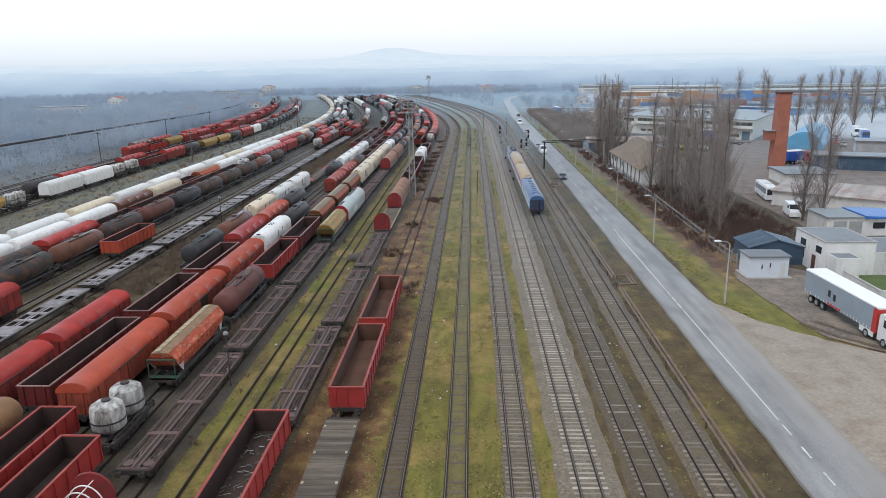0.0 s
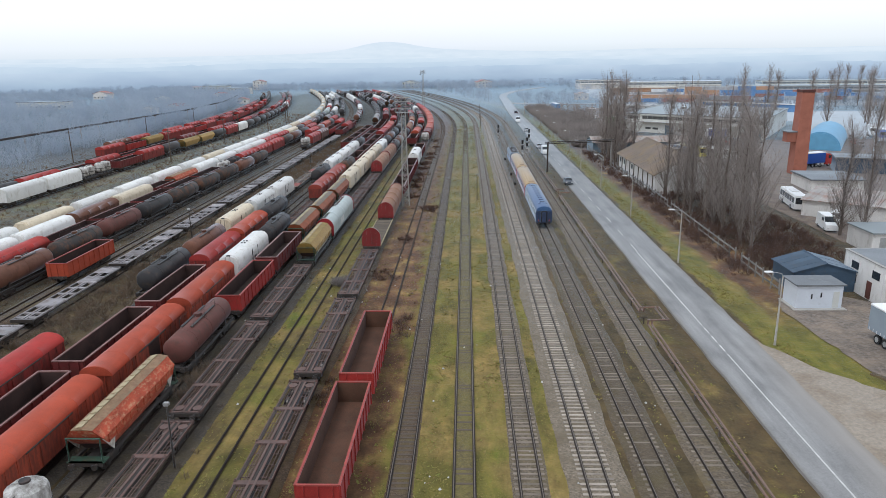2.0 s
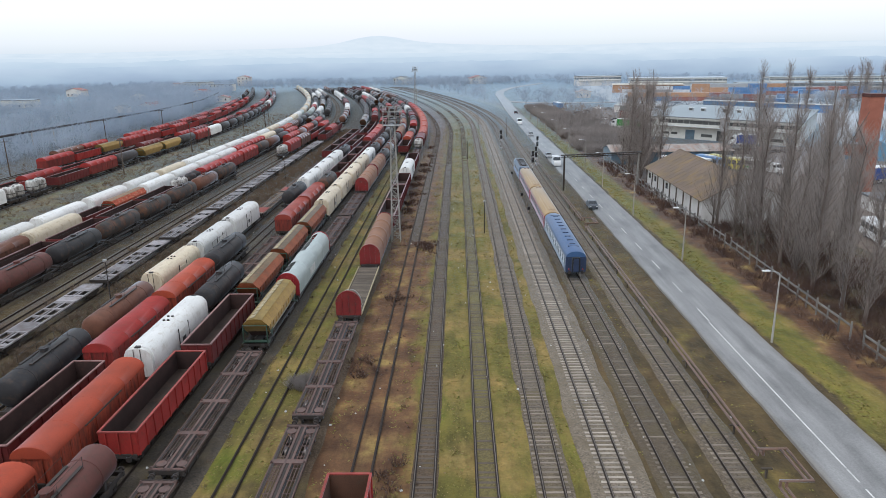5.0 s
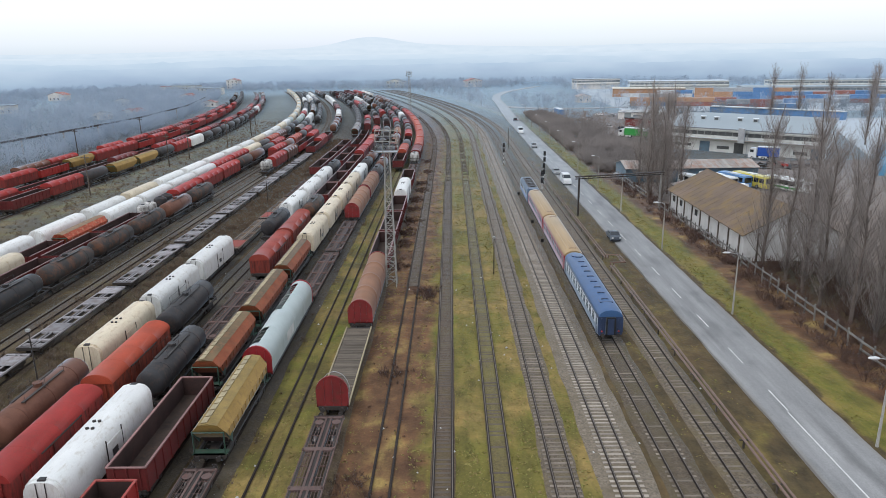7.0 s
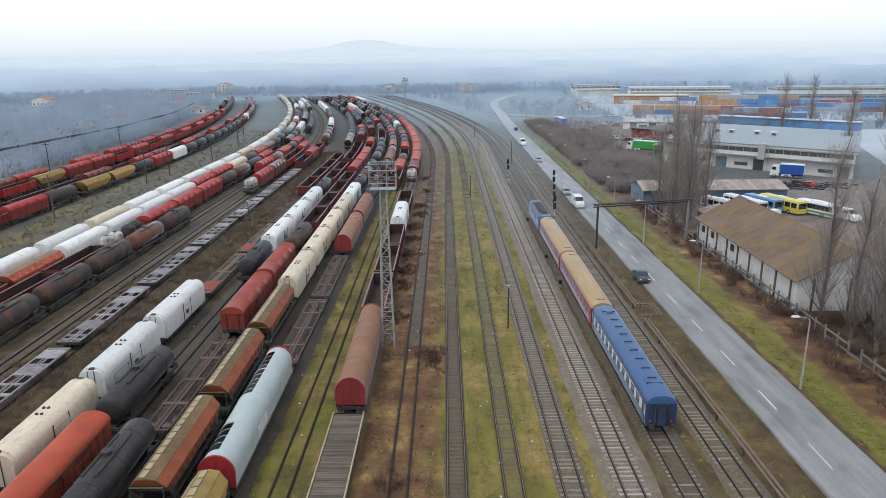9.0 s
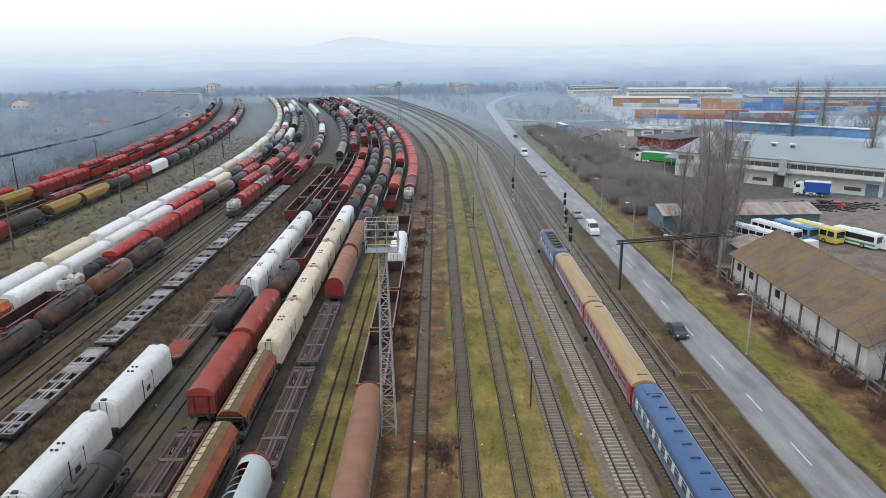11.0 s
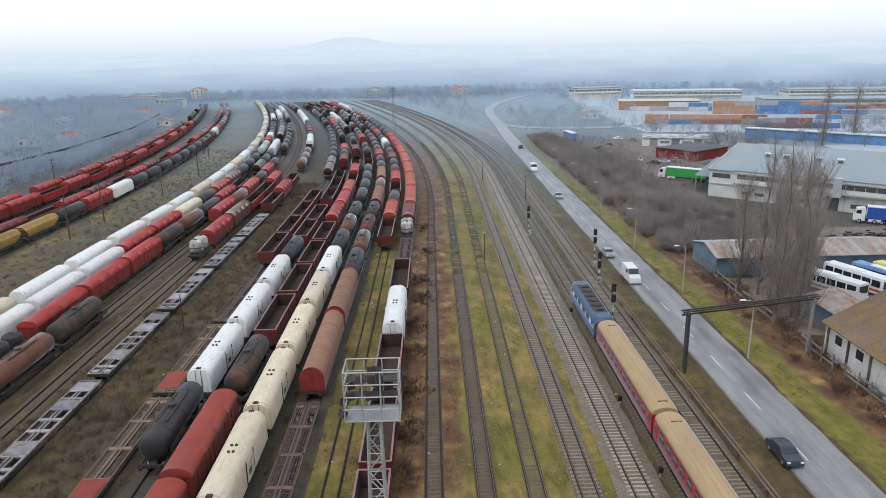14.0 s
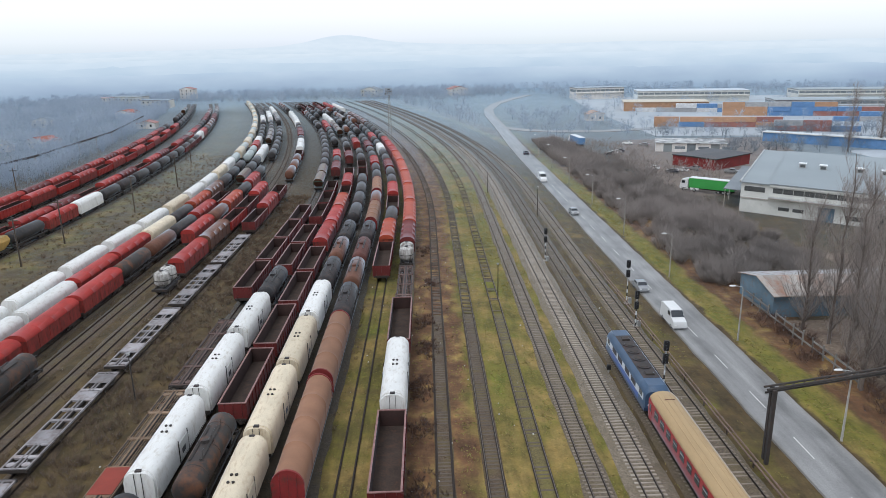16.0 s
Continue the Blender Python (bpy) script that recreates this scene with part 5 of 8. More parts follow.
M["paleblue"] = mat("blue_tent_sheet", (0.13, 0.34, 0.53), rough=0.6, dark=0.85, light=1.1, bump=0.0, sheen=0.4)
M["darkblue"] = mat("dark_blue_shed_sheet", (0.05, 0.085, 0.13), rough=0.6, rust=0.25, rust_col=(0.09, 0.08, 0.07))
M["tealsheet"] = mat("faded_blue_shed_sheet", (0.13, 0.20, 0.26), rough=0.7, rust=0.3, rust_col=(0.2, 0.13, 0.09))
M["rustroof"] = mat("rusted_corrugated_roof", (0.36, 0.33, 0.30), rough=0.75, rust=0.6, rust_col=(0.27, 0.13, 0.08), scale=0.7, stretch=(1, 0.45, 1), shift=0.0)
M["mossroof"] = mat("mossy_asbestos_roof", (0.185, 0.13, 0.09), rough=0.95, scale=0.35, fine=4.0, dark=0.5, light=1.35, rust=0.55, rust_col=(0.23, 0.15, 0.05), vary=0.0, shift=0.0)
M["hallroof"] = mat("grey_hall_roof", (0.235, 0.265, 0.275), rough=0.7, scale=0.15, dark=0.88, light=1.1, bump=0.0, sheen=0.5)
M["hallwhite"] = mat("off_white_hall_wall", (0.62, 0.63, 0.60), rough=0.8, dark=0.85, light=1.08, rust=0.15, rust_col=(0.45, 0.44, 0.4))
M["ribdark"] = mat("dim_factory_glass", (0.085, 0.09, 0.09), rough=0.3, spec=0.5, bump=0.0)
M["patchroof"] = mat("patched_white_roof", (0.58, 0.60, 0.60), rough=0.8, scale=0.3, rust=0.75, rust_col=(0.06, 0.06, 0.065), bump=0.0, sheen=0.1)
# glass colour lightened so far windows fade as in haze
M["ribglass"] = mat("haze_paled_ribbon_glass", (0.17, 0.20, 0.22), rough=0.25, spec=0.6, bump=0.0)
M["truckgrey"] = mat("grey_trailer_tarpaulin", (0.27, 0.32, 0.37), rough=0.6, dark=0.88, light=1.1, vary=0.03)
M["truckwhite"] = mat("white_vehicle_paint", (0.74, 0.75, 0.75), rough=0.35, dark=0.92, light=1.05, spec=0.5, bump=0.02)
M["carred"] = mat("red_vehicle_paint", (0.50, 0.05, 0.045), rough=0.35, dark=0.9, light=1.08, bump=0.02)
M["carblue"] = mat("blue_vehicle_paint", (0.03, 0.09, 0.36), rough=0.4, dark=0.9, light=1.08, bump=0.02)
M["carnavy"] = mat("dark_car_paint", (0.03, 0.04, 0.055), rough=0.3, dark=0.9, light=1.2, bump=0.02, spec=0.6)
M["cargrey"] = mat("silver_car_paint", (0.30, 0.31, 0.32), rough=0.35, metal=0.3, bump=0.02)
M["busyellow"] = mat("yellow_bus_paint", (0.60, 0.52, 0.10), rough=0.4, dark=0.9, light=1.08, bump=0.02)
M["green2"] = mat("bright_green_trailer", (0.06, 0.36, 0.08), rough=0.5, dark=0.88, light=1.1)
# orange and blue lightened, with full sheen, to paint in distance haze
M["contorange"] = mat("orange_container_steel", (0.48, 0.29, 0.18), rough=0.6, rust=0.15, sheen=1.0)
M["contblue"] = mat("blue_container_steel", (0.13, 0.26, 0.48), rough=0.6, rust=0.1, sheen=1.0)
M["contrust"] = mat("brown_container_steel", (0.33, 0.15, 0.125), rough=0.6, rust=0.1)
M["contgrey"] = mat("grey_container_steel", (0.40, 0.41, 0.42), rough=0.6, rust=0.1)
M["contwhite"] = mat("white_container_steel", (0.62, 0.63, 0.64), rough=0.6, rust=0.1)
M["fencegrey"] = mat("grey_lichened_concrete", (0.21, 0.20, 0.185), rough=0.95, vary=0.25, rust=0.3, rust_col=(0.12, 0.1, 0.08))
# concrete tone lifted and blued to carry the haze
M["paleyard"] = mat("haze_paled_concrete", (0.40, 0.43, 0.455), rough=0.9, scale=0.08, fine=0.8, dark=0.75, light=1.15, rust=0.3, rust_col=(0.27, 0.26, 0.24), sheen=0.6)
M["signalblack"] = mat("black_signal_paint", (0.018, 0.018, 0.02), rough=0.6)

# ---------------------------------------------------------------- road
ROAD = [(28.5, -40), (28.5, 60), (28.5, 200), (28.4, 340), (28.2, 400), (28.6, 440), (29.6, 480), (30.2, 520), (30.6, 575), (34, 620), (44, 670), (60, 715), (84, 770)]


def ribbon(pts, half, z, jitter=0.0, seed=1, step=3.0, down=0.3):
    rnd = random.Random(seed)
    fine_pts = []
    for (x0, y0), (x1, y1) in zip(pts, pts[1:]):
        n = max(1, int(math.hypot(x1 - x0, y1 - y0) / step))
        fine_pts += [(x0 + (x1 - x0) * i / n, y0 + (y1 - y0) * i / n) for i in range(n)]
    fine_pts.append(pts[-1])
    v, f = [], []
    for i, (x, y) in enumerate(fine_pts):
        a = fine_pts[max(0, i - 1)]
        b = fine_pts[min(len(fine_pts) - 1, i + 1)]
        d = Vector((b[0] - a[0], b[1] - a[1])).normalized()
        nx, ny = d.y, -d.x
        l, r = half + rnd.uniform(-jitter, jitter), half + rnd.uniform(-jitter, jitter)
        v += [(x - nx * (l + 0.1), y - ny * (l + 0.1), z - down), (x - nx * l, y - ny * l, z), (x + nx * r, y + ny * r, z), (x + nx * (r + 0.1), y + ny * (r + 0.1), z - down)]
    for i in range(len(fine_pts) - 1):
        f += [(i * 4 + k, i * 4 + k + 1, i * 4 + 5 + k, i * 4 + 4 + k) for k in range(3)]
    return Mesh().add(v, f)


road = solo("road", ribbon(ROAD, 3.15, -0.05, 0.1), M["asphalt"], "two-lane grey asphalt road with worn centre line", "road", kind="structure")
solo("side_road", ribbon([(31, 500), (42, 486), (56, 478), (80, 476), (130, 490)], 4.0, -0.06, 0.2, 3), M["asphalt"], "narrow grey side road", "road", kind="structure")
for a, b in [(47.5, 74.3), (84, 113)]:
    part("centre_line", Mesh().box(27.43, 27.57, a, b, -0.06, -0.044), M["paint"], road, smooth=False)
dash = Mesh().box(-0.07, 0.07, -2.0, 2.0, -0.01, 0.006).data("centre_dash", M["paint"], False)
short = Mesh().box(-0.07, 0.07, -0.8, 0.8, -0.01, 0.006).data("centre_dash", M["paint"], False)
for y in (35.5, 39, 42.5, 45.9, 75.8, 78.2, 80.6, 83):
    part("centre_dash", short, None, road, at=pose(27.5, y, -0.048))
for i in range(28):
    y = 115.3 + 10.05 * i
    part("centre_dash", dash, None, road, at=pose(27.65 + max(0, y - 400) * 0.022, y, -0.048))
rough_rnd = random.Random(61)


def frayed(pts, step=1.2, jitter=0.3):
    """A closed outline broken into short uneven pieces."""
    out = []
    for (x0, y0), (x1, y1) in zip(pts, pts[1:] + pts[:1]):
        n = max(1, int(math.hypot(x1 - x0, y1 - y0) / step))
        out += [(x0 + (x1 - x0) * i / n + rough_rnd.uniform(-jitter, jitter), y0 + (y1 - y0) * i / n + rough_rnd.uniform(-jitter, jitter)) for i in range(n)]
    return out


lot_pts = frayed([(30.9, 14), (30.9, 79), (31.9, 78), (33.2, 74.5), (35.2, 70.5), (37.5, 67.5), (41, 64), (48, 58), (60, 51), (75, 45), (75, 14)])
lv = [(x, y, -0.1) for x, y in lot_pts]
solo("dirt_lot", Mesh().add(lv + [(x, y, -0.5) for x, y in lot_pts], [tuple(range(len(lv)))[::-1]] + [(i, (i + 1) % len(lv), len(lv) + (i + 1) % len(lv), len(lv) + i) for i in range(len(lv))]), M["dirtlot"],
     "pale trampled dirt lot beside the road", "dirt lot", kind="structure")
yard_pts = frayed([(40.5, 65.5), (39.6, 72), (39, 80), (38.6, 87), (40, 91.6), (47, 93), (50.4, 90), (51.0, 85), (51.9, 84), (51.9, 56.5), (48, 58.6)], 1.2, 0.2)
yv = [(x, y, -0.15) for x, y in yard_pts]
solo("truck_parking", Mesh().add(yv, [tuple(range(len(yv)))[::-1]]), M["mudpark"], "muddy brown parking ground with tyre ruts", "parking ground", kind="structure")
for k, run in enumerate(([(39.5, 70), (41.8, 65.8), (46, 61.5), (53, 56), (62, 51)], [(41.4, 70.6), (43.6, 66.8), (47.6, 63), (54, 58), (62, 53.2)])):
    solo("tyre_rut", ribbon(run, 0.28, -0.085, 0.12, 70 + k, 0.6, 0.15), M["bedbrown"], "dark muddy tyre rut across the lot", "tyre rut", kind="structure")
ind = [(62, 118), (62, 200), (43, 204), (43, 229), (66, 229), (66, 262), (180, 262), (180, 118)]
iv = [(x, y, -0.17) for x, y in ind]
solo("depot_yard", Mesh().add(iv, [tuple(range(len(iv)))[::-1]]), M["depotsoil"], "brown trodden ground of the bus depot", "yard ground", kind="structure")
far_lot = [(52, 318), (60, 345), (62, 400), (78, 440), (140, 440), (120, 330), (84, 318)]
solo("car_park", Mesh().add([(x, y, -0.17) for x, y in far_lot], [tuple(range(len(far_lot)))[::-1]]), M["depotsoil"], "brown-grey gravel car park", "car park", kind="structure")

# ---------------------------------------------------------------- heating pipes on short posts
pipeline = thing("heating_pipe", "pair of rusty heating pipes on low posts with square loops", "pipeline")
M["pipe"] = mat("rust_brown_pipe_jacket", (0.17, 0.115, 0.095), rough=0.75, rust=0.35, rust_col=(0.2, 0.1, 0.06))


def pipe_run(dx, z):
    pts = [(21.2 + dx, 20, z)]
    for y in (82.5, 158):
        pts += [(21.2 + dx, y - 2, z), (21.2 + dx, y - 2, z + 0.5), (23.0 + dx, y - 2, z + 0.5), (23.0 + dx, y + 2, z + 0.5), (21.3 + dx, y + 2, z + 0.5), (21.3 + dx, y + 2, z)]
    pts += [(21.1 + dx, 200, z), (21.0 + dx, 262, z)]
    return Mesh().path(pts, 0.085, 8)


for dx in (-0.22, 0.22):
    part("pipe", pipe_run(dx, 0.75), M["pipe"], pipeline)
post = Mesh().box(-0.07, 0.07, -0.07, 0.07, -0.4, 0.55).box(-0.4, 0.4, -0.08, 0.08, 0.52, 0.62).data("pipe_post", M["wood"])
for i in range(40):
    part("pipe_post", post, None, pipeline, at=pose(21.18, 22 + 6.1 * i, 0))

# ---------------------------------------------------------------- street lamps
lamp = thing("street_lamp", "slender concrete street lamp with a pale cobra head", "street lamp", "street lamps along the road", pose(33.4, 77, -0.2, 0, 0, 0))
part("pole", Mesh().tube((0, 0, -0.3), (0, 0, 7.6), 0.13, 0.07, n=8), M["concrete"], lamp)
part("arm", Mesh().path([(0, 0, 7.5), (-0.15, 0, 7.85), (-0.9, 0, 8.0), (-1.2, 0, 8.02)], 0.04), M["galv"], lamp)
part("lamp_head", Mesh().rings([[(x, y * s, 8.02 + z * s) for y, z in ((-0.17, -0.02), (0.17, -0.02), (0.13, 0.12), (-0.13, 0.12))] for x, s in ((-1.05, 0.5), (-1.25, 1.0), (-1.75, 0.9), (-1.95, 0.4))]), M["truckwhite"], lamp)
for x, y in [(32.3, 107.5), (32.3, 138), (32.3, 168), (32.3, 197), (32.8, 222.5), (32.9, 250.5), (33, 280), (33.1, 310), (33.2, 340), (33.4, 370), (33.6, 400)]:
    copy_thing(lamp, pose(x, y, -0.2, 0, 0, (y * 7) % 5 - 2))

# ---------------------------------------------------------------- gantry over the road, signals, posts
gantry = thing("pipe_gantry", "dark steel gantry on concrete posts spanning the road", "gantry")
for (x, y) in ((22.7, 193.4), (22.9, 194.3), (40.6, 198.2)):
    part("post", Mesh().box(x - 0.17, x + 0.17, y - 0.17, y + 0.17, -0.4, 7.7, 0.03), M["fencegrey" if y == 198.2 else "under"], gantry)
for dz, dy in ((7.75, -0.3), (7.75, 0.3), (7.3, 0)):
    part("chord", Mesh().tube((22.0, 193.8 + dy, dz), (41.2, 198.3 + dy, dz), 0.11, n=6), M["under"], gantry)
for i in range(16):
    k, k2 = i / 16, (i + 1) / 16
    p = lambda q, dy, z: (22.0 + 19.2 * q, 193.8 + 4.5 * q + dy, z)
    part("brace", Mesh().tube(p(k, -0.3, 7.75), p(k2, 0.3, 7.75), 0.035, n=4).tube(p(k, 0, 7.3), p(k2, 0.3, 7.75), 0.03, n=4), M["under"], gantry)


def signal(x, y, h):
    t = thing("railway_signal", "black railway colour-light signal on a striped mast", "signal", "railway signals", pose(x, y, -0.2))
    for i in range(6):
        part("mast_band", Mesh().tube((0, 0, i * 0.6 - (0.3 if i == 0 else 0)), (0, 0, i * 0.6 + 0.6), 0.09, n=8), M["coachwhite" if i % 2 else "signalblack"], t)
    part("mast", Mesh().tube((0, 0, 3.6), (0, 0, h - 1.0), 0.08, n=8), M["galv"], t)
    for z in (h - 0.6, h - 2.2):
        hd = part("signal_head", Mesh().box(-0.3, 0.3, -0.12, 0.12, z - 0.6, z + 0.6, 0.06), M["signalblack"], t)
        for k in (-0.3, 0.1, 0.4):
            part("hood", Mesh().tube((0, -0.1, z + k), (0, -0.32, z + k), 0.1, n=8), M["signalblack"], hd)
    part("equipment_case", Mesh().box(0.25, 0.75, -0.2, 0.2, 0, 0.9, 0.03), M["galv"], t)
    part("base", Mesh().box(-0.35, 0.35, -0.35, 0.35, -0.3, 0.15), M["concrete"], t)


signal(17.1, 207, 7.2)
signal(21.7, 238, 7.2)
signal(20.3, 228.5, 5.5)
signal(12.7, 262, 6.5)
for x, y, h in [(3.3, 155.5, 5.6), (1.6, 243, 5.5), (7.6, 330, 6), (-21.1, 53.8, 5.3), (-45.5, 120, 6.0), (-45.0, 210, 6.0), (17.2, 300, 7), (8, 372, 7)]:
    t = thing("yard_post", "thin dark yard lamp post with a small floodlight", "lamp post", "yard posts", pose(x, y, -0.2))
    part("pole", Mesh().tube((0, 0, -0.3), (0, 0, h), 0.09, 0.06, n=7), M["under"], t)
    part("floodlight", Mesh().box(-0.2, 0.2, -0.16, 0.1, h - 0.05, h + 0.22, 0.04), M["galv"], t)
for x, y in [(-90.2, 267), (-90.2, 284), (-86.8, 314), (-92, 222), (-88, 350), (-123.5, 222), (-128.5, 286), (-100, 400), (-126, 330)]:
    t = thing("yard_post", "tall dark wooden yard mast", "lamp post", "yard masts", pose(x, y, -0.2))
    part("pole", Mesh().tube((0, 0, -0.3), (0, 0, 10), 0.2, 0.12, n=7), M["wood"], t)
    part("crossarm", Mesh().box(-1.0, 1.0, -0.08, 0.08, 9.2, 9.4), M["wood"], t)
for x, y in [(12.6, 214), (12.6, 186), (12.7, 172)]:
    t = thing("dwarf_signal", "low black ground signal beside the track", "signal", "ground signals", pose(x, y, -0.2))
    part("stand", Mesh().box(-0.08, 0.08, -0.08, 0.08, -0.2, 0.4), M["concrete"], t)
    part("signal_head", Mesh().box(-0.25, 0.25, -0.15, 0.15, 0.38, 1.0, 0.05), M["signalblack"], t)


def flood_tower(x, y, h, top, label):
    """Lattice mast with a floodlight cage."""
    t = thing("floodlight_tower", label, "floodlight tower", m=pose(x, y, -0.2))
    a, b = 0.75, 0.34
    for sx in (-1, 1):
        for sy in (-1, 1):
            part("leg", Mesh().tube((sx * a, sy * a, -0.3), (sx * b, sy * b, h), 0.075, n=4), M["lattice"], t)
    n = 17
    for i in range(n):
        z0, z1 = h * i / n, h * (i + 1) / n
        w0, w1 = a + (b - a) * i / n, a + (b - a) * (i + 1) / n
        ms = Mesh()
        for k in range(4):
            c, s = math.cos(math.pi / 2 * k), math.sin(math.pi / 2 * k)
            r = lambda u, v, z: (u * c - v * s, u * s + v * c, z)
            p, q = ((-w0, w1) if i % 2 else (w0, -w1))
            ms.tube(r(p, w0, z0), r(q, w1, z1), 0.04, n=4).tube(r(-w1, w1, z1), r(w1, w1, z1), 0.035, n=4)
        part("bracing", ms, M["lattice"], t)
    W, H = 1.5, top - h
    cage = part("cage", Mesh().box(-W, W, -0.85, 0.85, h, h + 0.06), M["galv"], t, "grey grating floor of the lamp cage")
    for z in [h + 0.06 + (H - 0.06) * k / 4 for k in range(5)]:
        ms = Mesh()
        for p, q in (((-W, -0.9), (W, -0.9)), ((W, -0.9), (W, 0.9)), ((W, 0.9), (-W, 0.9)), ((-W, 0.9), (-W, -0.9))):
            ms.tube((*p, z), (*q, z), 0.045, n=4)
        part("ring", ms, M["lattice"], cage)
    for px in (-W, -W / 3, W / 3, W):
        for py in (-0.9, 0.9):
            part("upright", Mesh().tube((px, py, h), (px, py, top), 0.042, n=4), M["lattice"], cage)
    fl = Mesh().rings([[(-0.24, 0, -0.2), (0.24, 0, -0.2), (0.24, 0, 0.2), (-0.24, 0, 0.2)], [(-0.14, 0.3, -0.12), (0.14, 0.3, -0.12), (0.14, 0.3, 0.12), (-0.14, 0.3, 0.12)]]).data("floodlight", M["under"])
    rnd = random.Random(3)
    for i in range(18):
        px = -1.7 if i % 3 == 0 else rnd.uniform(-1.3, 1.2)
        part("floodlight", fl, None, cage, "dark floodlight", at=pose(px, -0.7 if i % 2 else 0.6, h + 0.5 + (i % 3) * H * 0.32, -25, 0, rnd.uniform(-60, 60)))
    for z in (h + H * 0.33, h + H * 0.66):
        part("platform", Mesh().box(-W, W, 0.1, 0.85, z - 0.03, z + 0.02), M["tankgrey"], cage)


flood_tower(-11.75, 150.6, 19.3, 22.3, "tall pale lattice floodlight tower with a lamp cage")
flood_tower(-26.5, 460, 20.5, 23.5, "distant grey lattice floodlight tower")

# ---------------------------------------------------------------- the passenger train
def coach(m, side, roof, band, label, vents, L=24.2):
    t = thing("passenger_coach", label, "railway coach", "train coaches", m)
    h, w = L / 2 - 0.35, 1.42
    body = [(-w + 0.12, 0.95), (w - 0.12, 0.95), (w, 1.3), (w, 3.0), (w - 0.05, 3.2), (-w + 0.05, 3.2), (-w, 3.0), (-w, 1.3)]
    part("body", Mesh().loft(body, -h, h), M[side], t)
    rp = [(w - 0.03, 3.17)] + arc(0, 3.2, w + 0.01, 0.88, 6, 174, 12) + [(-w + 0.03, 3.17)]
    sm = [(x * 0.93, 3.17 + (z - 3.17) * 0.85) for x, z in rp]
    part("roof", Mesh().rings([[(x, -h - 0.02, z) for x, z in sm], [(x, -h + 0.9, z) for x, z in rp], [(x, h - 0.9, z) for x, z in rp], [(x, h + 0.02, z) for x, z in sm]]), M[roof], t)
    for s in (-1, 1):
        if band:
            part("window_band", Mesh().box(*sorted((s * (w - 0.01), s * (w + 0.012))), -h + 0.15, h - 0.15, 1.95, 2.98), M[band], t, "white window band")
        k = 11
        for i in range(k):
            y = -h + 2.6 + (2 * h - 5.2) * i / (k - 1)
            wd = part("window", Mesh().box(*sorted((s * w, s * (w + 0.03))), y - 0.55, y + 0.55, 2.02, 2.9), M["glass"], t)
            part("window_bar", Mesh().box(*sorted((s * (w + 0.03), s * (w + 0.045))), y - 0.55, y + 0.55, 2.58, 2.63), M["galv"], wd)
        for e in (-1, 1):
            y = e * (h - 0.75)
            d = part("door", Mesh().box(*sorted((s * w, s * (w + 0.035))), y - 0.4, y + 0.4, 1.05, 2.98), M[side], t)
            part("door_window", Mesh().box(*sorted((s * (w + 0.035), s * (w + 0.045))), y - 0.22, y + 0.22, 2.05, 2.8), M["glass"], d)
        g = part("gangway", Mesh().box(-0.55, 0.55, *sorted((s * h, s * (h + 0.3))), 1.1, 3.15, 0.08), M["rubber"], t, "black rubber gangway")
        part("end_door", Mesh().box(-0.36, 0.36, *sorted((s * (h + 0.3), s * (h + 0.33))), 1.15, 3.0), M["navy"], g)
        for x in (-0.95, 0.95):
            lp = part("tail_lamp", Mesh().tube((x, s * h, 1.45), (x, s * (h + 0.1), 1.45), 0.1, n=8), M["carred"], t)
            part("buffer", BUFFER, None, t, at=pose(x * 0.92, s * (h - 0.2), 1.05, 0, 0, 0 if s > 0 else 180))
            part("end_pillar", Mesh().box(x - 0.12, x + 0.12, *sorted((s * h, s * (h + 0.03))), 1.3, 3.0), M[side], t)
        b = part("bogie", BOGIE, None, t, at=pose(0, s * (h - 3.2), 0))
        for wy in (-0.9, 0.9):
            part("wheelset", WHEELSET, None, b, at=pose(0, wy, 0))
    for x0, x1, y0, y1 in ((-1.1, 1.1, -5, -2.6), (-1.1, 1.1, 0.5, 3.2), (-1.0, 1.0, 3.8, 5.2)):
        part("underfloor_box", Mesh().box(x0, x1, y0, y1, 0.42, 0.96, 0.05), M["under"], t)
    if vents:
        vd = Mesh().box(-0.42, 0.42, -0.09, 0.09, -0.04, 0.1, 0.03).data("roof_vent", M["navy"])
        for i in range(9):
            part("roof_vent", vd, None, t, at=pose(0, -h + 3.4 + (2 * h - 6.4) * i / 8, 4.07))
        for e in (-1, 1):
            part("roof_hatch", Mesh().box(-0.75, -0.68, e * (h - 2.4), e * (h - 2.4) + 1.2, 3.88, 4.0).box(-0.75, 0.75, e * (h - 2.4), e * (h - 2.4) + 0.08, 3.9, 4.09), M["navy"], t, "raised roof duct edge")
    else:
        for x in (-0.75, -0.3, 0.3, 0.75):
            z = 3.2 + 0.88 * math.sqrt(max(0, 1 - (x / 1.43) ** 2))
            part("roof_seam", Mesh().box(x - 0.035, x + 0.035, -h + 1.2, h - 1.2, z - 0.02, z + 0.03), M[roof], t)
        part("roof_hatch", Mesh().box(-0.5, 0.5, -h + 1.0, -h + 1.12, 4.02, 4.12).box(-0.5, 0.5, h - 2.2, h - 2.1, 4.02, 4.12), M["brown"], t)
    return t


coach(on_track("D", 140.6), "navy", "bluecoach", "coachwhite", "blue and white passenger coach at the train's tail", True)
coach(on_track("D", 164.9), "coachred", "coachroof", None, "red passenger coach with a sooty tan roof", False)
coach(on_track("D", 189.2), "coachred", "coachroof", None, "red passenger coach with a sooty tan roof", False)


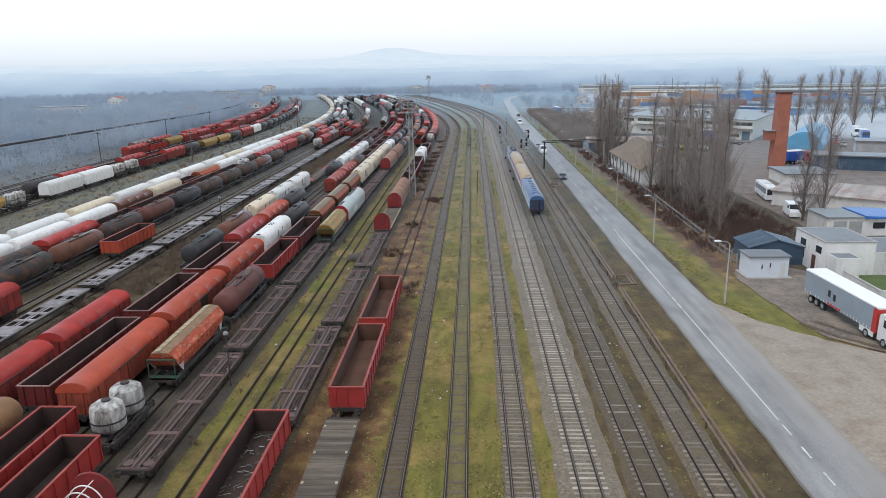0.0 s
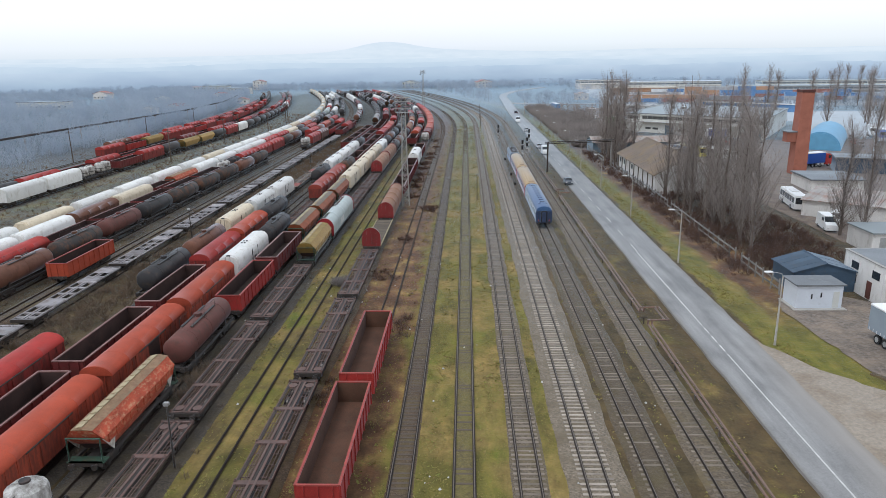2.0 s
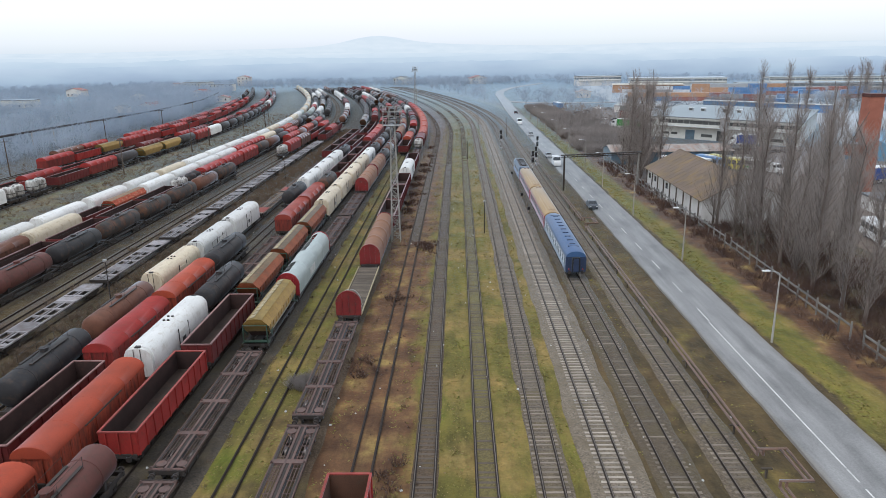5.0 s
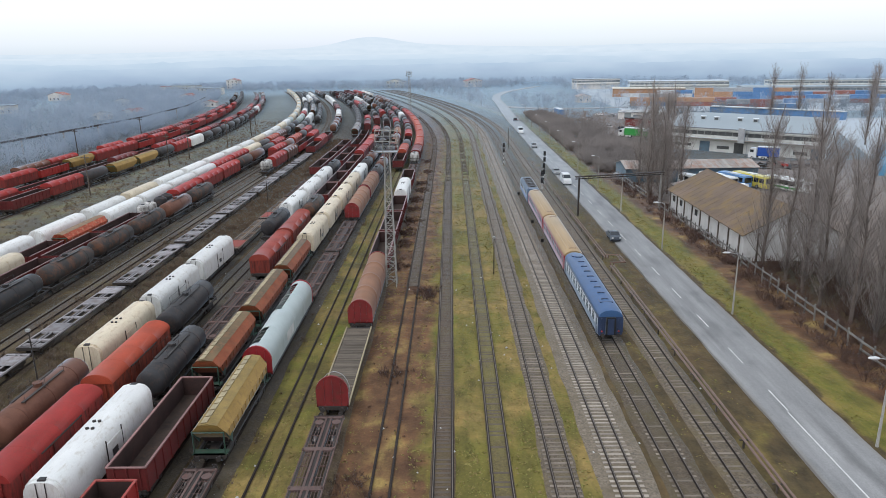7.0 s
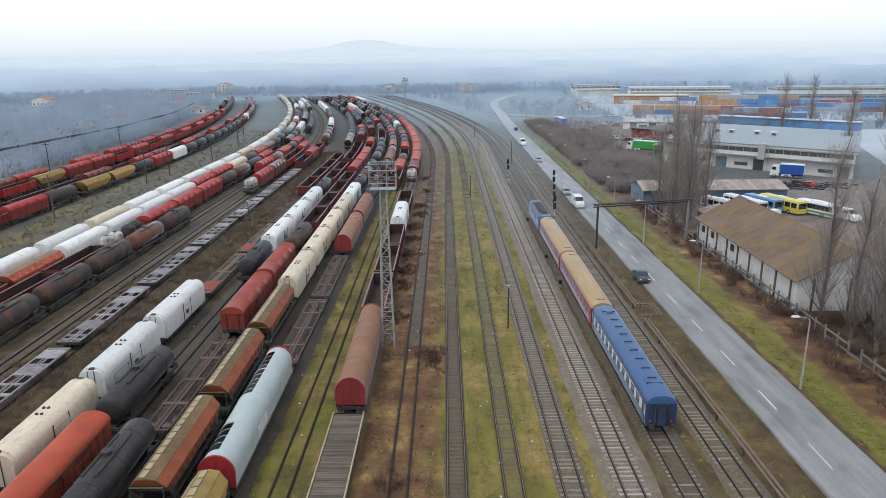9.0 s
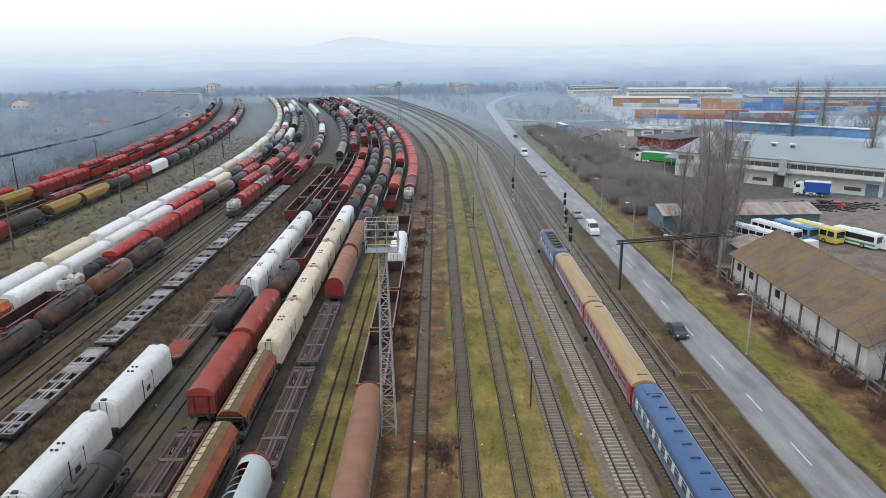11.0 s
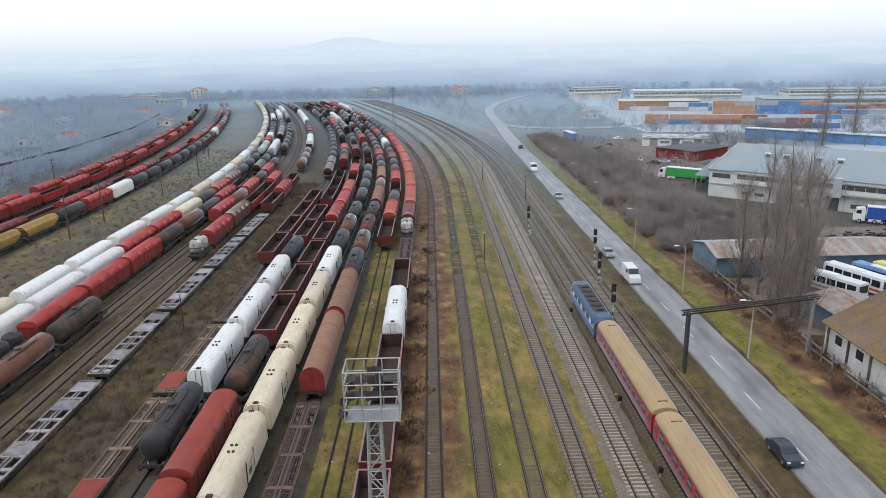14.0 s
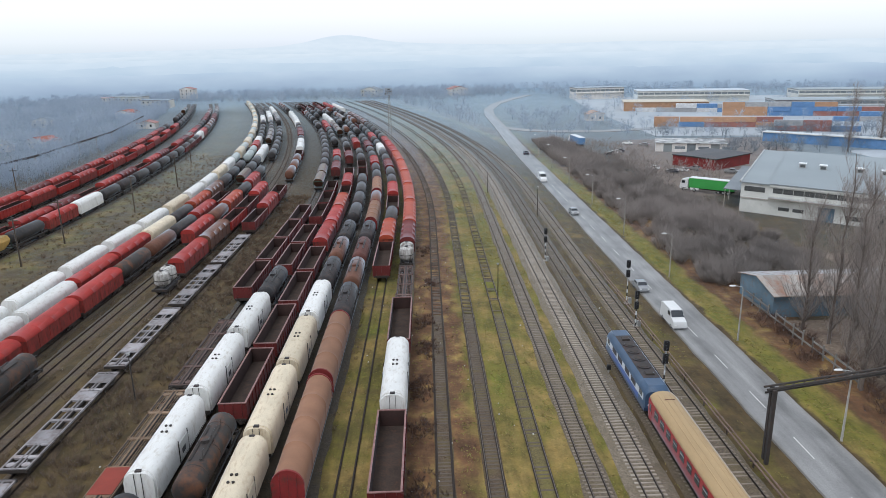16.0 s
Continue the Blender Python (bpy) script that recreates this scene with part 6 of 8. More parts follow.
def loco(m):
    L, h, w = 17.5, 8.2, 1.45
    t = thing("diesel_locomotive", "blue and white diesel locomotive heading the passenger train", "locomotive", m=m)
    part("frame", Mesh().box(-w, w, -h, h, 0.9, 1.3), M["navy"], t)
    lower = [(-w, 1.3), (w, 1.3), (w, 2.9), (w - 0.15, 3.3), (w - 0.5, 3.7), (-w + 0.5, 3.7), (-w + 0.15, 3.3), (-w, 2.9)]
    part("engine_hood", Mesh().loft(lower, -h + 2.2, h - 2.2), M["lightblue"], t)
    part("roof_deck", Mesh().box(-w + 0.5, w - 0.5, -h + 2.3, h - 2.3, 3.7, 3.73), M["tankgrey"], t, "sooty grey roof deck")
    for s in (-1, 1):
        part("light_stripe", Mesh().box(*sorted((s * w, s * (w + 0.012))), -h + 0.5, h - 0.5, 1.96, 2.72), M["coachwhite"], t, "white upper side panel")
    part("waist_stripe", Mesh().box(-w - 0.015, w + 0.015, -h + 2.2, h - 2.2, 1.3, 1.95), M["carblue"], t)
    for e in (-1, 1):
        a, b = sorted((e * (h - 2.2), e * h))
        tip = [(x * 0.95, z if z < 2.2 else 2.2 + (z - 2.2) * 0.93) for x, z in lower]
        cab = part("cab", Mesh().rings([[(x, e * (h - 2.2), z) for x, z in lower], [(x, e * (h - 0.5), z) for x, z in lower], [(x, e * h, z if z < 2.2 else 2.2 + (z - 2.2) * 0.7) for x, z in tip]][::e]), M["lightblue"], t)
        part("windscreen", Mesh().add([(-1.1, e * (h - 0.18), 2.45), (1.1, e * (h - 0.18), 2.45), (1.0, e * (h - 0.42), 3.05), (-1.0, e * (h - 0.42), 3.05), (-1.1, e * (h - 0.02), 2.42), (1.1, e * (h - 0.02), 2.42), (1.0, e * (h - 0.3), 3.05), (-1.0, e * (h - 0.3), 3.05)],
                                      [(0, 3, 2, 1), (4, 5, 6, 7), (0, 1, 5, 4), (1, 2, 6, 5), (2, 3, 7, 6), (3, 0, 4, 7)]), M["glass"], cab)
        for s in (-1, 1):
            part("side_window", Mesh().box(*sorted((s * w, s * (w + 0.02))), *sorted((e * (h - 1.9), e * (h - 0.9))), 2.2, 2.85), M["glass"], cab)
            part("headlight", Mesh().tube((s * 0.95, e * (h - 0.05), 1.6), (s * 0.95, e * (h + 0.06), 1.6), 0.13, n=8), M["truckwhite"], cab)
            part("buffer", BUFFER, None, t, at=pose(s * 0.87, e * (h - 0.1), 1.05, 0, 0, 0 if e > 0 else 180))
        bg = part("bogie", BOGIE, None, t, at=Matrix.Translation((0, e * (h - 3.3), 0)))
        for wy in (-0.9, 0.9):
            part("wheelset", WHEELSET, None, bg, at=pose(0, wy, 0))
    for y in (-3.0, -1.0, 1.0, 3.0):
        f = part("roof_fan", Mesh().tube((0, y, 3.68), (0, y, 3.85), 0.8, n=14), M["tankgrey"], t)
        part("fan_guard", Mesh().tube((0, y, 3.85), (0, y, 3.9), 0.55, n=12), M["under"], f)
    for y in (-5.0, 4.6):
        part("exhaust", Mesh().box(-0.5, 0.5, y - 0.35, y + 0.35, 3.68, 3.95, 0.08), M["under"], t)
    for s in (-1, 1):
        for y in (-4, -1.5, 1.5, 4):
            part("grille", Mesh().box(*sorted((s * w, s * (w + 0.03))), y - 0.9, y + 0.9, 2.1, 2.75), M["tankgrey"], t)
    part("fuel_tank", Mesh().box(-1.2, 1.2, -2.4, 2.4, 0.4, 0.92, 0.1), M["under"], t)


loco(on_track("D", 210.4))

# ---------------------------------------------------------------- vehicles
def wheel_data(r, w):
    ms = Mesh().tube((-w / 2, 0, r), (w / 2, 0, r), r, n=14)
    return ms.data("tyre", M["rubber"])


def rim_data(r, w):
    return Mesh().tube((-w / 2 - 0.015, 0, r), (w / 2 + 0.015, 0, r), r * 0.58, n=10).data("rim", M["galv"])


CAR_T, CAR_R, BIG_T, BIG_R = wheel_data(0.32, 0.2), rim_data(0.32, 0.2), wheel_data(0.5, 0.3), rim_data(0.5, 0.3)


def wheels(t, spots, big=False):
    for x, y in spots:
        w = part("wheel", BIG_T if big else CAR_T, None, t, at=pose(x, y, 0))
        part("rim", BIG_R if big else CAR_R, None, w)


def car(m, paint, label, van=False):
    t = thing("delivery_van" if van else "car", label, "van" if van else "car", m=m)
    w = 0.98 if van else 0.86
    L = 2.9 if van else 2.15
    if van:
        side = [(-2.9, 0.35), (-2.9, 2.3), (-2.7, 2.5), (1.0, 2.5), (1.75, 1.6), (2.75, 1.25), (2.9, 0.9), (2.9, 0.35)]
    else:
        side = [(-2.15, 0.35), (-2.15, 0.85), (-2.0, 0.98), (-1.55, 1.0), (-1.0, 1.42), (0.35, 1.45), (1.05, 1.0), (2.0, 0.86), (2.15, 0.65), (2.15, 0.35)]
    n = len(side)
    inset = lambda z: w if z < 1.05 else w - 0.12 * (z - 1.0) / (1.5 if van else 0.45)
    body = Mesh().rings([[(-inset(z), y, z) for y, z in side], [(inset(z), y, z) for y, z in side]])
    part("body", body, M[paint], t)
    if van:
        part("windscreen", Mesh().add([(-0.85, 1.07, 2.42), (0.85, 1.07, 2.42), (0.9, 1.78, 1.63), (-0.9, 1.78, 1.63)], [(0, 3, 2, 1)]), M["glass"], t)
        for s in (-1, 1):
            part("side_window", Mesh().box(*sorted((s * (w - 0.09), s * (w - 0.02))), 0.2, 1.15, 1.65, 2.2), M["glass"], t)
    else:
        part("windscreen", Mesh().add([(-0.68, 0.42, 1.42), (0.68, 0.42, 1.42), (0.8, 1.02, 1.04), (-0.8, 1.02, 1.04)], [(0, 3, 2, 1)]), M["glass"], t)
        part("rear_window", Mesh().add([(-0.68, -1.06, 1.4), (0.68, -1.06, 1.4), (0.78, -1.55, 1.04), (-0.78, -1.55, 1.04)], [(0, 1, 2, 3)]), M["glass"], t)
        for s in (-1, 1):
            part("side_window", Mesh().box(*sorted((s * (w - 0.11), s * (w - 0.03))), -1.0, 0.45, 1.05, 1.36), M["glass"], t)
    for s in (-1, 1):
        part("headlight", Mesh().box(*sorted((s * 0.5, s * 0.8)), L - 0.06, L + 0.02, 0.65, 0.82), M["truckwhite"], t)
        part("tail_lamp", Mesh().box(*sorted((s * 0.55, s * 0.82)), -L - 0.02, -L + 0.06, 0.7, 0.9), M["carred"], t)
    wheels(t, [(s * (w - 0.1), y) for s in (-1, 1) for y in (-L * 0.62, L * 0.62)])
    return t


car(pose(25.6, 174.3, -0.05, 0, 0, 180), "carnavy", "dark blue hatchback driving on the road")
car(pose(26.0, 229, -0.05, 0, 0, 180), "truckwhite", "white panel van driving on the road", van=True)
car(pose(25.8, 244, -0.05, 0, 0, 180), "cargrey", "silver saloon car driving on the road")
car(pose(26.2, 300, -0.05, 0, 0, 180), "cargrey", "grey saloon car driving on the road")
car(pose(25.9, 345, -0.05, 0, 0, 180), "truckwhite", "white van driving on the distant road", van=True)
car(pose(28.9, 402, -0.05), "carnavy", "dark car driving on the distant road")


def lorry(m, tarp, cab_col, L, label, red_front=False):
    t = thing("lorry", label, "lorry", m=m)
    part("load_box", Mesh().box(-1.25, 1.25, -L / 2, L / 2 - 2.6, 1.1, 3.75, 0.04), M[tarp], t, "tarpaulin load box")
    part("box_roof", Mesh().box(-1.27, 1.27, -L / 2 - 0.02, L / 2 - 2.58, 3.75, 3.95, 0.05), M["truckwhite"], t)
    if red_front:
        part("front_panel", Mesh().box(-1.28, 1.28, L / 2 - 3.3, L / 2 - 2.57, 1.1, 3.74), M["carred"], t, "red front section")
        for s in (-1, 1):
            ms = Mesh()
            for i in range(int((L - 3) / 0.6)):
                ms.box(*sorted((s * 1.25, s * 1.275)), -L / 2 + 0.3 + i * 0.6, -L / 2 + 0.36 + i * 0.6, 1.1, 1.45)
            part("buckle_row", ms, M["truckwhite"], t)
            part("red_stripe", Mesh().box(*sorted((s * 1.25, s * 1.268)), -L / 2 + 5, -L / 2 + 8, 1.15, 1.4), M["carred"], t)
            part("emblem", Mesh().box(*sorted((s * 1.25, s * 1.27)), -L / 2 + 5.2, -L / 2 + 5.7, 2.1, 2.9).box(*sorted((s * 1.25, s * 1.27)), -L / 2 + 6.3, -L / 2 + 6.8, 1.9, 2.7), M["signalblack"], t, "dark printed emblem")
    part("chassis", Mesh().box(-0.5, 0.5, -L / 2 + 0.2, L / 2, 0.7, 1.1), M["under"], t)
    cy = L / 2
    cab = part("cab", Mesh().rings([[(-1.2, y, z) for y, z in ((cy - 2.3, 0.6), (cy - 2.3, 3.3), (cy - 1.9, 3.55), (cy - 0.5, 3.3), (cy - 0.12, 2.1), (cy, 1.4), (cy, 0.6))],
                                    [(1.2, y, z) for y, z in ((cy - 2.3, 0.6), (cy - 2.3, 3.3), (cy - 1.9, 3.55), (cy - 0.5, 3.3), (cy - 0.12, 2.1), (cy, 1.4), (cy, 0.6))]]), M[cab_col], t)
    part("windscreen", Mesh().add([(-1.1, cy - 0.44, 3.2), (1.1, cy - 0.44, 3.2), (1.15, cy - 0.1, 2.15), (-1.15, cy - 0.1, 2.15)], [(0, 3, 2, 1)]), M["glass"], cab)
    for s in (-1, 1):
        part("side_window", Mesh().box(*sorted((s * 1.19, s * 1.22)), cy - 1.5, cy - 0.5, 2.2, 3.0), M["glass"], cab)
        part("side_skirt", Mesh().box(*sorted((s * 1.1, s * 1.2)), cy - 5.4, cy - 3.0, 0.5, 1.1), M["truckwhite"], t)
    wheels(t, [(s * 1.05, y) for s in (-1, 1) for y in (cy - 1.2, cy - 4.2, -L / 2 + 1.6, -L / 2 + 2.9, -L / 2 + 4.2)], True)
    return t


lorry(pose(45.4, 70.2, -0.15, 0, 0, 183), "truckgrey", "truckwhite", 17.0, "grey articulated lorry with white roof parked on mud", True)
lorry(pose(68.5, 322.5, -0.15, 0, 0, 49), "green2", "truckwhite", 15.0, "bright green articulated lorry parked by the hall")
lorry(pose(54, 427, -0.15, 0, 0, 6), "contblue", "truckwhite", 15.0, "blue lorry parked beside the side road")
lorry(pose(91.5, 265, -0.15, 0, 0, 60), "carblue", "truckwhite", 8.5, "blue box lorry parked before the hall")


def bus(m, paint, label, stripe=None, L=11.0):
    t = thing("bus", label, "bus", "buses in the depot", m)
    prof = [(-1.22, 0.4), (1.22, 0.4), (1.25, 1.5), (1.2, 2.8), (1.05, 3.05), (-1.05, 3.05), (-1.2, 2.8), (-1.25, 1.5)]
    part("body", Mesh().loft(prof, -L / 2, L / 2), M[paint], t)
    part("roof_unit", Mesh().box(-0.7, 0.7, -1.5, 1.2, 3.02, 3.25, 0.08), M["truckwhite"], t)
    for s in (-1, 1):
        for i in range(6):
            y = -L / 2 + 1.2 + i * (L - 2.4) / 5
            part("window", Mesh().box(*sorted((s * 1.2, s * 1.262)), y - 0.72, y + 0.72, 1.55, 2.6), M["glass"], t)
        part("end_window", Mesh().box(-1.05, 1.05, *sorted((s * L / 2, s * (L / 2 + 0.03))), 1.45, 2.65), M["glass"], t)
        if stripe:
            part("stripe", Mesh().box(*sorted((s * 1.22, s * 1.262)), -L / 2 + 0.1, L / 2 - 0.1, 0.8, 1.15), M[stripe], t)
    wheels(t, [(s * 1.1, y) for s in (-1, 1) for y in (-L / 2 + 2.4, L / 2 - 2.6)], True)


bus(pose(56.5, 221.0, -0.17, 0, 0, 205), "truckwhite", "white city bus parked in the depot", "cargrey")
bus(pose(62.0, 223.0, -0.17, 0, 0, 200), "truckwhite", "white coach with red stripe in the depot", "carred")
bus(pose(66.3, 223.6, -0.17, 0, 0, 200), "contblue", "blue bus parked in the depot", None, 9.0)
bus(pose(70.2, 222.6, -0.17, 0, 0, 200), "busyellow", "yellow city bus parked in the depot")
bus(pose(75.5, 217.5, -0.17, 0, 0, 205), "truckwhite", "white and green bus in the depot", "green2", 9.0)
bus(pose(66.8, 147.0, -0.17, 0, 0, 170), "truckwhite", "white coach standing between the sheds")
car(pose(66.5, 130, -0.17, 0, 0, 150), "truckwhite", "white van parked behind the poplars", van=True)
car(pose(79, 213, -0.17, 0, 0, 200), "truckwhite", "white van parked in the depot", van=True)
car(pose(62, 212, -0.17, 0, 0, 110), "truckwhite", "white pickup van in the depot", van=True)
car(pose(63.8, 127.5, -0.17, 0, 0, 170), "truckwhite", "white van parked before the rusty shed", van=True)
lorry(pose(96.2, 198.2, -0.15, 0, 0, -68), "carblue", "carred", 8.5, "red lorry with a blue box beside the chimney")
lorry(pose(151, 270, -0.15, 0, 0, 160), "truckwhite", "truckwhite", 9.0, "white lorry on the lorry park")
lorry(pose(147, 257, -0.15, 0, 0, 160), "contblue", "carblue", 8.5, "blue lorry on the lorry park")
for x, y, c, say in ((132, 247, "carred", "red"), (136, 262, "carred", "red"), (139.5, 262, "carnavy", "dark blue"), (131, 240, "cargrey", "grey"), (134.5, 253, "cargrey", "grey")):
    car(pose(x, y, -0.17, 0, 0, 150), c, say + " car parked beside the blue tent")
car(pose(90, 251, -0.17, 0, 0, 70), "carred", "red car parked by the scrap heap")
rnd = random.Random(12)
for i, (x, y) in enumerate([(75.4, 425), (80.6, 419), (70, 355), (74, 357), (79, 359), (84, 362), (66, 362), (88, 352), (60, 395), (62, 398), (64, 401), (66, 404)]):
    car(pose(x, y, -0.17, 0, 0, rnd.uniform(30, 70)), ("truckwhite", "cargrey", "carnavy")[i % 3], ("white", "silver", "dark")[i % 3] + " car parked in the gravel car park")

# ---------------------------------------------------------------- buildings
def house_walls(t, x0, x1, y0, y1, h, material, thick=0.25):
    for a in ((x0, x1, y0, y0 + thick), (x0, x1, y1 - thick, y1), (x0, x0 + thick, y0 + thick, y1 - thick), (x1 - thick, x1, y0 + thick, y1 - thick)):
        part("wall", Mesh().box(*a, -0.3, h), M[material], t)


def gable(t, x0, x1, y0, y1, h, ridge, roof_mat, wall_mat, over=0.4, along="y"):
    """Gable ends and a two-slope roof with the ridge along y."""
    xm = (x0 + x1) / 2
    k = (ridge - h) / (xm - x0)
    for y in (y0, y1 - 0.25):
        part("gable_wall", Mesh().add([(x0, y, h), (x1, y, h), (xm, y, ridge), (x0, y + 0.25, h), (x1, y + 0.25, h), (xm, y + 0.25, ridge)], [(0, 1, 2), (5, 4, 3), (0, 3, 4, 1), (1, 4, 5, 2), (2, 5, 3, 0)]), M[wall_mat], t)
    for s, xe in ((-1, x0 - over), (1, x1 + over)):
        ze = h - k * over
        n = max(4, int((y1 - y0 + 2 * over) / 1.1))
        a = [(xe, ze + 0.02), (xm, ridge + 0.02), (xm, ridge + 0.14), (xe, ze + 0.14)]
        w = (y1 - y0 + 2 * over) / n
        for i in range(n):
            ya = y0 - over + i * w
            up = 0.02 * (i % 2)
            part("roof_sheet", Mesh().loft([(x, z + up) for x, z in a], ya, ya + w - 0.01 + 0.05), M[roof_mat], t)
    part("ridge_cap", Mesh().loft([(xm - 0.25, ridge + 0.05), (xm + 0.25, ridge + 0.05), (xm, ridge + 0.25)], y0 - over, y1 + over), M[roof_mat], t)


def windows_on(t, face, at, z0, z1, spots, half, glass="glass"):
    """Framed windows on a wall face: face 'x' or 'y' at that coordinate, facing the side given by the sign in spots."""
    for c, sign in spots:
        if face == "y":
            a = (c - half, c + half, *sorted((at, at + sign * 0.03)), z0, z1)
            f = [(c - half - 0.06, c + half + 0.06, *sorted((at, at + sign * 0.06)), z, z + 0.06) for z in (z0 - 0.06, z1)]
        else:
            a = (*sorted((at, at + sign * 0.03)), c - half, c + half, z0, z1)
            f = [(*sorted((at, at + sign * 0.06)), c - half - 0.06, c + half + 0.06, z, z + 0.06) for z in (z0 - 0.06, z1)]
        w = part("window", Mesh().box(*a), M[glass], t)
        for q in f:
            part("window_frame", Mesh().box(*q), M["plaster"], w)


kiosk = thing("kiosk", "white sheet-metal kiosk with a flat grey roof", "kiosk")
house_walls(kiosk, 40.3, 45.7, 87.6, 91.0, 2.75, "kioskwhite", 0.12)
part("roof", Mesh().box(40.05, 45.95, 87.35, 91.25, 2.75, 2.93, 0.03), M["flatroof"], kiosk)
part("plinth", Mesh().box(39.9, 46.1, 87.0, 91.2, -0.35, -0.05), M["concrete"], kiosk)
part("door", Mesh().box(44.6, 45.3, 87.56, 87.6, 0, 2.0), M["hallwhite"], kiosk)
for x, z in ((42.0, 1.1), (43.1, 1.3)):
    part("vent", Mesh().box(x, x + 0.16, 87.56, 87.6, z, z + 0.6), M["signalblack"], kiosk)
shed = thing("steel_shed", "dark blue sheet-metal shed behind the kiosk", "shed")
house_walls(shed, 42.8, 50.6, 94.0, 100.0, 2.4, "darkblue", 0.12)
gable(shed, 42.8, 50.6, 94.0, 100.0, 2.4, 3.5, "darkblue", "darkblue", 0.25)
office = thing("office_building", "stained white flat-roofed building of two blocks", "building")
house_walls(office, 50.7, 57.6, 88.3, 97.2, 4.6, "plaster")
part("roof", Mesh().box(50.95, 57.35, 88.55, 96.95, 4.2, 4.35), M["flatroof"], office)
part("parapet", plate([(50.6, 88.2), (57.7, 88.2), (57.7, 97.3), (50.6, 97.3)], 4.6, 4.7), M["concrete"], office, "pale concrete coping")
part("roof_covering", Mesh().box(51.0, 57.3, 88.6, 96.9, 4.704, 4.72), M["flatroof"], office)
house_walls(office, 51.1, 54.2, 85.6, 88.2, 3.1, "plaster")
part("roof", Mesh().box(51.3, 54.0, 85.8, 88.1, 3.0, 3.12), M["flatroof"], office)
house_walls(office, 57.7, 75.0, 88.5, 97.0, 3.1, "plaster")
part("roof", Mesh().box(57.9, 74.8, 88.7, 96.8, 3.0, 3.12), M["flatroof"], office)
windows_on(office, "x", 50.7, 2.7, 3.7, [(90.0, -1), (94.6, -1)], 0.8)
windows_on(office, "x", 50.7, 0.9, 2.0, [(94.6, -1)], 0.6)
windows_on(office, "y", 88.5, 1.0, 2.0, [(61, -1), (65, -1), (69, -1)], 0.7)
part("door", Mesh().box(50.64, 50.7, 90.6, 91.6, -0.1, 2.1), M["tankbrown"], office)
yard_wall = thing("courtyard_wall", "low stained white wall round a small lawn", "wall")
part("wall", Mesh().box(52.1, 52.35, 77.0, 85.5, -0.3, 1.35), M["plaster"], yard_wall)
part("wall", Mesh().box(52.35, 75.0, 77.0, 77.25, -0.3, 1.35), M["plaster"], yard_wall)
part("coping", Mesh().box(52.04, 52.41, 76.94, 85.5, 1.35, 1.42), M["concrete"], yard_wall)
M["lawn"] = mat("green_winter_lawn", (0.095, 0.135, 0.04), rough=0.95, dark=0.6, light=1.35, scale=0.8, fine=6.0, bump=0.5, sheen=0.2)
solo("lawn", Mesh().add([(52.4, 77.3, -0.1), (75, 77.3, -0.1), (75, 88.3, -0.1), (54.3, 88.3, -0.1), (54.3, 85.5, -0.1), (52.4, 85.5, -0.1)], [(0, 1, 2, 3, 4, 5)]), M["lawn"], "small green lawn behind the low wall", "lawn", kind="structure")
garage = thing("garage", "row of plastered garages with a bright blue roof", "garage")
house_walls(garage, 62.5, 75.0, 111.5, 118.5, 2.9, "plaster")
part("roof", Mesh().loft([(68.6, 2.8), (75.6, 2.8), (75.6, 3.0), (68.6, 3.3)], 110.9, 119.0), M["bluesheet"], garage, "bright blue roof sheet")
part("roof", Mesh().box(62.3, 68.5, 111.2, 118.8, 2.9, 3.1), M["hallroof"], garage)
windows_on(garage, "y", 111.5, 1.0, 2.1, [(71.2, -1)], 1.0)
for x in (63.6, 66.2):
    part("door", Mesh().box(x, x + 2.2, 111.44, 111.5, -0.2, 2.3), M["galv"], garage)
low = thing("storage_shed", "long low shed with a rust-streaked metal roof", "shed", m=pose(64.5, 138.5, 0, 0, 0, -38) @ pose(-61.5, -124.5, 0))
house_walls(low, 61.5, 84.0, 124.5, 136.0, 2.8, "plaster")
for i in range(24):
    x = 61.2 + i * 0.965
    part("roof_sheet", Mesh().add([(x, 124.0, 2.82), (x + 0.95, 124.0, 2.82), (x + 0.95, 136.5, 3.6), (x, 136.5, 3.6), (x, 124.0, 2.95 + 0.03 * (i % 2)), (x + 0.95, 124.0, 2.95 + 0.03 * (i % 2)), (x + 0.95, 136.5, 3.73 + 0.03 * (i % 2)), (x, 136.5, 3.73 + 0.03 * (i % 2))],
                                  [(0, 3, 2, 1), (4, 5, 6, 7), (0, 1, 5, 4), (1, 2, 6, 5), (2, 3, 7, 6), (3, 0, 4, 7)]), M["rustroof"], low)
barn = thing("warehouse_barn", "whitewashed barn with a mossy brown asbestos roof", "barn")
house_walls(barn, 42.6, 57.4, 160.5, 198.0, 4.2, "plaster")
gable(barn, 42.6, 57.4, 160.5, 198.0, 4.2, 8.1, "mossroof", "plaster", 0.5)
for y in [162 + 4.4 * i for i in range(9)]:
    part("pilaster", Mesh().box(42.42, 42.6, y - 0.15, y + 0.15, -0.3, 4.1), M["wood"], barn)
for x in (44.8, 49.8, 54.6):
    part("pilaster", Mesh().box(x - 0.14, x + 0.14, 160.36, 160.5, -0.3, 4.4), M["wood"], barn)
windows_on(barn, "x", 42.6, 2.2, 3.4, [(182, -1), (190.6, -1), (195, -1)], 0.7)
tin = thing("tin_shed", "faded blue shed with a rusted white roof", "shed")
house_walls(tin, 41.5, 75.0, 230.5, 241.5, 3.2, "tealsheet", 0.12)
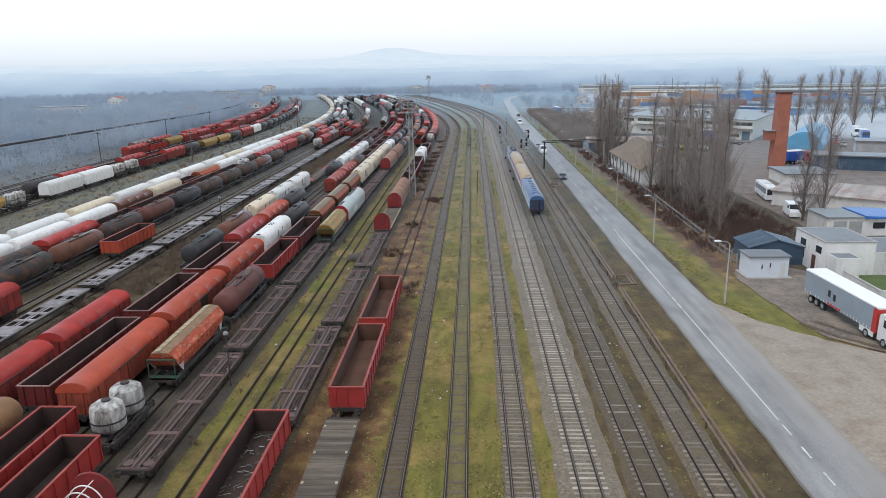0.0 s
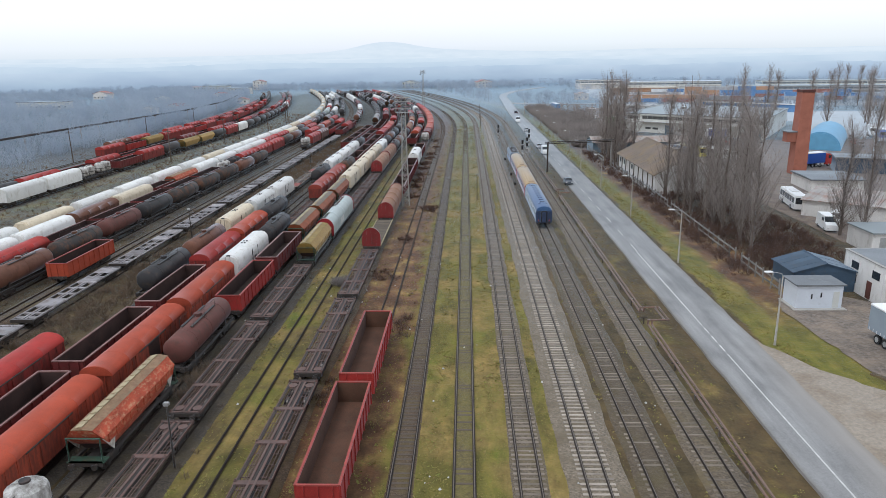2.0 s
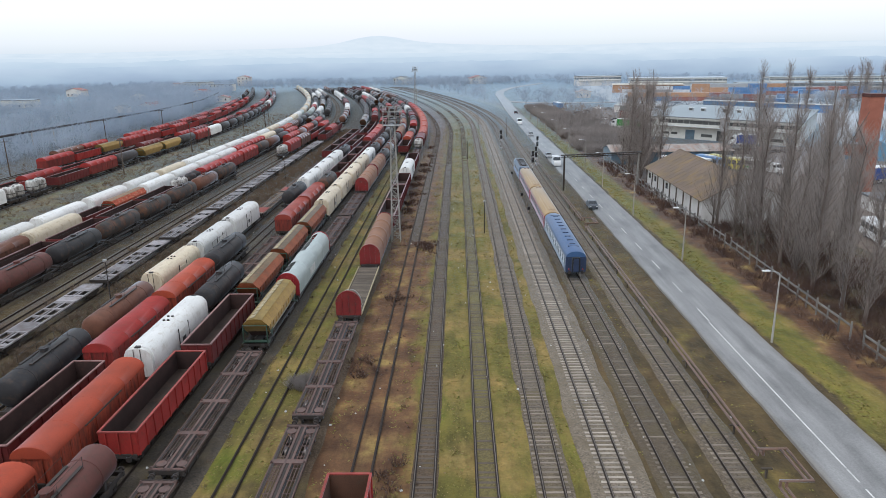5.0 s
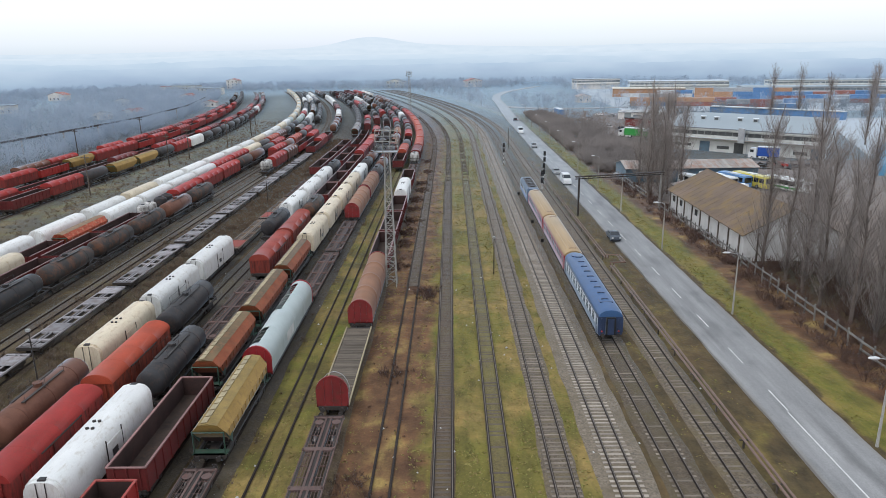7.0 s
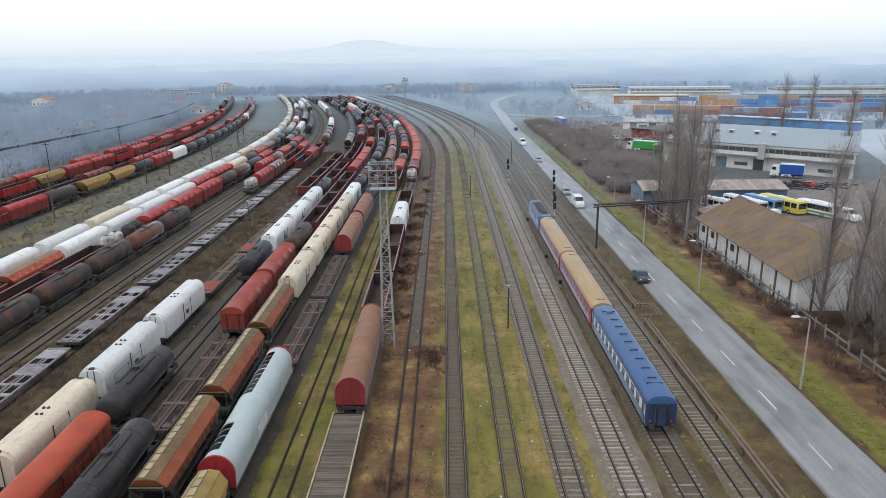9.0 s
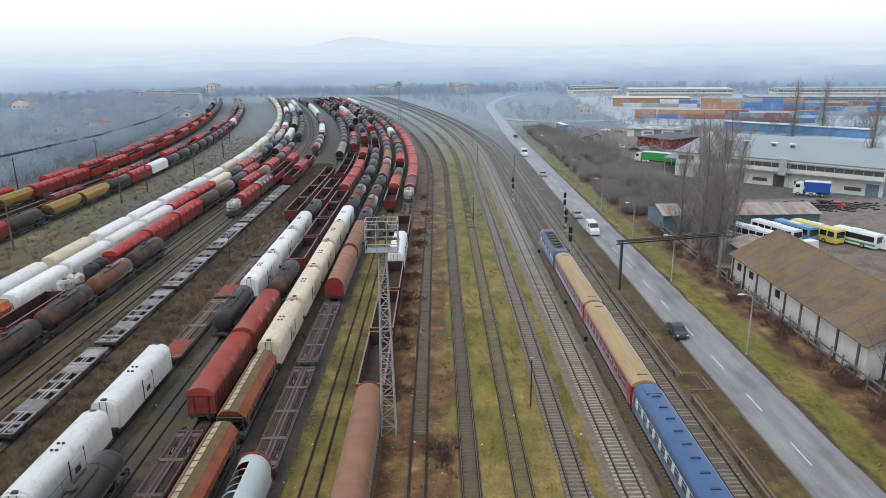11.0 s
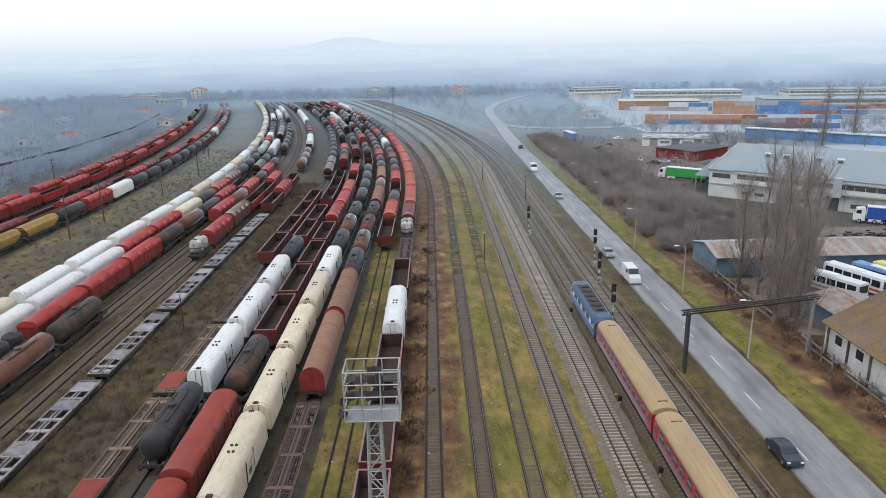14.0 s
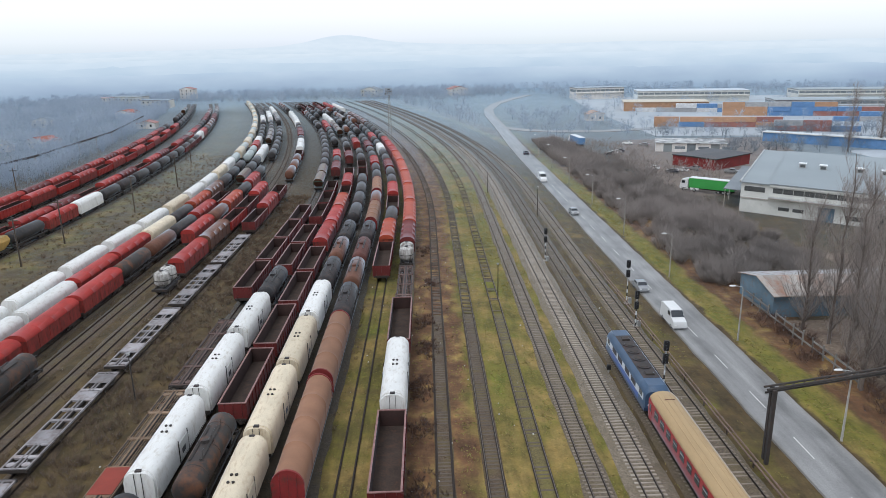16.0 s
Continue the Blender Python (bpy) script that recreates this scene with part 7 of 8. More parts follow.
for i in range(34):
    x = 41.2 + i
    for s in (-1, 1):
        ye = 236 + s * 6.0
        v = [(x, ye, 3.15), (x + 0.98, ye, 3.15), (x + 0.98, 236, 4.5), (x, 236, 4.5)]
        part("roof_sheet", Mesh().add(v + [(a, b, c + 0.1 + 0.03 * (i % 2)) for a, b, c in v], [(0, 3, 2, 1), (4, 5, 6, 7), (0, 1, 5, 4), (1, 2, 6, 5), (2, 3, 7, 6), (3, 0, 4, 7)]), M["rustroof"], tin)
for x in (41.5, 74.88):
    part("gable_wall", Mesh().add([(x, 230.5, 3.2), (x, 241.5, 3.2), (x, 236, 4.45), (x + 0.12, 230.5, 3.2), (x + 0.12, 241.5, 3.2), (x + 0.12, 236, 4.45)], [(0, 2, 1), (3, 4, 5), (0, 1, 4, 3), (1, 2, 5, 4), (2, 0, 3, 5)]), M["tealsheet"], tin)
lean = thing("lean_to_shed", "small blue shed with a buckled rusty roof", "shed")
house_walls(lean, 47.5, 56.0, 203.0, 212.0, 2.6, "tealsheet", 0.12)
gable(lean, 47.5, 56.0, 203.0, 212.0, 2.6, 3.7, "rustroof", "tealsheet", 0.3)
stack = thing("brick_chimney", "tall square red-brick chimney with a side box", "chimney")
part("shaft", Mesh().rings([[(84.2 + d, 185.6 + d, z), (87.6 - d, 185.6 + d, z), (87.6 - d, 189 - d, z), (84.2 + d, 189 - d, z)] for z, d in ((-0.4, 0), (6, 0.05), (20.2, 0.2))]), M["brick"], stack)
part("cap", Mesh().box(84.3, 87.5, 185.7, 188.9, 20.2, 20.9, 0.05), M["tankbrown"], stack)
part("side_box", Mesh().box(82.0, 84.3, 186.0, 188.6, 8.0, 10.4), M["brick"], stack)
part("side_box_roof", Mesh().box(81.7, 84.5, 185.7, 188.9, 10.4, 10.65), M["flatroof"], stack)


def hall(name, label, x, y, rot, L, D, h, wall, roof, ribbon_win=True, doors=0):
    """A long industrial hall; its front lies along local x at y = 0 and faces -y."""
    t = thing(name, label, "industrial hall", m=pose(x, y, -0.2, 0, 0, rot))
    house_walls(t, 0, L, 0, D, h, wall, 0.3)
    part("roof", Mesh().add([(-0.3, -0.5, h), (L + 0.3, -0.5, h), (L + 0.3, D / 2, h + D * 0.01), (-0.3, D / 2, h + D * 0.01), (-0.3, D + 0.3, h), (L + 0.3, D + 0.3, h), (-0.3, -0.5, h - 0.3), (L + 0.3, -0.5, h - 0.3), (L + 0.3, D + 0.3, h - 0.3), (-0.3, D + 0.3, h - 0.3)],
                            [(0, 1, 2, 3), (3, 2, 5, 4), (6, 7, 1, 0), (8, 9, 4, 5), (7, 8, 5, 2, 1), (9, 6, 0, 3, 4)]), M[roof], t, smooth=False)
    if ribbon_win:
        n = max(2, int(L / 4))
        for i in range(n):
            part("window", Mesh().box(0.4 + i * L / n, 0.1 + (i + 1) * L / n, -0.04, 0.0, h * 0.66, h * 0.84), M["ribglass"], t)
        for i in range(max(2, int(D / 8))):
            part("window", Mesh().box(-0.04, 0.0, 1 + i * 8, 8 + i * 8 if 8 + i * 8 < D else D - 1, h * 0.62, h * 0.84), M["ribglass"], t)
        part("canopy", Mesh().box(0, L, -1.6, 0.0, h * 0.5, h * 0.54), M["concrete"], t)
    for i in range(doors):
        part("door", Mesh().box(3 + i * L / doors, 6.2 + i * L / doors, -0.05, 0.0, -0.1, 3.2), M["ribglass" if i % 2 else "hallroof"], t)
        part("window", Mesh().box(7.2 + i * L / doors, 11 + i * L / doors, -0.05, 0.0, 1.2, 2.2), M["ribglass"], t)
    return t


# the factory hall: its side walls run askew to its front
factory = thing("factory_hall", "long white factory hall with ribbon windows and flat grey roof", "industrial hall", m=pose(67.3, 299.8, -0.2))


def askew(u0, u1, v0, v1, z0, z1):
    """A block u metres along the front and v metres back along the side walls."""
    ring = [(0.729 * u + 0.513 * v, -0.685 * u + 0.858 * v) for u, v in ((u0, v0), (u1, v0), (u1, v1), (u0, v1))]
    return Mesh().rings([[(x, y, z) for x, y in ring] for z in (z0, z1)])


for u0, u1, v0, v1 in ((0, 56, 0, 0.3), (0, 56, 58.7, 59), (0, 0.3, 0.3, 58.7), (55.7, 56, 0.3, 58.7)):
    part("wall", askew(u0, u1, v0, v1, -0.3, 7.1), M["hallwhite"], factory)
part("roof", askew(6.6, 56.5, -0.5, 59.3, 7.3, 7.62), M["hallroof"], factory)
part("roof", askew(-0.4, 6.6, -0.4, 59.3, 7.1, 7.4), M["hallroof"], factory)
part("fascia", askew(6.6, 56.4, -0.42, -0.05, 6.85, 7.3), M["hallwhite"], factory)
part("parapet", askew(-0.45, -0.1, -0.4, 59.3, 7.4, 7.62), M["concrete"], factory)
pane = askew(0, 2.2, -0.04, 0.0, 5.3, 6.5).data("window", M["ribdark"])
for i in range(21):
    part("window", pane, None, factory, at=pose(0.729 * (7.4 + i * 2.3), -0.685 * (7.4 + i * 2.3), 0))
part("window", askew(0.8, 5.6, -0.05, 0.0, 5.2, 6.4), M["ribdark"], factory)
for i in range(6):
    part("window", askew(-0.05, 0.0, 4 + i * 9, 10 + i * 9, 4.6, 5.8), M["ribdark"], factory)
part("ledge", askew(6.6, 56, -1.5, 0.0, 4.1, 4.35), M["concrete"], factory)
part("string_course", askew(0, 6.6, -0.25, 0.0, 3.4, 3.7), M["concrete"], factory)
for u, v, z0, z1, paint in ((9.0, 11.4, 1.3, 2.1, "ribdark"), (12.2, 14.6, 1.3, 2.1, "ribdark"), (23.4, 27.4, 1.0, 2.0, "ribdark"), (34.6, 38.4, 1.0, 2.0, "ribdark"), (47.0, 51.0, 1.0, 2.0, "ribdark")):
    part("window", askew(u, v, -0.06, 0.0, z0, z1), M[paint], factory)
for u, v, z, paint in ((17.6, 21.0, 3.2, "tealsheet"), (29.0, 32.0, 3.4, "ribdark"), (39.6, 43.6, 3.4, "plaster"), (52.0, 55.0, 3.2, "tealsheet")):
    part("door", askew(u, v, -0.08, 0.0, -0.1, z), M[paint], factory)
part("stair_shaft", askew(30.2, 32.2, -1.9, 0.0, 3.5, 8.2), M["contgrey"], factory)
part("drainpipe", askew(33.0, 33.2, -0.7, -0.5, 0, 7.2), M["contgrey"], factory)
for u, v in ((11.5, 27.5), (16.5, 27.0), (25.0, 27.0), (30.5, 26.5)):
    vent = part("roof_vent", askew(u, u + 1.7, v, v + 1.6, 7.6, 8.7), M["contgrey"], factory)
    part("vent_cap", askew(u - 0.15, u + 1.85, v - 0.15, v + 1.75, 8.7, 8.9), M["truckwhite"], vent)
    part("louvre", askew(u + 0.25, u + 1.45, v - 0.05, v, 7.8, 8.5), M["ribdark"], vent)
part("side_canopy", askew(-4.5, -0.4, 2, 40, 4.6, 4.8), M["flatroof"], factory)
for i in range(5):
    part("canopy_post", askew(-4.3, -4.1, 3 + i * 9, 3.2 + i * 9, -0.3, 4.6), M["concrete"], factory)
tent = thing("tent_hall", "bright blue round-arched storage tent", "storage tent", m=pose(113.5, 232, -0.2, 0, 0, -30))
part("canopy", Mesh().loft(arc(0, 0, 6, 5.8, 0, 180, 14), 0, 42), M["paleblue"], tent)
part("end_panel", Mesh().loft(arc(0, 0, 5.6, 5.4, 0, 180, 14), -0.15, 0.0), M["paleblue"], tent)
hall("mottled_workshop", "low workshop with a patchy white roof", 80, 403, -18, 26, 14, 3.6, "plaster", "patchroof", False, 3)
hall("red_workshop", "dark red low workshop under a sooty roof", 84.5, 357, 35, 21, 16, 3.8, "oxblood", "tankgrey", False)
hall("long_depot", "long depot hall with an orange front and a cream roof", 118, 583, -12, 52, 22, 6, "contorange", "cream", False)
hall("long_depot", "long grey depot hall", 205, 560, -12, 110, 24, 7, "contgrey", "hallroof", True)
hall("white_works", "white works building with dark windows", 150, 660, -10, 80, 26, 8, "hallwhite", "contgrey", True)
hall("white_works", "white works building with dark windows", 262, 640, -10, 120, 26, 8, "hallwhite", "hallroof", True)
hall("small_works", "small pale works building", 112, 700, 5, 40, 18, 9, "plaster", "flatroof", True)
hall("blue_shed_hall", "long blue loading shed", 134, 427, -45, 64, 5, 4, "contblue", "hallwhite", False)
hall("yard_store", "grey store by the lorry park", 125, 221, -25, 40, 10, 4, "contgrey", "flatroof", False)
hall("yard_store", "low store with a mottled grey roof", 77, 161, -5, 11, 12, 3, "plaster", "flatroof", False)
hall("yard_store", "dark blue store by the lorry park", 96, 188, -20, 36, 8, 4, "darkblue", "flatroof", False)


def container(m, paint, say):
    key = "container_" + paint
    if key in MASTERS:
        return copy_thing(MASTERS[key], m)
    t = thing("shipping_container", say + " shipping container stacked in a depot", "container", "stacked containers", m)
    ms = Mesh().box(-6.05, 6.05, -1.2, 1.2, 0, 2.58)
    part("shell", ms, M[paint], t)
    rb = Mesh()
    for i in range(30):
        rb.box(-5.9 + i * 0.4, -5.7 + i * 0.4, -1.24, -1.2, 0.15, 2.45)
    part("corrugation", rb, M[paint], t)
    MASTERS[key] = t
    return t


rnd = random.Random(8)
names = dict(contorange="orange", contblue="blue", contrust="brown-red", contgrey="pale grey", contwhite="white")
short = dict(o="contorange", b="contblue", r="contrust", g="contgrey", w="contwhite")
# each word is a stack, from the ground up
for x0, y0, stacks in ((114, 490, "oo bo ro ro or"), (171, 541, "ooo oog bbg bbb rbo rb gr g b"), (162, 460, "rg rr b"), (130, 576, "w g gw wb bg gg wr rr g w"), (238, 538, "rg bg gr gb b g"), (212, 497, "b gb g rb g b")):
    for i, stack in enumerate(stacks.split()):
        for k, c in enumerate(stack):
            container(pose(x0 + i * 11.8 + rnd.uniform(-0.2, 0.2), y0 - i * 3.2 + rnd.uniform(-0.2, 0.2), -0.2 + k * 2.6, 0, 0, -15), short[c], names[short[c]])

# broad pale paving added to brighten far ground as haze would
for nm, pts, lab in (("container_yard", [(96, 452), (100, 600), (112, 720), (420, 690), (420, 400), (300, 420)], "haze-paled concrete paving of the container yard"),
                     ("works_yard", [(126, 270), (150, 330), (150, 395), (300, 380), (300, 250), (180, 262)], "haze-paled concrete yard behind the hall")):
    solo(nm, Mesh().add([(x, y, -0.18) for x, y in pts], [tuple(range(len(pts)))[::-1]]), M["paleyard"], lab, "paved yard", kind="structure")
# perimeter fence of concrete posts and rails
fence = thing("perimeter_fence", "weathered concrete post-and-panel fence along the verge", "fence")
fp = Mesh().box(-0.08, 0.08, -0.08, 0.08, -0.4, 1.9).data("fence_post", M["fencegrey"])
fr = Mesh().box(-0.04, 0.04, -1.2, 1.2, -0.12, 0.12).data("fence_rail", M["fencegrey"])
rnd = random.Random(4)
for i in range(58):
    y = 93 + 2.5 * i
    if 200 < y < 206:
        continue
    x = 41.1 + 0.35 * math.sin(y * 0.05)
    part("fence_post", fp, None, fence, at=pose(x, y, 0, rnd.uniform(-2, 2), rnd.uniform(-3, 3), 0))
    for z in (0.5, 1.4):
        if rnd.random() < 0.85:
            part("fence_rail", fr, None, fence, at=pose(x, y + 1.25, z, rnd.uniform(-1, 1), 0, 0))
# scrap heap near the hall
heap = Mesh()
for i in range(260):
    p = Vector((88 + rnd.gauss(0, 5), 252 + rnd.gauss(0, 2.2), -0.2))
    s = rnd.uniform(0.2, 0.8)
    z = max(0, 1.5 - 0.05 * (p.x - 88) ** 2 - 0.2 * (p.y - 252) ** 2) * rnd.random()
    heap.box(p.x - s, p.x + s, p.y - s * 0.5, p.y + s * 0.5, p.z - 0.1, p.z + z + 0.3)
solo("scrap_heap", heap, M["under"], "dark heap of scrap parts by the hall", "scrap heap", kind="stuff")

# ---------------------------------------------------------------- trees, scrub and grass
M["bark"] = mat("grey_brown_bark", (0.15, 0.122, 0.105), rough=0.95, dark=0.7, light=1.3, bump=0.3)
M["dryweed"] = mat("dry_straw_weeds", (0.20, 0.145, 0.10), rough=0.95, dark=0.6, light=1.3, bump=0.0, vary=0.2)
M["bramble"] = mat("red_brown_brambles", (0.105, 0.062, 0.047), rough=0.95, dark=0.6, light=1.4, bump=0.0, vary=0.2)


def blade_mat():
    m = bpy.data.materials.new("moss_and_grass_blades")
    m.use_nodes = True
    n, l = m.node_tree.nodes, m.node_tree.links
    g = n.new("ShaderNodeNewGeometry")
    r = n.new("ShaderNodeValToRGB")
    cols = [(0.0, (0.155, 0.17, 0.038)), (0.35, (0.21, 0.19, 0.048)), (0.65, (0.25, 0.20, 0.068)), (1.0, (0.19, 0.135, 0.058))]
    while len(r.color_ramp.elements) < 4:
        r.color_ramp.elements.new(0.5)
    for e, (p, c) in zip(r.color_ramp.elements, cols):
        e.position, e.color = p, (*c, 1)
    l.new(g.outputs["Random Per Island"], r.inputs["Fac"])
    l.new(r.outputs["Color"], n["Principled BSDF"].inputs["Base Color"])
    n["Principled BSDF"].inputs["Roughness"].default_value = 0.9
    return m


M["blade"] = blade_mat()


def thin_twig_mat(name, low, high):
    """Fine bare twigs, which the light reaches from both sides."""
    m = bpy.data.materials.new(name)
    m.use_nodes = True
    n, l = m.node_tree.nodes, m.node_tree.links
    n.clear()
    out, both = n.new("ShaderNodeOutputMaterial"), n.new("ShaderNodeMixShader")
    front, back = n.new("ShaderNodeBsdfDiffuse"), n.new("ShaderNodeBsdfTranslucent")
    tc, no, r = n.new("ShaderNodeTexCoord"), n.new("ShaderNodeTexNoise"), n.new("ShaderNodeValToRGB")
    no.inputs["Scale"].default_value, no.inputs["Detail"].default_value = 0.03, 5.0
    r.color_ramp.elements[0].position, r.color_ramp.elements[1].position = 0.35, 0.65
    r.color_ramp.elements[0].color, r.color_ramp.elements[1].color = (*low, 1), (*high, 1)
    l.new(tc.outputs["Object"], no.inputs["Vector"])
    l.new(no.outputs["Fac"], r.inputs["Fac"])
    for sh in (front, back):
        l.new(r.outputs["Color"], sh.inputs["Color"])
    both.inputs[0].default_value = 0.5
    l.new(front.outputs[0], both.inputs[1])
    l.new(back.outputs[0], both.inputs[2])
    l.new(both.outputs[0], out.inputs[0])
    return m


# pale blue wood tone has the distance haze painted in
M["farwood"] = thin_twig_mat("haze_blue_bare_wood", (0.36, 0.435, 0.535), (0.46, 0.535, 0.63))
M["twig"] = thin_twig_mat("bare_winter_twigs", (0.31, 0.275, 0.255), (0.40, 0.355, 0.33))
M["scrubtwig"] = thin_twig_mat("grey_brown_scrub_twigs", (0.275, 0.25, 0.238), (0.375, 0.335, 0.315))
# bluish hedge tone takes some of the haze into its colour
M["hedgewood"] = thin_twig_mat("haze_tinted_hedge_wood", (0.20, 0.24, 0.28), (0.29, 0.33, 0.375))


def sprig(ms, p, d, length, r, rnd, n=3):
    q = p + d.normalized() * length
    ms.tube(p, q, r, r * 0.35, n=n, caps=False)
    return q


def blade(ms, p, d, length, r, rnd):
    """A twig so thin that one sliver shows it."""
    d = d.normalized()
    s = d.cross(Vector((rnd.gauss(0, 1), rnd.gauss(0, 1), rnd.gauss(0, 1)))).normalized() * r
    q = p + d * length
    ms.add([p - s, p + s, q], [(0, 1, 2)])
    return q


def poplar(seed, h):
    """Lombardy poplar in winter: one tapered trunk, steep limbs from near the ground, thousands of upright twigs."""
    rnd = random.Random(seed)
    trunk, limbs, twigs = Mesh(), Mesh(), Mesh()
    pts = [Vector((rnd.gauss(0, 0.06) * i, rnd.gauss(0, 0.06) * i, -0.3 + (h + 0.3) * i / 7)) for i in range(8)]
    for i in range(7):
        trunk.tube(pts[i], pts[i + 1], 0.24 * (1 - i / 7.5) + 0.02, 0.24 * (1 - (i + 1) / 7.5) + 0.02, n=7, caps=False)
    for k in range(80):
        z = h * (0.05 + 0.8 * rnd.random() ** 1.15)
        i = min(6, int(z / h * 7))
        base = pts[i].lerp(pts[i + 1], z / h * 7 - i)
        a = rnd.uniform(0, 2 * math.pi)
        out = Vector((math.cos(a), math.sin(a), 0))
        ln = rnd.uniform(0.16, 0.33) * h * (1.15 - 0.75 * z / h)
        p, d = base, out * rnd.uniform(0.45, 0.95) + Vector((0, 0, 1))
        r = 0.016 + 0.036 * (1 - z / h)
        for s in range(3):
            q = p + d.normalized() * ln / 3
            limbs.tube(p, q, r * (1 - s * 0.28), r * (1 - (s + 1) * 0.28), n=4, caps=False)
            for _ in range(9):
                o = p.lerp(q, rnd.random())
                a2 = rnd.uniform(0, 2 * math.pi)
                td = Vector((math.cos(a2) * 0.5, math.sin(a2) * 0.5, 1.0))
                t1 = blade(twigs, o, td, rnd.uniform(0.7, 2.0), 0.016, rnd)
                for _ in range(2):
                    blade(twigs, o.lerp(t1, rnd.uniform(0.3, 0.8)), td + Vector((rnd.uniform(-0.6, 0.6), rnd.uniform(-0.6, 0.6), 0.2)), rnd.uniform(0.5, 1.3), 0.012, rnd)
            p, d = q, d + Vector((rnd.uniform(-0.12, 0.12), rnd.uniform(-0.12, 0.12), 0.45))
    t = thing("poplar_tree", "bare brown Lombardy poplar with upright twigs", "tree", "bare poplars", pose(0, 0, 0))
    part("trunk", trunk, M["bark"], t)
    part("branchwork", limbs, M["bark"], t)
    part("crown", twigs, M["twig"], t)["kind"] = "stuff"
    return t


spots = [(44.6 + 0.5 * math.sin(i * 2.1), 112 + 5.6 * i) for i in range(9)] + [(49.4 + math.sin(i * 1.7), 128 + 8.0 * i) for i in range(4)]
spots += [(56, 146), (40.8, 207.5), (43.3, 206), (44.8, 210.5), (43.6, 215), (44.4, 220.5), (43.5, 225.5), (48.6, 222), (51.8, 219), (47.2, 214.5), (63.8, 123), (65.6, 119.5)]
rnd = random.Random(21)
masters = [poplar(s, h) for s, h in ((1, 24.5), (2, 22.5), (3, 26.0), (4, 20.0))]
free = list(masters)
for i, (x, y) in enumerate(spots):
    k = i % 4
    m = pose(x, y, -0.2, 0, 0, rnd.uniform(0, 360))
    if free:
        free.pop(0).matrix_basis = m
    else:
        copy_thing(masters[k], m)
for x, y in [(118, 176), (124, 170), (131, 182), (139, 176), (146, 190), (158, 184), (128, 300), (140, 296), (152, 305), (166, 300), (176, 320), (190, 330), (206, 322), (150, 392), (166, 398), (214, 420), (232, 430), (250, 425), (240, 460), (268, 455)]:
    copy_thing(masters[int(x) % 4], pose(x, y, -0.2, 0, 0, rnd.uniform(0, 360)))


def shrub_points(seed, h, stems, spread, twigs, r):
    """Verts and faces of one bare shrub."""
    rnd = random.Random(seed)
    ms = Mesh()
    for _ in range(stems):
        a = rnd.uniform(0, 2 * math.pi)
        k = rnd.random() ** 0.5
        p = Vector((math.cos(a) * k * spread * 0.3, math.sin(a) * k * spread * 0.3, -0.1))
        d = Vector((math.cos(a) * k * spread / h, math.sin(a) * k * spread / h, 1))
        ln = h * rnd.uniform(0.6, 1.05)
        q = p + d.normalized() * ln * 0.55
        ms.tube(p, q, r, r * 0.7, n=3, caps=False)
        for _ in range(twigs * 2):
            f = rnd.uniform(0.3, 1)
            e = d + Vector((rnd.uniform(-0.8, 0.8), rnd.uniform(-0.8, 0.8), rnd.uniform(-0.2, 0.3)))
            blade(ms, p.lerp(q, f), e, ln * rnd.uniform(0.25, 0.55), r * 0.8, rnd)
    tri = [t for f in ms.f for t in [(f[0], f[k], f[k + 1]) for k in range(1, len(f) - 1)]]
    return np.array([tuple(q) for q in ms.v]), np.array(tri)


def scatter(name, label, category, material, kinds, places):
    """One object of many shrubs, tufts or trees: places are (x, y, z, scale, turn)."""
    vs, fs, n = [], [], 0
    for i, (x, y, z, s, a) in enumerate(places):
        v, f = kinds[i % len(kinds)]
        c, q = math.cos(a) * s, math.sin(a) * s
        w = np.column_stack((v[:, 0] * c - v[:, 1] * q + x, v[:, 0] * q + v[:, 1] * c + y, v[:, 2] * s + z))
        vs.append(w)
        fs.append(f + n)
        n += len(v)
    vs, fs = np.concatenate(vs), np.concatenate(fs)
    me = bpy.data.meshes.new(name)
    me.from_pydata(vs.tolist(), [], fs.tolist())
    me.materials.append(M[material])
    return tagged(new(name, me), label, category, kind="stuff")


rnd = random.Random(31)
scrub = [shrub_points(40 + i, 3.4, 40, 2.4, 8, 0.02) for i in range(5)]
low_scrub = [shrub_points(50 + i, 3.0, 24, 2.2, 6, 0.014) for i in range(4)]
places = []
while len(places) < 620:
    y = rnd.uniform(243, 440)
    x = rnd.uniform(37.5, 62 - max(0, y - 360) * 0.2)
    if (x > 52 and y > 312 and rnd.random() < 0.8) or (41 < x < 67 and 229 < y < 243) or (x > 40 and y > 390 and rnd.random() < 0.6):
        continue
    places.append((x, y, -0.2, rnd.uniform(0.7, 1.5), rnd.uniform(0, 6.28)))
scatter("scrub_thicket", "grey-brown leafless scrub beside the road", "scrub", "scrubtwig", scrub, places)
places = [(rnd.uniform(38, 43.5), rnd.uniform(100, 232), -0.2, rnd.uniform(0.25, 0.75), rnd.uniform(0, 6.28)) for _ in range(330)]
places += [(rnd.uniform(43, 58), rnd.uniform(104, 159), -0.2, rnd.uniform(0.4, 1.0), rnd.uniform(0, 6.28)) for _ in range(300)]
scatter("verge_scrub", "low red-brown scrub under the poplars and along the fence", "scrub", "bramble", low_scrub, places)

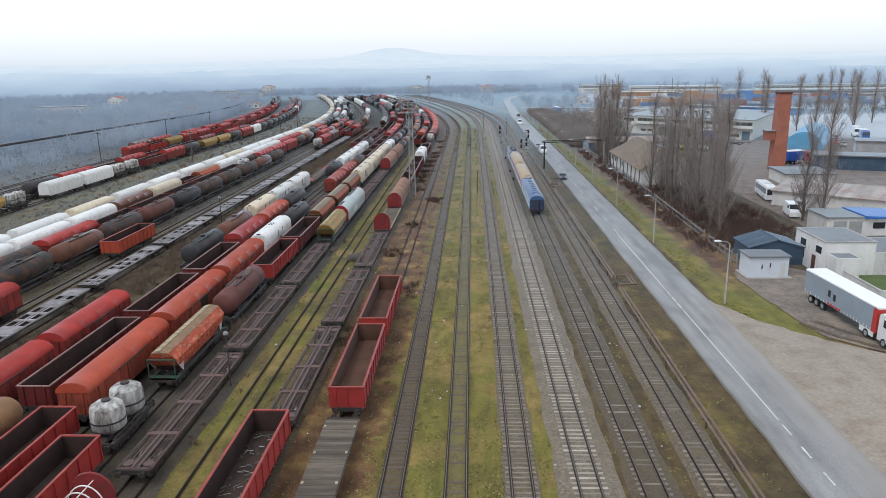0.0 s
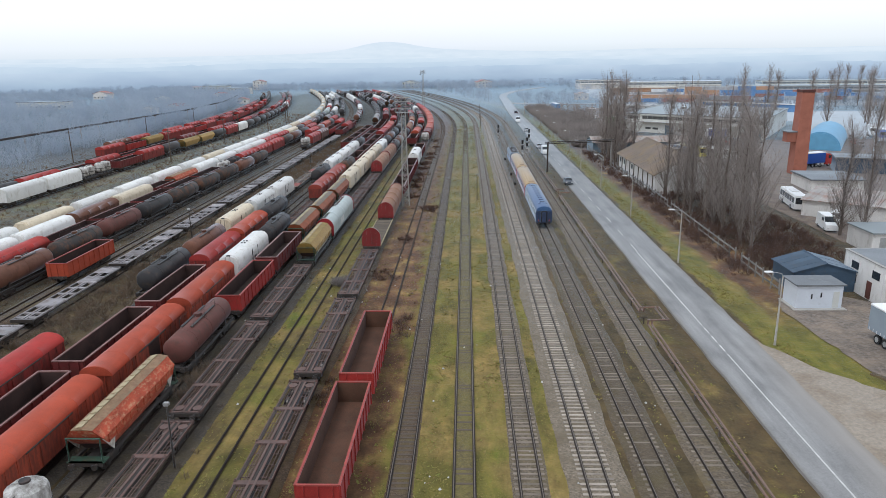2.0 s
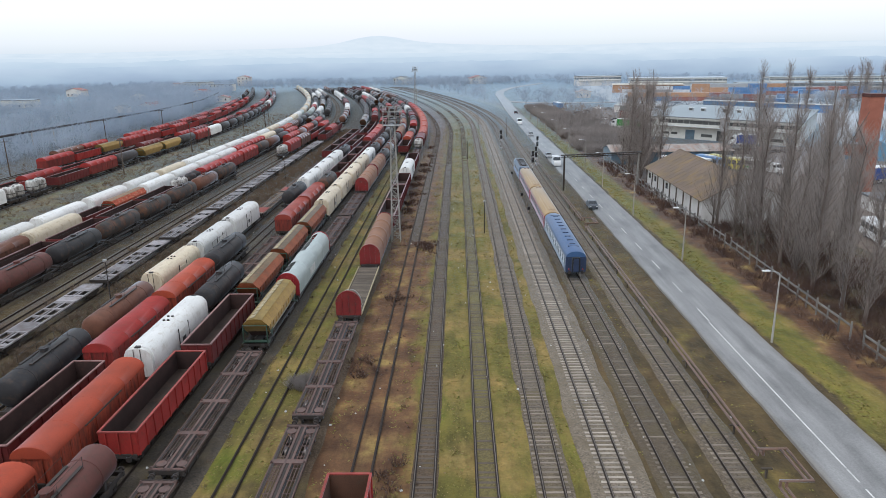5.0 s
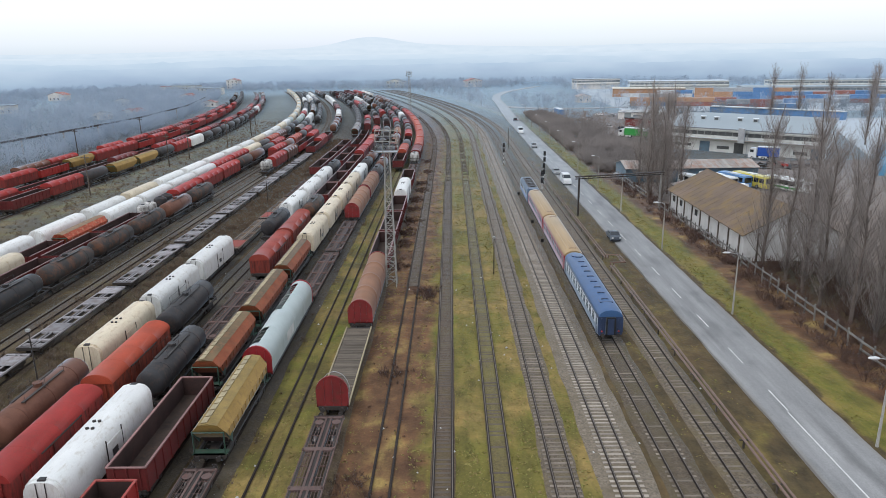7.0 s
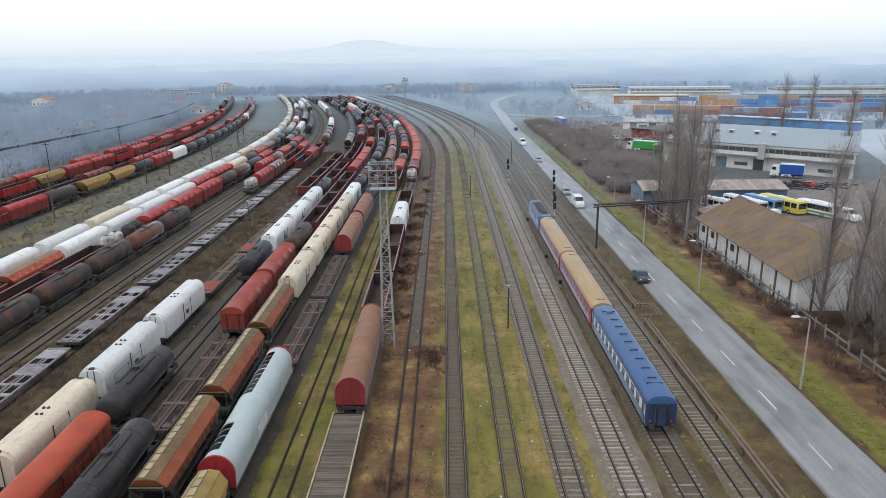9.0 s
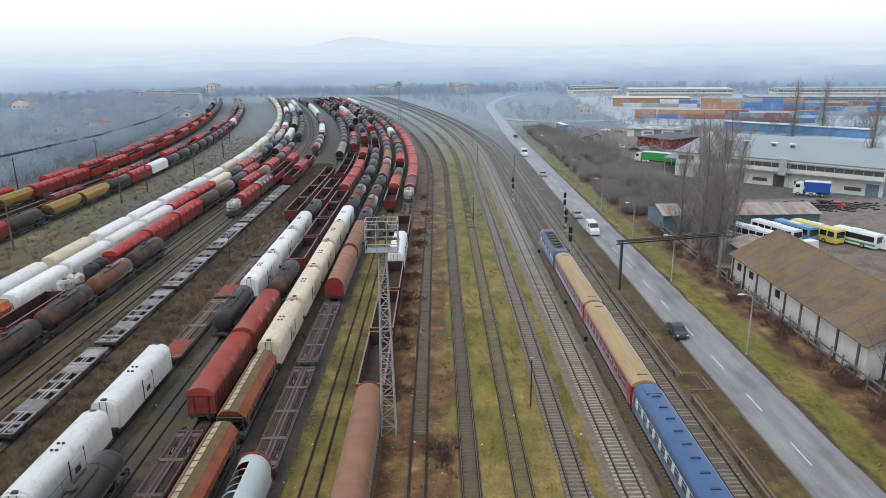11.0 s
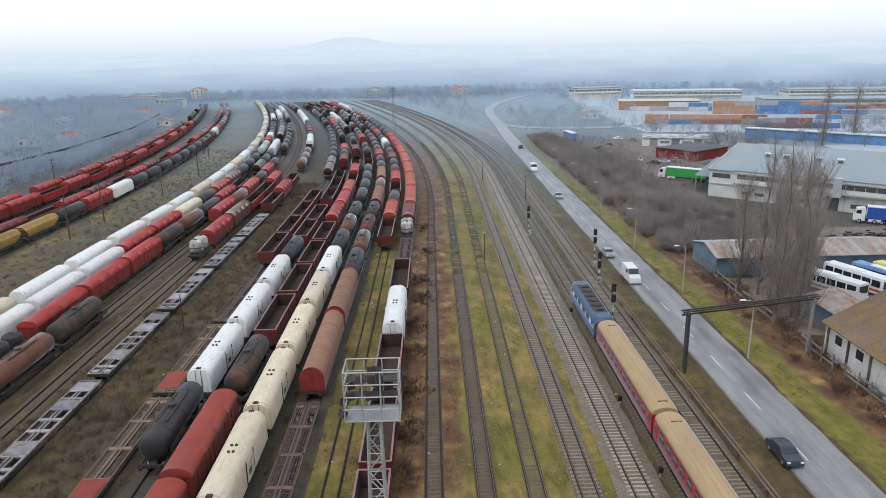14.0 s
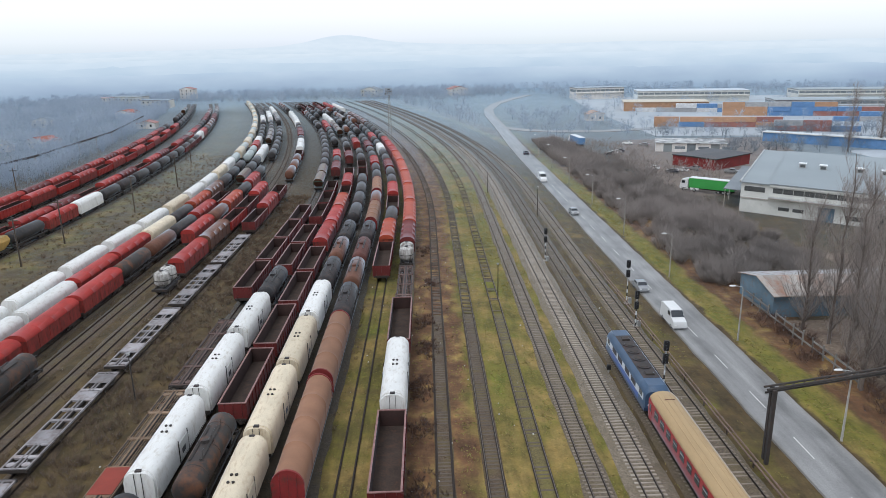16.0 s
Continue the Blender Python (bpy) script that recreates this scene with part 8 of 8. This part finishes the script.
weed = [shrub_points(60 + i, 1.1, 16, 0.8, 2, 0.013) for i in range(4)]
places = []
for _ in range(2300):
    y = rnd.uniform(55, 330)
    x = bend(rnd.choice((-45.2, -44.4, -46.6, -43.0, -53.0, -47.6)), y) + rnd.gauss(0, 0.8)
    places.append((x, y, -0.2, rnd.uniform(0.6, 1.7), rnd.uniform(0, 6.28)))
for _ in range(800):
    k = rnd.choice((-20.4, -24.8, -29.2, -33.5, -37.8, -58, -62.6, -66.8))
    y = rnd.uniform(32, 300)
    places.append((bend(k, y) + rnd.gauss(0, 0.35), y, -0.2, rnd.uniform(0.3, 0.9), rnd.uniform(0, 6.28)))
for _ in range(2600):
    y = rnd.uniform(110, 420)
    x = bend(rnd.choice((-78.5, -82, -86, -90, -94.5, -110, -108, -127)), y) + rnd.gauss(0, 2.0)
    places.append((x, y, -0.2, rnd.uniform(0.3, 1.1), rnd.uniform(0, 6.28)))
scatter("dry_weeds", "dry straw-brown weeds between the sidings", "weeds", "dryweed", weed, places)
places = []
for cx, cy, k in [(-10.9, 190, 14), (-6.3, 146, 16), (-9.4, 121.7, 8), (-11.2, 211, 16), (-11.3, 201, 10), (-11.2, 181, 12), (-11.2, 172, 8), (-11.4, 66, 8), (-6.4, 83, 6), (-11.3, 101, 8), (-11, 160, 6), (-10.6, 232, 10), (-10.4, 222, 12), (-9.6, 250, 8), (-10.5, 270, 8)]:
    for _ in range(k * 3):
        places.append((cx + rnd.gauss(0, 0.8), cy + rnd.gauss(0, 1.5), -0.2, rnd.uniform(0.5, 1.2), rnd.uniform(0, 6.28)))
for _ in range(330):
    places.append((rnd.uniform(-12.2, -5.4), rnd.uniform(85, 260), -0.2, rnd.uniform(0.12, 0.4), rnd.uniform(0, 6.28)))
scatter("brambles", "low red-brown brambles beside the floodlight tower", "brambles", "bramble", weed, places)


bush = [shrub_points(90 + i, 2.2, 60, 1.6, 6, 0.012) for i in range(2)]
scatter("grey_bush", "rounded grey leafless bush between the sidings", "bush", "scrubtwig", bush, [(-16.2 + rnd.gauss(0, 0.5), 98 + rnd.gauss(0, 0.9), -0.2, rnd.uniform(0.5, 0.8), rnd.uniform(0, 6.28)) for _ in range(9)])
scatter("straw_reeds", "pale straw reeds beside the empty flat wagons", "reeds", "dryweed", weed, [(-24.9 + rnd.gauss(0, 0.5), 68 + rnd.gauss(0, 1.6), -0.2, rnd.uniform(0.9, 1.8), rnd.uniform(0, 6.28)) for _ in range(34)])


def tuft(seed):
    rnd = random.Random(seed)
    v, f = [], []
    for i in range(6):
        a, s = rnd.uniform(0, 6.28), rnd.uniform(0.04, 0.12)
        c = Vector((rnd.gauss(0, 0.1), rnd.gauss(0, 0.1), -0.03))
        d = Vector((math.cos(a), math.sin(a), 0))
        v += [c - d * s, c + d * s, c + Vector((rnd.gauss(0, 0.06), rnd.gauss(0, 0.06), rnd.uniform(0.03, 0.08)))]
        f.append((3 * i, 3 * i + 1, 3 * i + 2))
    return np.array(v), np.array(f)


places = []
strips = [(-6.2, 1.4, 5), (-1.55, 1.4, 8), (3.1, 1.5, 9), (7.6, 0.8, 3), (-11.2, 1.5, 4), (-16.1, 1.2, 6), (-20.4, 1.1, 4), (12.6, 0.7, 1), (17.2, 0.8, 1), (21.5, 0.7, 1), (34.0, 1.5, 12), (0.75, 0.5, 2), (-3.87, 0.5, 2), (-18.2, 0.5, 2), (0.05, 0.4, 2), (1.5, 0.4, 2), (-4.7, 0.4, 2), (-3.0, 0.4, 2), (4.0, 0.4, 2), (7.0, 0.4, 2), (8.2, 0.4, 2), (23.4, 0.9, 1)]
pool = [s for s in strips for _ in range(s[2])]
for _ in range(20000):
    cx, w, _k = rnd.choice(pool)
    y = 30 + 300 * rnd.random() ** 1.4
    x = bend(cx, y) + rnd.gauss(0, w * 0.5)
    places.append((x, y, -0.22, rnd.uniform(0.6, 1.7), rnd.uniform(0, 6.28)))
scatter("grass_tufts", "yellow-green moss and grass tufts between the tracks", "grass", "blade", [tuft(i) for i in range(6)], places)

# loose litter on the yard
M["litter"] = mat("pale_litter", (0.62, 0.62, 0.60), rough=0.7, vary=0.35)
lit = Mesh()
for _ in range(420):
    x, y = rnd.uniform(-46, 22), 30 + 250 * rnd.random()
    s = rnd.uniform(0.05, 0.16)
    a = rnd.uniform(0, 3.14)
    c, q = math.cos(a) * s, math.sin(a) * s
    z = -0.15
    lit.add([(x - c, y - q, z - 0.05), (x + q, y - c, z - 0.05), (x + c, y + q, z - 0.05), (x - q, y + c, z - 0.05), (x, y, z + s * 0.7)], [(0, 1, 4), (1, 2, 4), (2, 3, 4), (3, 0, 4)])
solo("litter", lit, M["litter"], "scattered pale litter and stones", "litter", kind="stuff")

# ---------------------------------------------------------------- woods and houses beyond the yard
def bare_tree(seed, h):
    """A leafless broad tree of many thin shoots, uneven in outline."""
    rnd = random.Random(seed)
    ms = Mesh()
    lean = Vector((rnd.uniform(-0.1, 0.1), rnd.uniform(-0.1, 0.1), 1))
    ms.tube((0, 0, -0.2), lean * h * 0.5, 0.16, 0.08, n=4, caps=False)
    for _ in range(15):
        a = rnd.uniform(0, 6.28)
        p = lean * h * rnd.uniform(0.06, 0.5)
        k = rnd.uniform(0.3, 0.9)
        d = Vector((math.cos(a) * k, math.sin(a) * k, rnd.uniform(0.7, 1.5)))
        q = sprig(ms, p, d, h * rnd.uniform(0.2, 0.45), 0.06, rnd)
        for _ in range(5):
            e = d + Vector((rnd.uniform(-0.9, 0.9), rnd.uniform(-0.9, 0.9), rnd.uniform(-0.2, 0.8)))
            sprig(ms, p.lerp(q, rnd.uniform(0.3, 1)), e, h * rnd.uniform(0.12, 0.26), 0.04, rnd)
    return np.array(ms.v), np.array(ms.f)


def twig_cloud(seed, h):
    """A leafless tree far off: stem, boughs and a loose crown of slim twig blades."""
    rnd = random.Random(seed)
    ms = Mesh()
    ms.tube((0, 0, -0.2), (rnd.uniform(-0.4, 0.4), rnd.uniform(-0.4, 0.4), h * 0.62), 0.17, 0.05, n=3, caps=False)
    v, f = list(ms.v), [(a, b, c) for a, b, c, d in ms.f] + [(a, c, d) for a, b, c, d in ms.f]
    for _ in range(74):
        a, k = rnd.uniform(0, 6.28), rnd.random() ** 0.6
        z = h * (0.12 + 0.6 * rnd.random())
        reach = h * 0.3 * math.sin(math.pi * min(1, z / h * 0.9 + 0.14))
        p = Vector((math.cos(a) * k * reach, math.sin(a) * k * reach, z))
        d = Vector((math.cos(a) * 0.6 + rnd.gauss(0, 0.35), math.sin(a) * 0.6 + rnd.gauss(0, 0.35), rnd.uniform(0.3, 1.3))).normalized()
        side = d.cross(Vector((rnd.gauss(0, 1), rnd.gauss(0, 1), rnd.gauss(0, 1)))).normalized() * rnd.uniform(0.05, 0.13)
        i = len(v)
        v += [p - side, p + side, p + d * h * rnd.uniform(0.12, 0.3)]
        f.append((i, i + 1, i + 2))
    return np.array([tuple(q) for q in v]), np.array(f)


trees = [twig_cloud(80 + i, 9.0) for i in range(6)]
places = []
while len(places) < 8200:
    y = rnd.uniform(140, 880)
    x = bend(-130, y) - 6 - rnd.random() ** 1.3 * 340
    if noise.noise((x * 0.02, y * 0.02, 1.0)) < -0.3 and x < bend(-130, y) - 25:
        continue
    places.append((x, y, -0.3, rnd.uniform(0.3, 1.1) * (0.7 if y < 260 else 1.0), rnd.uniform(0, 6.28)))
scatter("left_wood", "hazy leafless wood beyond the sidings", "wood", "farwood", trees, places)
places = []
while len(places) < 1300:
    y = rnd.uniform(450, 880)
    x = rnd.uniform(-150, 420)
    if x < bend(15, y) + 18 and x > bend(-125, y) - 5:
        continue
    if 20 < x < 40 or (100 < x < 330 and 470 < y < 700 and rnd.random() < 0.8) or (30 < x < 100 and 600 < y < 790):
        continue
    places.append((x, y, -0.3, rnd.uniform(0.5, 1.1), rnd.uniform(0, 6.28)))
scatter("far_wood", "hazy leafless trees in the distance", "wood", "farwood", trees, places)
places = [(rnd.uniform(-330, 60), rnd.uniform(748, 860), -0.3, rnd.uniform(0.5, 1.1), rnd.uniform(0, 6.28)) for _ in range(900)]
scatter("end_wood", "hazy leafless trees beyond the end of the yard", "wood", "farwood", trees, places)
places = [(rnd.uniform(95, 260), rnd.choice((448, 452, 402, 396)) + rnd.gauss(0, 6), -0.3, rnd.uniform(0.4, 0.9), rnd.uniform(0, 6.28)) for _ in range(240)]
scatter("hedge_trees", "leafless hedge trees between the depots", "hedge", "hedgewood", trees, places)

places = [(rnd.uniform(46, 78), rnd.uniform(308, 350), -0.3, rnd.uniform(0.5, 1.0), rnd.uniform(0, 6.28)) for _ in range(34)]
places = [p for p in places if p[0] < 60 or p[1] > 334]
places += [(rnd.uniform(44, 70), rnd.uniform(345, 430), -0.3, rnd.uniform(0.4, 0.9), rnd.uniform(0, 6.28)) for _ in range(60)]
places += [(rnd.uniform(38, 52), rnd.uniform(246, 340), -0.3, rnd.uniform(0.4, 0.8), rnd.uniform(0, 6.28)) for _ in range(26)]
scatter("roadside_trees", "thin leafless grey-brown trees above the scrub", "trees", "scrubtwig", trees, places)

M["redroof"] = mat("red_tile_roof", (0.36, 0.13, 0.085), rough=0.9)
for i, (x, y, w, d, h, wall, roof) in enumerate([(-187, 460, 12, 9, 3.2, "hallwhite", "redroof"), (-200, 448, 9, 8, 3, "plaster", "flatroof"), (-225, 705, 22, 12, 6, "hallwhite", "flatroof"), (-262, 745, 26, 12, 7, "hallwhite", "hallroof"), (-282, 757, 20, 12, 6, "plaster", "redroof"),
                                                 (-300, 500, 34, 10, 5, "hallwhite", "flatroof"), (-238, 820, 13, 11, 9, "plaster", "redroof"), (-210, 610, 12, 10, 4, "plaster", "redroof"), (-240, 560, 12, 9, 4, "hallwhite", "flatroof"), (-170, 540, 10, 9, 3, "plaster", "redroof"),
                                                 (-330, 640, 14, 10, 5, "plaster", "redroof"), (-60, 800, 18, 12, 6, "hallwhite", "flatroof"), (20, 790, 16, 12, 6, "plaster", "redroof"), (86, 530, 9, 8, 4, "plaster", "contorange")]):
    t = thing("house", ("white" if wall == "hallwhite" else "plastered") + " house with a " + ("red tiled" if roof == "redroof" else "grey" if roof != "contorange" else "orange") + " roof among bare trees", "house", m=pose(x, y, -0.2, 0, 0, (i * 37) % 50 - 25))
    house_walls(t, -w / 2, w / 2, -d / 2, d / 2, h, wall)
    gable(t, -w / 2, w / 2, -d / 2, d / 2, h, h + w * 0.14, roof, wall, 0.4) if w < 20 else part("roof", Mesh().box(-w / 2 - 0.3, w / 2 + 0.3, -d / 2 - 0.3, d / 2 + 0.3, h, h + 0.4), M[roof], t)
    for k in range(max(2, int(w / 3.5))):
        for f in range(max(1, int(h / 3))):
            cx = -w / 2 + (k + 0.5) * w / max(2, int(w / 3.5))
            part("window", Mesh().box(cx - 0.5, cx + 0.5, -d / 2 - 0.04, -d / 2, 1.0 + 3 * f, 2.3 + 3 * f), M["glass"], t)
bridge = thing("pipe_bridge", "long elevated grey pipe on trestles beyond the sidings", "pipe bridge")
pb = [(-164, 150), (-158, 290), (-155, 340), (-153, 390), (-160, 470), (-180, 560)]
for (x0, y0), (x1, y1) in zip(pb, pb[1:]):
    part("pipe", Mesh().tube((x0, y0, 5), (x1, y1, 5), 0.4, n=8), M["tankgrey"], bridge)
    for k in range(4):
        q = k / 4
        part("trestle", Mesh().box(x0 + (x1 - x0) * q - 0.2, x0 + (x1 - x0) * q + 0.2, y0 + (y1 - y0) * q - 0.2, y0 + (y1 - y0) * q + 0.2, -0.4, 4.7), M["concrete"], bridge)


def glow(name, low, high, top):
    """Distance with mist put into its glowing colour: one tone near the ground, paler towards the top of the ridge."""
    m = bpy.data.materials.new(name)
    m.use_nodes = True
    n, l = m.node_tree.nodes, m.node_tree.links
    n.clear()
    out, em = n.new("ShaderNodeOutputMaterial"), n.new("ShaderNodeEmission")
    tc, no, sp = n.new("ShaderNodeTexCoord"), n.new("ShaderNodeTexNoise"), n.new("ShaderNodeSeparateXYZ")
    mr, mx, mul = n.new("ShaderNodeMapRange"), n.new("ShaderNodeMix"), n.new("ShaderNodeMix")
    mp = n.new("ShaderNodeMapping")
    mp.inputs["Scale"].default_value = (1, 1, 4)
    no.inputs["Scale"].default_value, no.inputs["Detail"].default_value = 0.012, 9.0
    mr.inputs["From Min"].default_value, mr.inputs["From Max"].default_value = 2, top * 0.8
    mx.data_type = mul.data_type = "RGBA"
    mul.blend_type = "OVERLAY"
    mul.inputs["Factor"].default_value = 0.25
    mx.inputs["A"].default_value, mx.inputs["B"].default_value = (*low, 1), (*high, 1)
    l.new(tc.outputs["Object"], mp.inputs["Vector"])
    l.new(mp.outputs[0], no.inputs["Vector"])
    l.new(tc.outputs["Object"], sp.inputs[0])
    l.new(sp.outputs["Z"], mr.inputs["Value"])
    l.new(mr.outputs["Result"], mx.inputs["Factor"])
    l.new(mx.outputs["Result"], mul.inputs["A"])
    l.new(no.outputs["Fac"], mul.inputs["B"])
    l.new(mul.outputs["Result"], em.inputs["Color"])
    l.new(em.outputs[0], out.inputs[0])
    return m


def ridge(name, label, radius, height, rough, low, high, seed, hill=()):
    v, f = [], []
    n = 320
    for i in range(n + 1):
        a = radians(-85 + 170 * i / n)
        x, y = radius * math.sin(a), 60 + radius * math.cos(a)
        z = height * (1 + 0.12 * noise.noise((i * 0.05, seed, 0))) + 0.4 * rough * noise.noise((i * 0.7, seed, 4)) + rough * 0.3 * noise.noise((i * 2.3, seed, 9))
        for hx, hw, hh in hill:
            z += hh * math.exp(-((x - hx) / hw) ** 2)
        v += [(x, y, -6), (x, y, z)]
        if i:
            f.append((2 * i - 2, 2 * i, 2 * i + 1, 2 * i - 1))
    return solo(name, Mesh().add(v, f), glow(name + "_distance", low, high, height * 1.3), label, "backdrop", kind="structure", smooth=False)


# mist painted into each ridge's glow, paler the farther off
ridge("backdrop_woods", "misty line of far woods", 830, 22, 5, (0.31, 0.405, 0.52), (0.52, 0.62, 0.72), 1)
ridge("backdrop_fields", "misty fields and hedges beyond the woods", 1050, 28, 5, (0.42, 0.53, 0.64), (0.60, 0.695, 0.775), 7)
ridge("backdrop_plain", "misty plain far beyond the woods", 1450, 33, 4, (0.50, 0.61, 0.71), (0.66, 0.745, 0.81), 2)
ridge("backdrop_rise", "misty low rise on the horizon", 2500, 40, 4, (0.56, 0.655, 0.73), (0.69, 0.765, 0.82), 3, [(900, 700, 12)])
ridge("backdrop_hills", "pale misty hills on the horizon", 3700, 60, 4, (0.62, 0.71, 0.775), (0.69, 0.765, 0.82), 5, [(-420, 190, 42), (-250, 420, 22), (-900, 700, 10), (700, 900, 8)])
